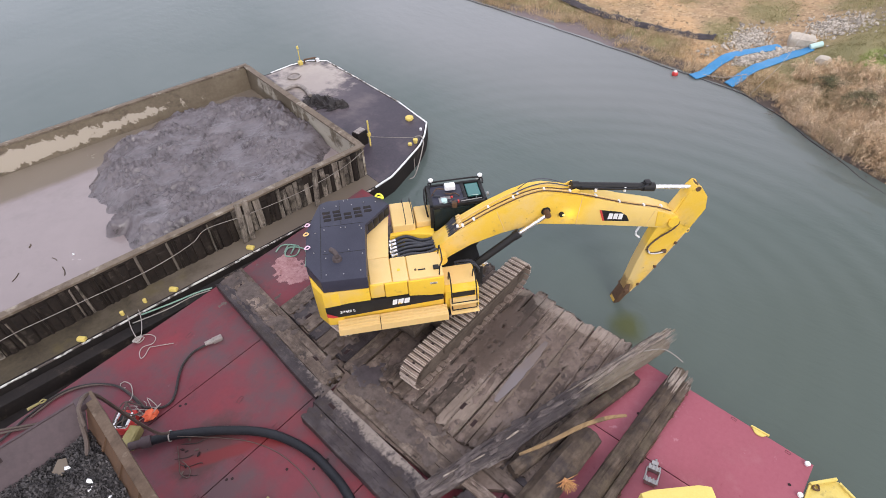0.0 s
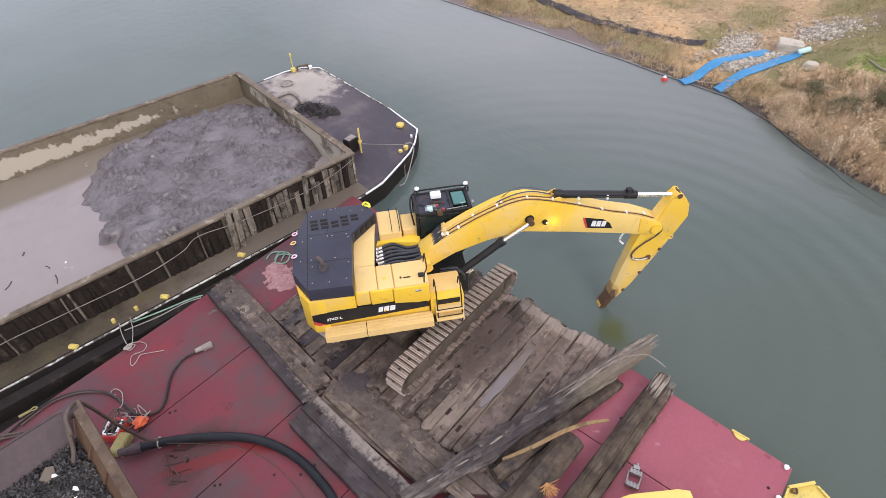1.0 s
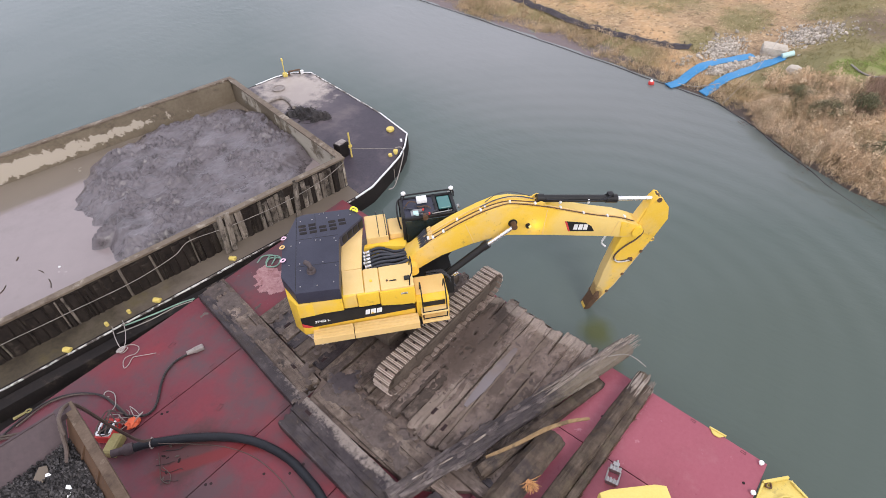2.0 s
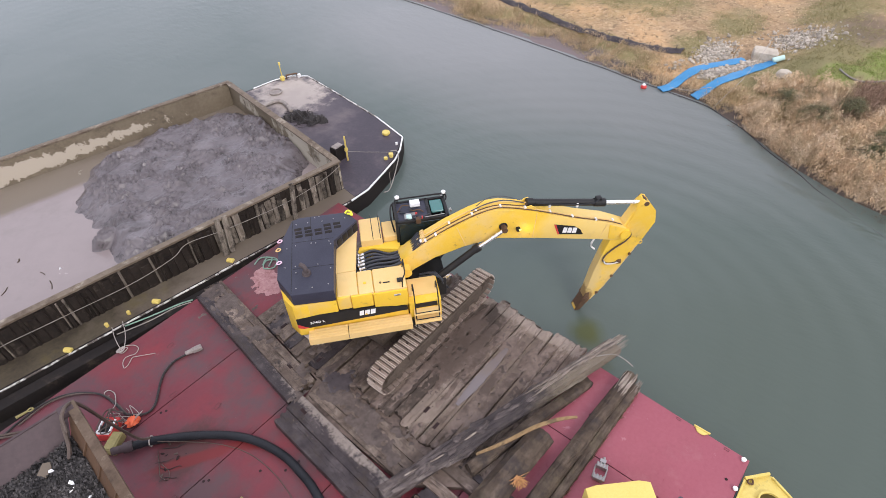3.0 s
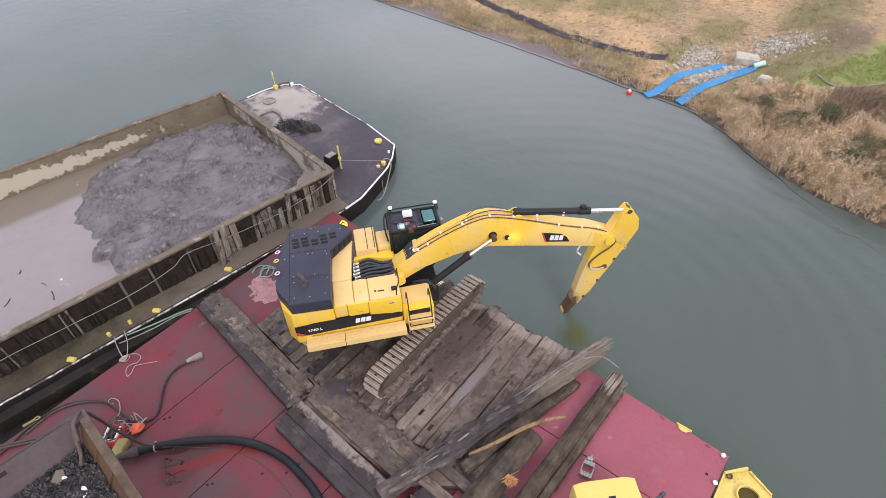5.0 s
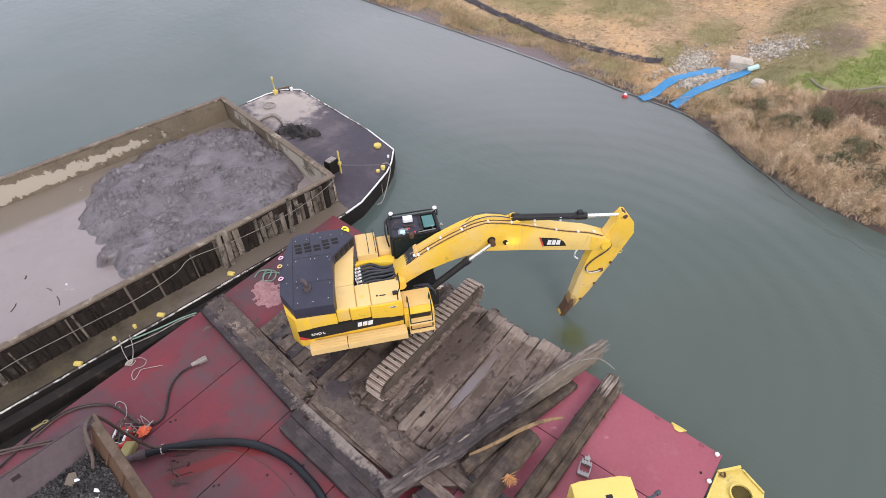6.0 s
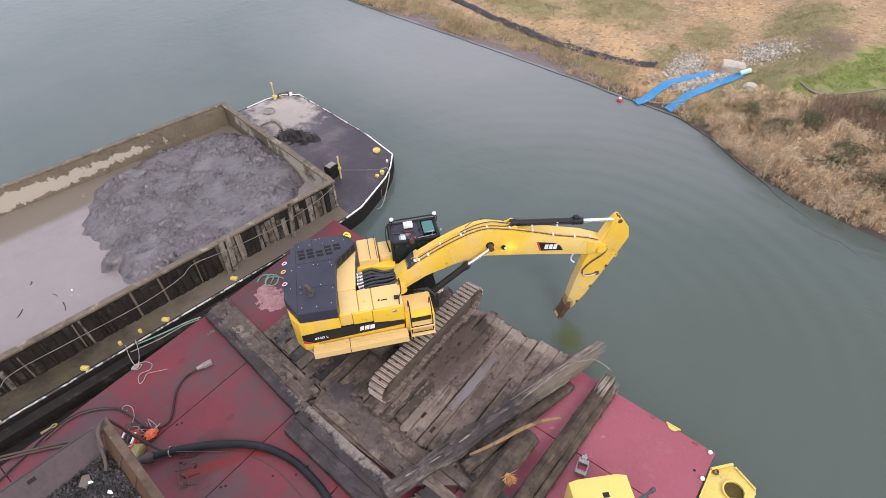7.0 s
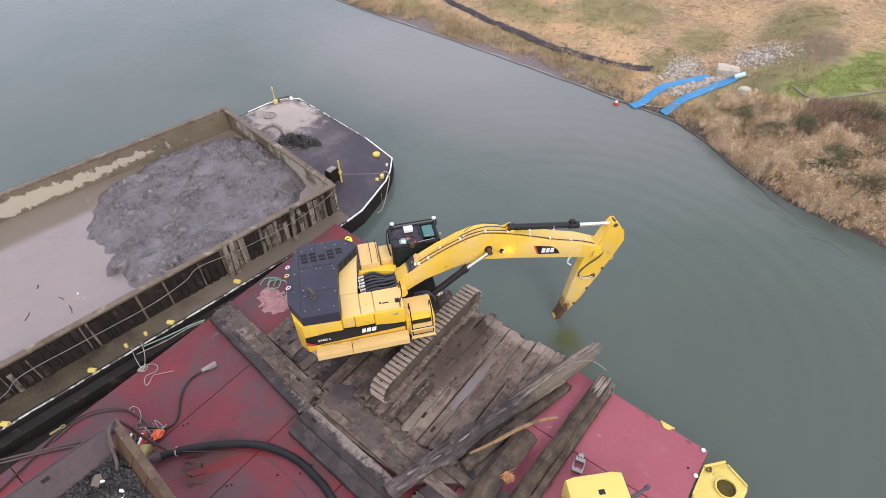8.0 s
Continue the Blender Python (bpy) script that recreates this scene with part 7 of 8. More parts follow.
    part("crate_rail", bm, M_WHITE, pk, "white rail")
    part("crate_rail", box(B(), -0.26, 0.22, -0.23, -0.17, 0.35, 0.42, 0.012), M_WHITE, pk, "white rail")
    part("crate_rail", box(B(), -0.30, -0.25, -0.2, 0.2, 0.35, 0.41, 0.012), M_WHITE, pk, "white rail")
    bm = B()
    rq = random.Random(5)
    for _ in range(7):
        tube(bm, [(rq.uniform(-0.3, 0.6), rq.uniform(-0.5, 0.3), rq.uniform(0.36, 0.5)) for _ in range(3)], 0.022, 6, 5)
    part("hose_bundle", bm, M_HOSE_BROWN, pk, "brown hose ends lying over the crate")
    part("crate_well", box(B(), -0.22, 0.18, -0.18, 0.15, 0.345, 0.357), M_BLACK, pk)
    bm = B()
    v = bmesh.ops.create_icosphere(bm, subdivisions=3, radius=0.165)["verts"]
    for w in v:
        k = 1 + 0.55 * noise.noise(w.co * 8) + 0.45 * noise.noise(w.co * 19)
        w.co = Vector((w.co.x * k * 1.3, w.co.y * k, max(w.co.z * k * 0.8, -0.12)))
    sack = part("orange_sack", bm, M_ORANGE, None, "", pose(1.0, 13.25, 0.125, 0, 0, 30))
    tagged(sack, "crumpled orange fabric sack on the deck", "sack")
    bm = B()
    box(bm, -0.34, 0.34, -0.19, 0.19, 0.004, 0.30, 0.03)
    box(bm, -0.29, 0.29, -0.15, 0.15, 0.30, 0.33, 0.02)
    tagged(part("battery_box", bm, M_OLIVE, None, "", pose(0.2, 12.95, 0, 0, 0, 35)), "olive-yellow steel battery box", "box")
    bm = B()
    rnd = random.Random(8)
    for _ in range(6):
        x, y = 0.9 + rnd.uniform(-0.25, 0.25), 13.6 + rnd.uniform(-0.25, 0.3)
        tube(bm, [(x + rnd.uniform(-0.3, 0.3), y + rnd.uniform(-0.3, 0.3), rnd.uniform(0.03, 0.3)) for _ in range(4)], 0.013, 6, 5)
    tagged(part("rope_tangle", bm, M_ROPE), "tangle of pale rope by the crate", "rope")
    bm = tube(B(), [(0.97, 14.90, z), (0.88, 15.02, z), (0.94, 15.16, z), (1.08, 15.12, z), (1.13, 14.80, 0.05), (0.93, 14.34, 0.1), (0.66, 14.05, 0.3)], 0.016, 6, 6)
    tagged(part("rope_end", bm, M_ROPE), "pale rope end curled on the deck", "rope")
    rq = random.Random(91)
    for k in range(5):
        x, y = rq.uniform(0.3, 1.5), rq.uniform(10.6, 11.8)
        bm = tube(B(), [(x + 0.16 * q + rq.uniform(-0.08, 0.08), y - 0.12 * q + rq.uniform(-0.1, 0.1), rq.uniform(0.012, 0.035)) for q in range(4)], rq.uniform(0.007, 0.014), 5, 6)
        tagged(part("loose_cable", bm, M_HOSE_DARK), "loose dark cable lying on the wet deck", "cable", "loose cables by the hopper")
    bm = tube(B(), [(0.95, 11.7, 0.04), (0.75, 11.3, 0.02), (0.55, 10.9, 0.02), (0.62, 10.6, 0.02), (0.80, 10.8, 0.02), (0.78, 11.2, 0.03)], 0.012, 6, 6)
    tagged(part("wire_loop", bm, M_HOSE_BROWN), "brown wire loop on the wet deck", "wire")
    for k in range(9):
        x, y, q = rq.gauss(0.95, 0.45), rq.gauss(11.2, 0.4), rq.uniform(0.02, 0.07)
        bm = B()
        v = bmesh.ops.create_icosphere(bm, subdivisions=1, radius=q)["verts"]
        for w in v:
            w.co = Vector((w.co.x * 1.5, w.co.y * (0.7 + 0.5 * noise.noise(w.co * 30)), w.co.z * 0.32))
        ob = part("mud_clod", bm, (M_GAP, M_HOSE_BROWN)[k % 2], None, "", pose(x, y, q * 0.25 + 0.003, 0, 0, rq.uniform(0, 180)))
        tagged(ob, "small dark clod lying on the red deck", "clod", "clods on the deck")
    rope("thin_cable", [(1.1, 11.8, 0.3), (1.8, 11.1, 0.05), (2.4, 10.2, 0.015), (2.75, 9.2, 0.015), (2.8, 8.0, 0.015), (2.6, 6.8, 0.015)], 0.014, M_HOSE_BROWN, "thin grey cable on the deck")
    bm = B()
    rod(bm, (-1.43, 16.50, 0.12), (-1.10, 16.45, 0.12), 0.05, 0.04, n=8)
    tube(bm, [(-1.10, 16.45, 0.12), (-0.98, 16.48, 0.14), (-0.90, 16.40, 0.12), (-1.0, 16.36, 0.13), (-1.08, 16.42, 0.14)], 0.025, 6, 4)
    tagged(part("yellow_fender_rope", bm, M_OLIVE), "short yellow fender rope at the deck edge", "rope")
    bm = B()
    box(bm, 1.15, 1.6, 8.35, 8.42, 0.004, 0.12, 0.01)
    tube(bm, [(1.1, 8.7, 0.1), (1.25, 8.5, 0.22), (1.5, 8.3, 0.15)], 0.04, 6, 4)
    box(bm, 1.55, 1.75, 8.1, 8.3, 0.004, 0.2, 0.02)
    tagged(part("deck_fitting", bm, M_OLIVE), "small yellow and grey fitting on the deck", "fitting")
    # chain grab
    gr = thing("water_pump", pose(9.0, 0.42, 0, 0, 0, 102) @ Matrix.Diagonal((0.72, 0.72, 0.72, 1)), "small grey metal water pump on the deck", "pump")
    bm = B()
    for y in (-0.28, 0.28):
        bm = B()
        box(bm, -0.22, 0.22, y - 0.09, y + 0.09, 0.004, 0.26, 0.03)
        for k in range(4):
            rod(bm, (-0.2 + k * 0.13, y - 0.11, 0.26), (-0.2 + k * 0.13, y + 0.11, 0.26), 0.04, n=8)
        part("pump_block", bm, M_STEEL, gr, "grey ribbed casing")
    bm = B()
    for x in (-0.24, 0.24):
        rod(bm, (x, -0.3, 0.12), (x, 0.3, 0.12), 0.035, n=8)
    box(bm, -0.12, 0.14, -0.45, -0.62, 0.004, 0.2, 0.02)
    rod(bm, (-0.05, -0.4, 0.1), (0.0, -0.75, 0.1), 0.05, n=8)
    part("pump_bar", bm, M_STEEL, gr)
    # yellow engine cover
    cov = thing("engine_cover", pose(7.78, 0.42, 0, 0, 0, -45), "bright yellow rounded engine cover on the deck", "engine cover")
    bm = prism(B(), [(0, 0), (0.3, 0.06), (1.55, 0.06), (1.86, -0.02), (1.86, -2.6), (0, -2.6)], 0.004, 1.2, bevel=0.07)
    part("cover", bm, surface("bright_yellow_paint", (0.68, 0.53, 0.14), (0.76, 0.60, 0.19), 0.4, 20, 1, 0.03), cov)
    part("vent", box(B(), 0.92, 1.12, -0.62, -0.46, 1.195, 1.206), M_BLACK, cov, "small dark square vent")
    bm = rod(B(), (1.86, -0.75, 0.75), (2.35, -0.55, 0.72), 0.07, n=10)
    rod(bm, (2.35, -0.55, 0.72), (2.75, -0.38, 0.70), 0.045, n=10)
    rod(bm, (2.6, -0.44, 0.70), (2.72, -0.39, 0.70), 0.075, n=10)
    part("ram", bm, M_HOSE_GREY, cov, "grey hydraulic ram")
    # spud bracket on the barge's side
    br = thing("spud_bracket", pose(11.2, -3.93, -0.03), "pale yellow steel spud bracket on the barge side", "bracket")
    plate = [(0.33, 0.90), (0.45, 0.88), (0.90, 0.42), (0.95, 0.30), (0.55, -0.48), (0.40, -0.52), (-0.60, -0.42), (-0.85, 0.88)]
    part("base_plate", prism(B(), plate, -0.10, 0.0, bevel=0.02), M_YELLOW_FIT, br)
    bm = B()
    rows = []
    for r, zz in ((0.36, 0.0), (0.36, 0.10), (0.31, 0.10), (0.31, 0.004)):
        rows.append([bm.verts.new((0.05 + r * math.cos(a), 0.08 + r * math.sin(a), zz)) for a in np.linspace(0, 2 * math.pi, 29)[:-1]])
    for i in range(3):
        for j in range(28):
            bm.faces.new((rows[i][j], rows[i][(j + 1) % 28], rows[i + 1][(j + 1) % 28], rows[i + 1][j]))
    part("spud_ring", bm, M_YELLOW_FIT, br, "low round yellow spud ring")
    part("spud_hole", rod(B(), (0.05, 0.08, 0.003), (0.05, 0.08, 0.008), 0.312, n=28), surface("dark_olive_hole", (0.06, 0.045, 0.012), (0.10, 0.075, 0.02), 0.8, 8, 1, 0.1), br, "dark opening in the ring")
    for pts, zz in (([(0.30, 0.88), (0.90, 0.36), (0.95, 0.42), (0.36, 0.94)], 0.14), ([(-0.8, 0.85), (0.3, 0.87), (0.3, 0.93), (-0.8, 0.91)], 0.10), ([(0.50, -0.46), (0.56, -0.46), (0.92, 0.28), (0.86, 0.30)], 0.08)):
        part("gusset", prism(B(), pts, 0.0, zz, bevel=0.012), M_YELLOW_FIT, br)
    part("shackle", tube(B(), [(0.28, 0.80, 0.06), (0.40, 0.82, 0.09), (0.44, 0.72, 0.06), (0.32, 0.68, 0.05)], 0.03, 6, 4, closed=True), M_RUST, br, "rusty shackle")


build_deck_things()


# ---- raised hopper with rubble ----
HOPPER = pose(-0.03, 10.55, 0, 0, 0, -5)


def build_hopper():
    hp = thing("rubble_hopper", HOPPER, "raised rusty steel hopper filled with dark rubble", "hopper")
    W, D = 4.6, 4.0
    bm = B()
    # outer box down to the deck
    for x0, x1, y0, y1, zt in ((-0.44, -0.37, -D, -0.12, 4.09), (-W, -0.37, -0.19, -0.12, 4.2), (-W, -W + 0.07, -D, -0.12, 4.2), (-W, -0.37, -D, -D + 0.07, 4.2)):
        box(bm, x0, x1, y0, y1, 0.004, zt)
    part("support_wall", bm, M_GREYPLATE, hp, "grey steel support walls")
    bm = B()
    # sloped wall with the rim
    v = [(0.0, 0.34, 4.80), (0.0, -D, 4.80), (-0.42, -D, 4.10), (-0.42, -0.28, 4.10)]
    o = [(0.04, 0.34, 4.77), (0.04, -D, 4.77), (-0.38, -D, 4.07), (-0.38, -0.2, 4.07)]
    a, b = [bm.verts.new(p) for p in v], [bm.verts.new(p) for p in o]
    bm.faces.new(a)
    bm.faces.new(b)
    for i in range(4):
        bm.faces.new((a[i], a[(i + 1) % 4], b[(i + 1) % 4], b[i]))
    part("sloped_wall", bm, M_RUST, hp, "sloped rusty side wall")
    bm = box(B(), -0.05, 0.17, -D, 0.40, 4.66, 4.82, 0.02)
    part("rim", bm, M_HOPPER_RIM, hp, "thick rusty brown steel rim")
    part("rim_corner", box(B(), -0.24, 0.10, 0.12, 0.42, 4.64, 4.83, 0.03), M_GREYPLATE, hp, "grey plate over the rim corner")
    for k in range(4):
        y = -0.95 - k * 0.85
        bm = B()
        prism(bm, [(-0.0, 4.76), (-0.06, 4.78), (-0.42, 4.20), (-0.38, 4.16)], y - 0.03, y + 0.03, "y")
        part("stiffener", bm, M_RUST, hp)
    bm = B()
    far = [(-0.02, 0.36, 4.80), (-W, 0.36, 4.80), (-W, -0.30, 4.16), (-0.40, -0.24, 4.16)]
    a = [bm.verts.new(p) for p in far]
    b = [bm.verts.new((p[0], p[1] + 0.03, p[2] - 0.03)) for p in far]
    bm.faces.new(a)
    bm.faces.new(b)
    for i in range(4):
        bm.faces.new((a[i], a[(i + 1) % 4], b[(i + 1) % 4], b[i]))
    part("sloped_wall", bm, M_GREYPLATE, hp, "sloped grey-pink end wall")
    part("rim", box(B(), -W, 0.06, 0.34, 0.40, 4.75, 4.82, 0.012), M_GREYPLATE, hp, "thin grey rim")
    part("lifting_hole", box(B(), -0.10, 0.10, -0.055, 0.055, -0.012, 0.003), M_GAP, hp, "dark square hole", pose(-1.92, 0.20, 4.647, 44, 0, 0))
    bm = tube(B(), [(-0.28, -0.02, 4.72), (-0.33, -0.15, 4.60), (-0.42, -0.5, 4.46), (-0.55, -0.82, 4.40)], 0.05, 8, 6)
    part("drop_pipe", bm, M_HOSE_BROWN, hp, "brown pipe hanging into the hopper")
    # rubble
    rnd = random.Random(31)
    me_v, me_f = [], []
    def top(x, y):
        n1 = noise.noise(Vector((x * 1.4, y * 1.4, 3)))
        edge = min(1.0, max(0.0, (-0.15 - y) / 0.5)) * 0.08
        return 4.24 + edge + 0.07 * n1 + 0.10 * smoothstep(-1.2, -0.5, x)
    xs, ys = np.arange(-W + 0.05, -0.22, 0.12), np.arange(-D + 0.05, -0.16, 0.12)
    w = len(xs)
    for y in ys:
        for x in xs:
            me_v.append((float(x), float(y), top(x, y) - 0.06))
    for j in range(len(ys) - 1):
        for i in range(w - 1):
            me_f.append((j * w + i, j * w + i + 1, (j + 1) * w + i + 1, (j + 1) * w + i))
    for _ in range(15000):
        x, y = rnd.uniform(-W + 0.1, -0.27), rnd.uniform(-D + 0.1, -0.20 + 0.06 * math.sin(_ * 0.7))
        s = rnd.uniform(0.016, 0.042) if _ % 12 else rnd.uniform(0.045, 0.085)
        zc = top(x, y) + rnd.uniform(-0.015, 0.02)
        b0 = len(me_v)
        q = Euler((rnd.uniform(0, 6.3), rnd.uniform(0, 6.3), rnd.uniform(0, 6.3))).to_matrix()
        for p in ((1, 0, 0), (-1, 0, 0), (0, 0.7, 0), (0, -0.7, 0), (0, 0, 0.5), (0, 0, -0.5)):
            c = q @ Vector(p) * s
            me_v.append((x + c.x, y + c.y, zc + c.z))
        me_f += [(b0 + i, b0 + j, b0 + k) for i, j, k in ((0, 2, 4), (2, 1, 4), (1, 3, 4), (3, 0, 4), (2, 0, 5), (1, 2, 5), (3, 1, 5), (0, 3, 5))]
    me = bpy.data.meshes.new("rubble")
    me.from_pydata(me_v, [], me_f)
    finish(me, M_CHIP, 20)
    rub = new("rubble", me)
    rub.matrix_world = HOPPER
    tagged(rub, "dark grey rubble and chips heaped in the hopper", "rubble", kind="stuff")
    for x, y in ((-0.95, -0.78), (-0.72, -1.45), (-0.78, -1.6), (-0.9, -1.85), (-0.55, -2.1), (-1.4, -2.2)):
        k = rnd.uniform(0.7, 1.7)
        bm = prism(B(), [(-0.05 * k, -0.025), (0.01 * k, -0.03 * k), (0.055 * k, -0.01), (0.03 * k, 0.03 * k), (-0.02 * k, 0.02)], -0.008, 0.012, bevel=0.004)
        scrap = part("plastic_scrap", bm, M_WHITE, None, "", HOPPER @ Matrix.Translation((x, y, top(x, y) + 0.025)) @ pose(0, 0, 0, rnd.uniform(-20, 20), rnd.uniform(-20, 20), rnd.uniform(0, 180)))
        tagged(scrap, "white plastic scrap lying on the rubble", "scrap", "plastic scraps on the rubble")
    bm = prism(B(), [(-0.20, -0.10), (0.02, -0.15), (0.17, -0.06), (0.13, 0.10), (-0.14, 0.12)], -0.015, 0.015, bevel=0.008)
    tagged(part("flat_board", bm, M_SCOW_DECK, None, "", pose(-1.12, 10.02, 4.38, 8, -12, 40)), "flat brownish board piece on the rubble", "board")


build_hopper()


# ---- river bank ----
def blades(name, spots, h0, h1, width, lean, mat, label, category, seed, droop=0.35):
    """Grass or reed blades at the spots (x, y, size); each is a bent strip."""
    rng = np.random.default_rng(seed)
    p = np.array(spots)
    n = len(p)
    z = np.array([ground_z(x, y) for x, y, _ in spots])
    a = rng.uniform(0, 2 * np.pi, n)
    h = rng.uniform(h0, h1, n) * p[:, 2]
    ln = np.minimum(np.abs(rng.normal(0, lean, n)), 1.6 * max(lean, 0.6)) * h
    w = width * rng.uniform(0.6, 1.4, n)
    dx, dy = np.cos(a), np.sin(a)
    b = rng.uniform(0, 2 * np.pi, n)
    sx, sy = np.cos(b) * w, np.sin(b) * w
    v = np.zeros((n, 5, 3))
    for k, (sgn, t, q) in enumerate(((-1, 0, 0), (1, 0, 0), (-0.8, 0.6, 0.35), (0.8, 0.6, 0.35), (0, 1, 1))):
        v[:, k, 0] = p[:, 0] + sgn * sx + dx * ln * q
        v[:, k, 1] = p[:, 1] + sgn * sy + dy * ln * q
        v[:, k, 2] = z + h * t - droop * ln * q * q - 0.02 * (t == 0)
    verts = v.reshape(-1, 3)
    i = np.arange(n) * 5
    quads = np.stack([i, i + 1, i + 3, i + 2], 1)
    tris = np.stack([i + 2, i + 3, i + 4], 1)
    me = bpy.data.meshes.new(name)
    me.from_pydata(verts.tolist(), [], quads.tolist() + tris.tolist())
    me.materials.append(mat)
    return tagged(new(name, me), label, category, kind="stuff")


def field(x, y, scale, seed):
    return noise.noise(Vector((x * scale, y * scale, seed)))


def scatter(n, x0, x1, y0, y1, keep, seed):
    rnd = random.Random(seed)
    out = []
    tries = 0
    while len(out) < n and tries < n * 40:
        tries += 1
        x, y = rnd.uniform(x0, x1), rnd.uniform(y0, y1)
        d = x - shore_x(y)
        if d < 0.1:
            continue
        k = keep(x, y, d)
        if k > 0 and rnd.random() < k:
            out.append((x, y, 0.7 + 0.5 * rnd.random() + 0.25 * field(x, y, 0.5, 3)))
    return out


STRIP_LINES = [[(34.5, 9.5), (35.3, 9.05), (36.3, 8.65), (37.6, 8.0), (38.8, 7.2), (39.9, 6.35)],
               [(34.75, 7.4), (35.7, 6.95), (36.7, 6.35), (38.0, 5.9), (39.2, 5.4), (40.4, 4.7)]]


def on_stones(x, y):
    """Where no grass grows: on the stones, under the blue strips and round the boulder."""
    if (36.0 < x < 46.0 and abs(y - (8.2 - (x - 36.5) * 0.60)) < 1.3) or math.hypot(x - 39.8, y - 8.2) < 1.2 or math.hypot(x - 37.9, y - 3.5) < 0.8:
        return True
    return any(abs(y - float(np.interp(x, [p[0] for p in line], [p[1] for p in line]))) < 0.42 and 34.0 < x < 40.6 for line in STRIP_LINES)


def build_bank():
    def in_canes(x, y):
        u, v = x - 36.2, y + 2.3
        return smoothstep(1.25, 0.7, math.hypot((0.62 * u - 0.78 * v) / 3.1, (0.78 * u + 0.62 * v) / 1.5) + 0.5 * field(x, y, 0.6, 33))
    def reed_keep(x, y, d):
        if on_stones(x, y):
            return 0
        right = smoothstep(4.8, 2.6, y - 0.1 * (x - 33))
        near = smoothstep(5.8 + 1.6 * field(x, y, 0.6, 41), 3.4, d)
        return right * near * (1 - 0.75 * in_canes(x, y)) * smoothstep(0.05, 0.25, d) * (0.12 + 0.88 * smoothstep(-0.2, 0.2, field(x, y, 0.75, 7)))
    def left_keep(x, y, d):
        if on_stones(x, y) or y < 4.5:
            return 0
        e = mud_flat(y) + 0.35 * field(x, y, 1.3, 19)
        return smoothstep(3.4, 1.6, d) * smoothstep(e - 0.1, e + 0.15, d) * (0.15 + 0.85 * smoothstep(-0.15, 0.2, field(x, y, 0.7, 9)))
    def straw_keep(x, y, d):
        if on_stones(x, y) or d < 0.8:
            return 0
        return smoothstep(-0.25, 0.15, field(x, y, 0.16, 11)) * (0.5 if y < 3 else 1.0)
    def green_keep(x, y, d):
        if on_stones(x, y) or d < 1.5:
            return 0
        return max(smoothstep(1.2, 0.5, ((x - cx) / rx) ** 2 + ((y - cy) / ry) ** 2 + 1.5 * field(x, y, 0.9, 2)) for cx, cy, rx, ry in GREEN_PATCHES)
    def olive_keep(x, y, d):
        if on_stones(x, y) or (y > 4.5 and d < mud_flat(y)):
            return 0
        return max(smoothstep(1.3, 0.5, ((x - cx) / rx) ** 2 + ((y - cy) / ry) ** 2 + 1.8 * field(x, y, 0.6, 2)) for cx, cy, rx, ry in OLIVE_PATCHES)
    def tufts(n, per, radius, seed, keep, box_):
        """Spots in dense tufts of uneven size, with a heading for each tuft."""
        rnd2 = random.Random(seed)
        out = []
        for x, y, k in scatter(n, *box_, keep, seed):
            k *= rnd2.uniform(0.45, 1.35)
            r = radius * rnd2.uniform(0.5, 1.4)
            for _ in range(int(per * rnd2.uniform(0.6, 1.4))):
                out.append((x + rnd2.gauss(0, r), y + rnd2.gauss(0, r), k))
        return [q for q in out if q[0] > shore_x(q[1]) + 0.02]
    def leaflets(name, spots, per, lo, hi, size, mat, label, seed):
        """Small dry leaves and seed heads in a fluffy head over each spot."""
        rng = np.random.default_rng(seed)
        p = np.repeat(np.array([(x, y, ground_z(x, y), k) for x, y, k in spots]), per, axis=0)
        n = len(p)
        c = p[:, :3] + np.stack([rng.normal(0, 0.10, n), rng.normal(0, 0.10, n), rng.uniform(lo, hi, n) * p[:, 3]], 1)
        a, b = rng.normal(0, 1, (n, 3)), rng.normal(0, 1, (n, 3))
        a /= np.linalg.norm(a, axis=1)[:, None]
        b -= a * np.sum(a * b, axis=1)[:, None]
        b /= np.linalg.norm(b, axis=1)[:, None]
        sz = size * rng.uniform(0.5, 1.5, n)[:, None]
        v = np.stack([c - a * sz, c - b * sz * 0.30, c + a * sz, c + b * sz * 0.30], 1).reshape(-1, 3)
        q = np.arange(n)[:, None] * 4 + np.arange(4)[None, :]
        me = bpy.data.meshes.new(name)
        me.from_pydata(v.tolist(), [], q.tolist())
        me.materials.append(mat)
        return tagged(new(name, me), label, "reeds", kind="stuff")
    blades("reed_bed", tufts(1250, 40, 0.17, 1, reed_keep, (28, 41, -14, 6)), 0.22, 0.58, 0.011, 0.8, M_REED, "dense bed of dead brown reeds along the bank", "reeds", 1, 0.45)
    blades("reed_fringe", tufts(700, 34, 0.22, 2, left_keep, (34, 42, 4, 48)), 0.10, 0.40, 0.013, 1.1, M_STRAW, "fringe of dry straw reeds at the waterline", "reeds", 2)
    blades("straw_grass", scatter(42000, 35, 64, -14, 46, straw_keep, 3), 0.02, 0.06, 0.022, 4.5, M_STRAW, "flattened yellow straw grass on the bank", "grass", 3)
    blades("green_grass", scatter(9000, 35, 54, -9, 6, green_keep, 4), 0.025, 0.09, 0.018, 2.0, M_GREEN, "patches of bright green grass on the bank", "grass", 4)
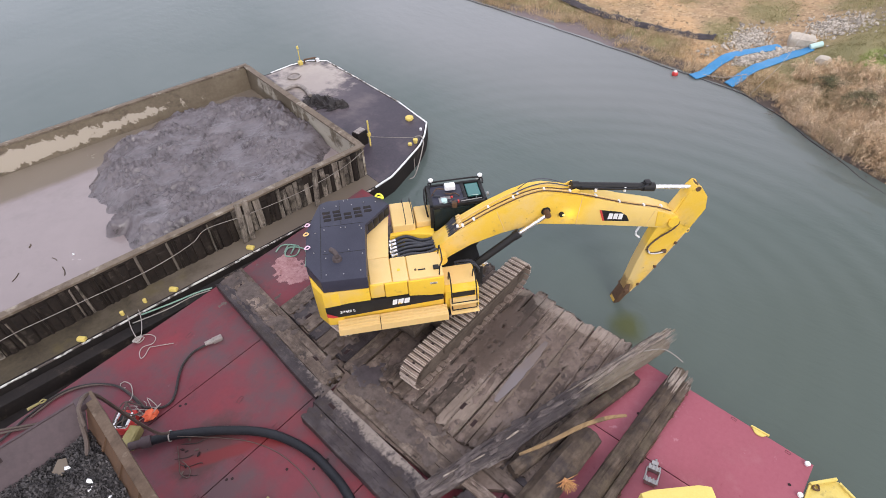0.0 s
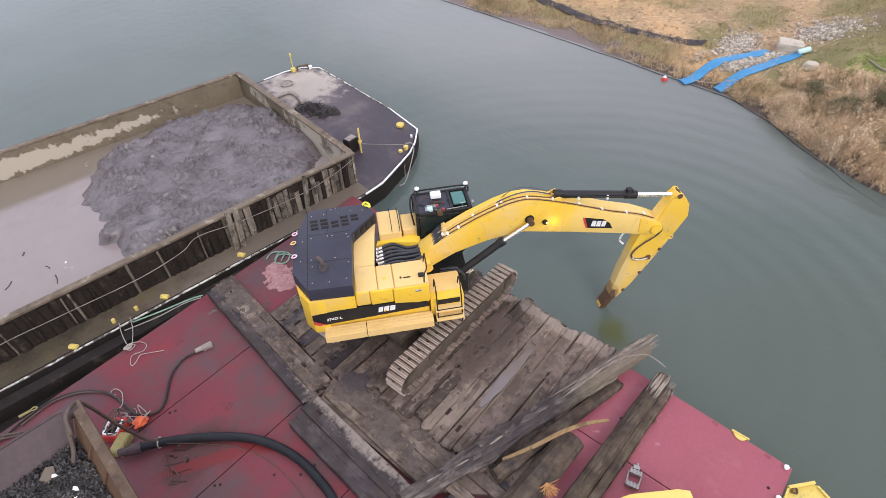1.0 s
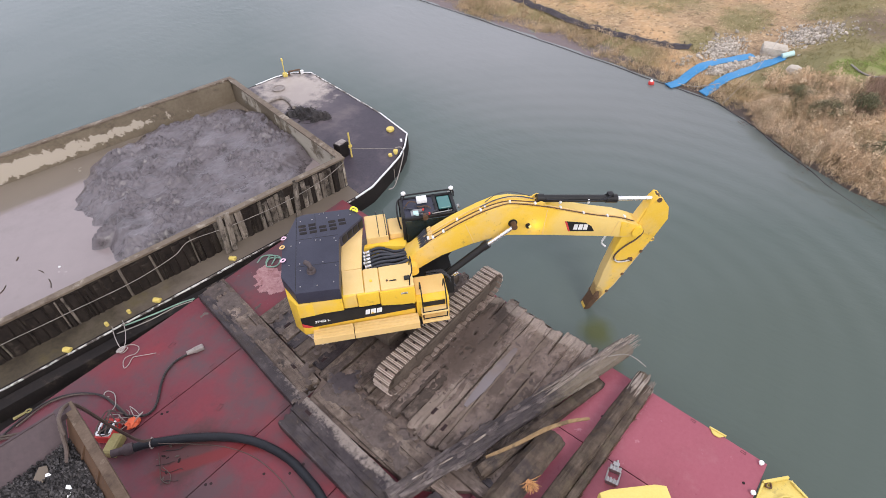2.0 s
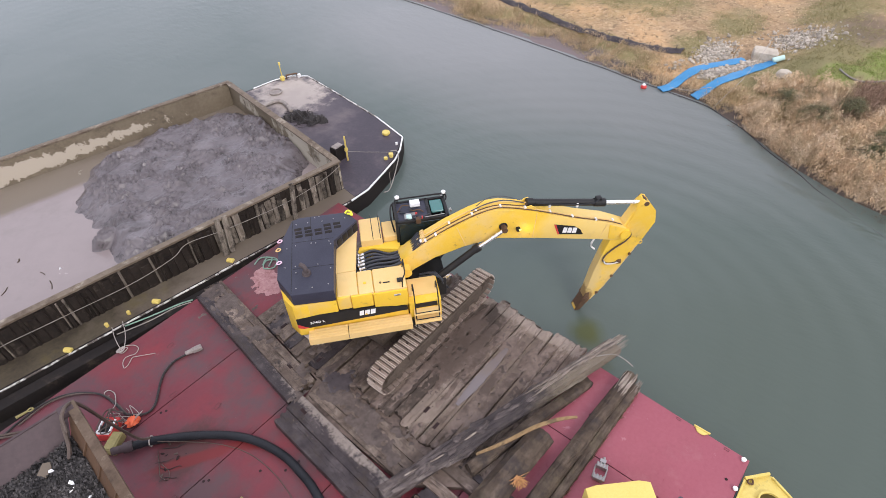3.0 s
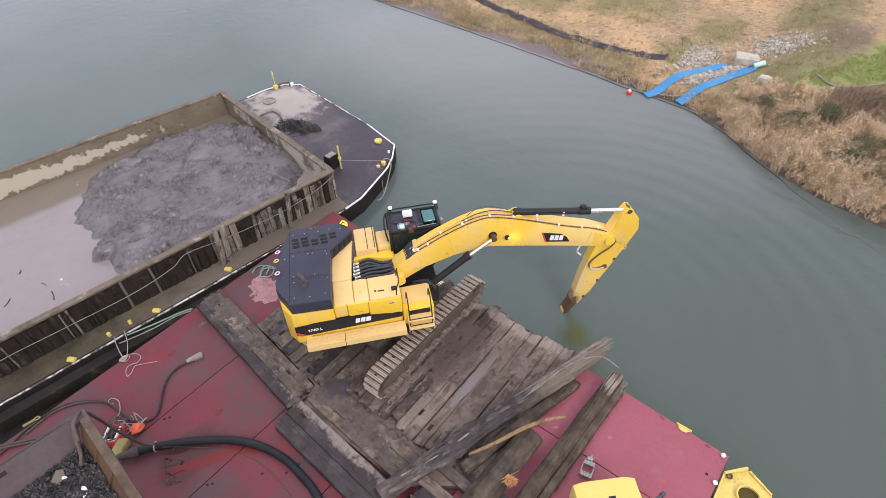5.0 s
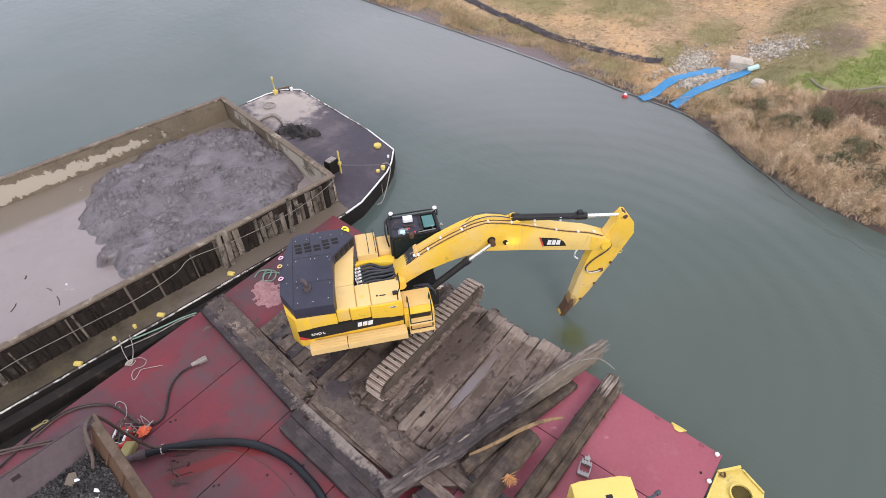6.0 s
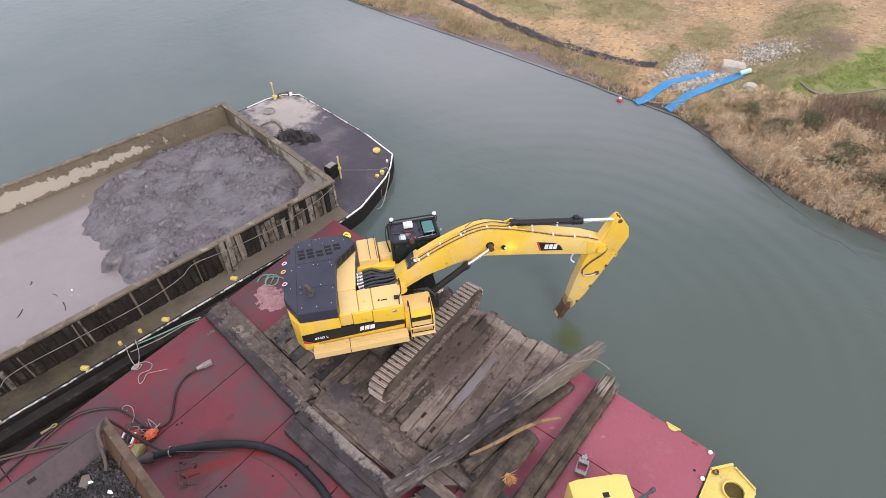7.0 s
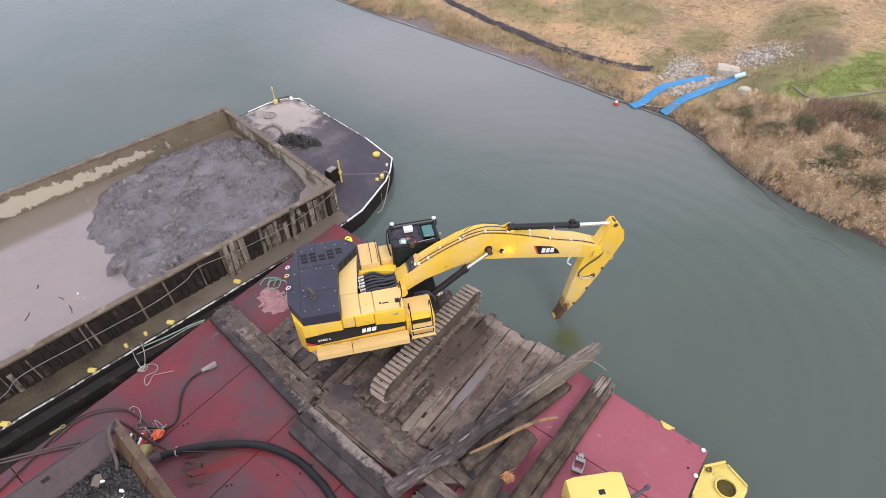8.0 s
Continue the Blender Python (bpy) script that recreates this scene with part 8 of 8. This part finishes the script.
    blades("olive_grass", tufts(1500, 26, 0.28, 5, olive_keep, (34, 62, -14, 46)), 0.03, 0.13, 0.018, 1.8, M_OLIVEGRASS, "tufts of dull olive grass on the bank", "grass", 5)
    blades("cane_thicket", scatter(5200, 31, 42, -9, 3, lambda x, y, d: in_canes(x, y), 8), 0.35, 0.85, 0.011, 1.0, M_CANE, "thicket of arching bare reddish-brown canes above the reeds", "canes", 8, 0.55)
    def plume_keep(x, y, d):
        return reed_keep(x, y, d) * smoothstep(0.0, 0.3, field(x, y, 1.1, 23))
    blades("reed_plumes", tufts(420, 30, 0.13, 6, plume_keep, (28, 41, -14, 6)), 0.26, 0.60, 0.011, 0.9, M_PLUME, "bent pale plumes among the reeds", "reeds", 6, 0.5)
    leaflets("dry_leaf_heads", scatter(1900, 28, 41, -14, 6, reed_keep, 61), 30, 0.14, 0.62, 0.056, M_REED, "fluffy dry brown leaf heads of the reeds", 61)
    leaflets("pale_seed_heads", scatter(800, 28, 40, -14, 6, plume_keep, 62), 34, 0.30, 0.72, 0.046, M_PLUME, "pale fluffy seed heads among the reeds", 62)
    leaflets("straw_leaf_heads", scatter(800, 34, 42, 4, 40, left_keep, 63), 26, 0.06, 0.34, 0.034, M_STRAW, "dry straw leaves along the waterline", 63)
    def weed_keep(x, y, d):
        return smoothstep(0.9, 0.3, d) * smoothstep(0.0, 0.3, field(x, y, 0.8, 51)) * smoothstep(7.0, 4.5, y)
    leaflets("drowned_weed", [(x - 0.8, y, 1.0) for x, y, k in scatter(260, 27, 36, -13, 6, weed_keep, 64)], 10, 0.12, 0.36, 0.03, M_RUST, "brown dead weed in the shallows", 64)
    # bramble bushes: stems with many small leaves
    rnd = random.Random(77)
    for cx, cy, r in ((34.9, 2.4, 0.9), (33.7, 0.7, 0.9), (34.6, -0.7, 0.9), (31.6, -2.4, 0.9), (36.4, -3.4, 1.3), (31.1, -4.7, 1.2), (38.2, -5.2, 1.5), (34.2, -5.4, 1.5), (30.6, -7.2, 1.3), (33.0, -2.9, 0.9)):
        base = ground_z(cx, cy)
        bush = thing("bramble_bush", pose(cx, cy, base), "tangled brown-green bramble bush among the reeds", "bush", "brambles on the bank")
        bm = B()
        tips = []
        for _ in range(34):
            a, l = rnd.uniform(0, 6.28), r * rnd.uniform(0.3, 1.15) * (1 + 0.4 * field(math.cos(rnd.uniform(0, 6)) + cx, cy, 1, 3))
            tip = Vector((l * math.cos(a), l * math.sin(a), rnd.uniform(0.15, 0.80) * r * 0.8))
            mid = Vector((tip.x * 0.45, tip.y * 0.45, tip.z * 1.2 + 0.1))
            tube(bm, [(0.1 * math.cos(a), 0.1 * math.sin(a), -0.05), tuple(mid), tuple(tip)], 0.010, 4, 4)
            tips += [mid, tip, (mid + tip) / 2, tip * 0.8 + mid * 0.2]
        part("cane_tangle", bm, M_LOG, bush)
        vs, fs = [], []
        for _ in range(3400):
            c = rnd.choice(tips) + Vector((rnd.gauss(0, 0.13), rnd.gauss(0, 0.13), rnd.gauss(0, 0.08)))
            q = Euler((rnd.uniform(-1, 1), rnd.uniform(-1, 1), rnd.uniform(0, 6.3))).to_matrix()
            s = rnd.uniform(0.018, 0.045)
            k = len(vs)
            vs += [tuple(c + q @ Vector(p) * s) for p in ((-1, 0, 0), (0, -0.6, 0.15), (1, 0, 0), (0, 0.6, 0.15))]
            fs.append((k, k + 1, k + 2, k + 3))
        me = bpy.data.meshes.new("foliage")
        me.from_pydata(vs, [], fs)
        me.materials.append(M_BRAMBLE)
        ob = new("foliage", me)
        ob.parent = bush
    # floating containment boom along the waterline
    ys = list(np.arange(6.4, 50, 1.6))
    pts = [(26.2, -6.5, WATER - 0.025), (27.24, -4.67, WATER - 0.012), (27.91, -3.57, WATER - 0.018), (28.66, -2.28, WATER - 0.010), (29.47, -0.87, WATER), (30.3, 0.11, WATER + 0.01), (31.42, 1.92, WATER + 0.03), (32.84, 3.67, WATER + 0.03), (33.64, 5.18, WATER + 0.04)]
    pts += [(shore_x(y) - 0.16 - 0.12 * field(y, 0, 0.4, 5), y, WATER + 0.035) for y in ys]
    bm = tube(B(), pts, 0.020, 8, 3)
    tagged(part("floating_boom", bm, M_FENCE), "dark floating containment boom along the waterline", "boom")
    # silt fence
    line = smooth_line([(38.9, 10.0, 0), (38.3, 12.2, 0), (38.2, 14.4, 0), (38.5, 16.6, 0), (38.8, 18.8, 0), (39.4, 22, 0), (40.2, 25.8, 0), (42.0, 31, 0), (44.5, 37, 0)], 10)
    fence = thing("silt_fence", pose(0, 0, 0), "sagging black silt fence across the bank", "fence")
    bm = B()
    rows = []
    for i, p in enumerate(line):
        gz = ground_z(p.x, p.y)
        wob = 0.14 * noise.noise(Vector((i * 0.45, 0, 0)))
        h = 0.20 + 0.16 * noise.noise(Vector((i * 0.7, 4, 0)))
        rows.append([bm.verts.new((p.x - 0.45 + wob, p.y, gz + 0.02)), bm.verts.new((p.x - 0.12 + wob, p.y, gz + h)), bm.verts.new((p.x + 0.12 + wob, p.y, gz + h * 0.95)), bm.verts.new((p.x + 0.40 + wob, p.y, gz + 0.02))])
    for i in range(len(rows) - 1):
        for j in range(3):
            bm.faces.new((rows[i][j], rows[i][j + 1], rows[i + 1][j + 1], rows[i + 1][j]))
    part("fabric", bm, M_FENCE, fence)
    stake = mesh_of("stake", box(B(), -0.025, 0.025, -0.025, 0.025, -0.1, 0.42, 0.005), M_STAVE)
    for i in range(3, len(line), 7):
        p = line[i]
        piece("stake", stake, fence, pose(p.x + 0.05, p.y, ground_z(p.x, p.y), 6, -5, 20))
    # blue lay-flat strips
    def strip(pts, w0, w1, label):
        ln = smooth_line([(x, y, 0) for x, y in pts], 8)
        bm = B()
        rows = []
        for i, p in enumerate(ln):
            t = i / (len(ln) - 1)
            d = (ln[min(i + 1, len(ln) - 1)] - ln[max(i - 1, 0)]).normalized()
            s = Vector((-d.y, d.x, 0))
            w = (w0 + (w1 - w0) * t) / 2
            row = []
            for k in (-1, -0.5, 0, 0.5, 1):
                q = p + s * w * k
                z = max(ground_z(q.x, q.y), WATER) + 0.10 + 0.04 * (1 - abs(k)) + 0.03 * noise.noise(Vector((q.x * 2, q.y * 2, 0)))
                row.append(bm.verts.new((q.x, q.y, z)))
            for k in (1, 0.5, 0, -0.5, -1):
                q = p + s * w * k
                row.append(bm.verts.new((q.x, q.y, max(ground_z(q.x, q.y), WATER) + 0.05)))
            rows.append(row)
        for i in range(len(rows) - 1):
            for j in range(10):
                bm.faces.new((rows[i][j], rows[i][(j + 1) % 10], rows[i + 1][(j + 1) % 10], rows[i + 1][j]))
        bm.faces.new(rows[0])
        bm.faces.new(rows[-1])
        tagged(part("blue_hose_strip", bm, M_BLUE), label, "hose", "blue strips on the bank")
    strip(STRIP_LINES[0], 0.62, 0.6, "flat blue lay-flat hose running down the bank to the water")
    strip(STRIP_LINES[1], 0.62, 0.6, "flat blue lay-flat hose from the pipe end to the water")
    p0 = (40.35, 4.75, ground_z(40.35, 4.75) + 0.22)
    bm = rod(B(), p0, (40.72, 4.22, ground_z(40.72, 4.22) + 0.25), 0.17, n=16)
    tagged(part("outfall_pipe", bm, M_TURQ), "short turquoise outfall pipe at the concrete block", "pipe")
    # concrete block and boulders
    def rock(name, x, y, sx, sy, sz, yaw, mat, label, category, seed, square):
        bm = B()
        v = bmesh.ops.create_cube(bm, size=2.0)["verts"]
        bmesh.ops.subdivide_edges(bm, edges=bm.edges[:], cuts=5, use_grid_fill=True)
        for w in bm.verts:
            r = w.co.normalized()
            c = w.co.lerp(r * 1.25, 1 - square)
            k = 1 + 0.16 * noise.noise(r * 2 + Vector((seed, 0, 0))) + 0.06 * noise.noise(r * 6 + Vector((seed, 0, 0)))
            w.co = Vector((c.x * sx * k, c.y * sy * k, c.z * sz * k))
        return tagged(part(name, bm, mat, None, "", pose(x, y, ground_z(x, y) + sz * 0.72, 4, -6, yaw)), label, category)
    rock("concrete_block", 40.8, 5.4, 0.44, 0.72, 0.34, 20, M_BLOCK, "large pale concrete block among the stones", "block", 3, 0.75)
    rock("boulder", 38.2, 3.55, 0.28, 0.36, 0.24, 10, M_BLOCK, "single pale boulder in the grass", "boulder", 9, 0.12)
    # riprap
    shapes = []
    for s in range(7):
        bm = B()
        v = bmesh.ops.create_icosphere(bm, subdivisions=1, radius=1.0)["verts"]
        for w in v:
            k = 1 + 0.35 * noise.noise(w.co * 1.6 + Vector((s * 9, 0, 0)))
            w.co = Vector((w.co.x * k, w.co.y * k * 0.8, w.co.z * k * 0.65))
        shapes.append(mesh_of("stone", bm, M_STONE, 20))
    rip = thing("riprap", pose(0, 0, 0), "spread of grey riprap stones round the outfall", "stones")
    count = 0
    while count < 290:
        u = rnd.random()
        if u < 0.30:
            x, y = rnd.gauss(40.0, 1.0), rnd.gauss(8.2, 0.6)
        elif u < 0.62:
            x = rnd.uniform(36.6, 40.2)
            y = 7.75 - (x - 36.3) * 0.56 + rnd.gauss(0, 0.3)
        elif u < 0.72:
            x, y = rnd.uniform(36.5, 40.0), 0
            y = 9.4 - (x - 36.5) * 0.42 + rnd.gauss(0.5, 0.3)
        else:
            x, y = rnd.gauss(43.8, 0.9), rnd.gauss(4.1, 0.9)
        if math.hypot(x - 40.8, y - 5.4) < 0.9:
            continue
        s = rnd.uniform(0.07, 0.20)
        piece("stone", shapes[count % 7], rip, pose(x, y, ground_z(x, y) + s * 0.3, rnd.uniform(-25, 25), rnd.uniform(-25, 25), rnd.uniform(0, 360)) @ Matrix.Diagonal((s, s, s, 1)))
        count += 1
    vs, fs = [], []
    for k in range(2600):
        u = rnd.random()
        if u < 0.34:
            x, y = rnd.gauss(40.0, 1.0), rnd.gauss(8.2, 0.55)
        elif u < 0.66:
            x = rnd.uniform(36.3, 40.4)
            y = 7.75 - (x - 36.3) * 0.56 + rnd.gauss(0, 0.3)
        else:
            x, y = rnd.gauss(43.8, 0.9), rnd.gauss(4.1, 0.9)
        s = rnd.uniform(0.05, 0.12)
        q = Euler((rnd.uniform(0, 6), rnd.uniform(0, 6), rnd.uniform(0, 6))).to_matrix()
        b0, z = len(vs), ground_z(x, y) + 0.03
        vs += [tuple(Vector((x, y, z)) + q @ Vector(p) * s) for p in ((1, 0, 0), (-1, 0.1, 0), (0, 0.8, 0), (0.1, -0.8, 0), (0, 0, 0.65), (0, 0.1, -0.65))]
        fs += [(b0 + a, b0 + b, b0 + c) for a, b, c in ((0, 2, 4), (2, 1, 4), (1, 3, 4), (3, 0, 4), (2, 0, 5), (1, 2, 5), (3, 1, 5), (0, 3, 5))]
    me = bpy.data.meshes.new("gravel")
    me.from_pydata(vs, [], fs)
    finish(me, surface("pale_gravel", (0.28, 0.242, 0.195), (0.52, 0.465, 0.39), 0.85, 8, 1.5, 0.3, island=0.35), 20)
    tagged(new("gravel", me), "small pale stones between the riprap", "stones", kind="stuff")
    # rope and buoy
    bm = tube(B(), [(34.1, 6.0, WATER + 0.1), (35.2, 5.7, -0.35), (37.0, 5.5, -0.1), (39.0, 5.45, 0.2), (41.2, 5.4, 0.9)], 0.015, 6, 8)
    tagged(part("shore_rope", bm, M_ROPE), "pale rope from the concrete block to the water", "rope")
    bm = tube(B(), [(35.0, 9.1, WATER + 0.15), (35.2, 8.0, WATER + 0.2), (35.6, 7.0, -0.5), (36.2, 6.2, -0.3)], 0.022, 6, 8)
    tagged(part("shore_rope", bm, M_ROPE), "pale rope looped along the bank", "rope")
    buoy = thing("marker_buoy", pose(34.25, 10.5, WATER), "small red and white round marker buoy floating by the boom", "buoy")
    bm = B()
    bmesh.ops.create_uvsphere(bm, u_segments=20, v_segments=12, radius=0.19)
    bmesh.ops.translate(bm, vec=(0, 0, 0.06), verts=bm.verts[:])
    part("float", bm, M_RED, buoy)
    bm = B()
    rod(bm, (0, 0, 0.19), (0, 0, 0.30), 0.13, 0.05, n=14)
    part("cap", bm, M_WHITE, buoy, "white top")
    # bare branch in the water at the bank
    bm = B()
    for k in range(5):
        a = -2.2 + 0.35 * k
        tube(bm, [(0, 0, 0), (0.35 * math.cos(a), 0.35 * math.sin(a), 0.12), (0.85 * math.cos(a + 0.2), 0.85 * math.sin(a + 0.2), 0.18 - 0.03 * k)], 0.02, 5, 4)
    tagged(part("bare_branch", bm, M_LOG, None, "", pose(26.9, -7.6, WATER)), "bare branch sticking out of the water by the bank", "branch")
    # fallen stick on the green slope
    bm = tube(B(), [(x, y, ground_z(x, y) + 0.09) for x, y in ((38.42, 0.93), (37.70, 0.2), (37.72, -0.6), (38.93, -1.98), (40.75, -3.52), (42.6, -4.9))], 0.05, 6, 6)
    tagged(part("grey_pipe", bm, M_ROPE_GREY), "thin grey pipe lying across the grass", "pipe")


build_bank()
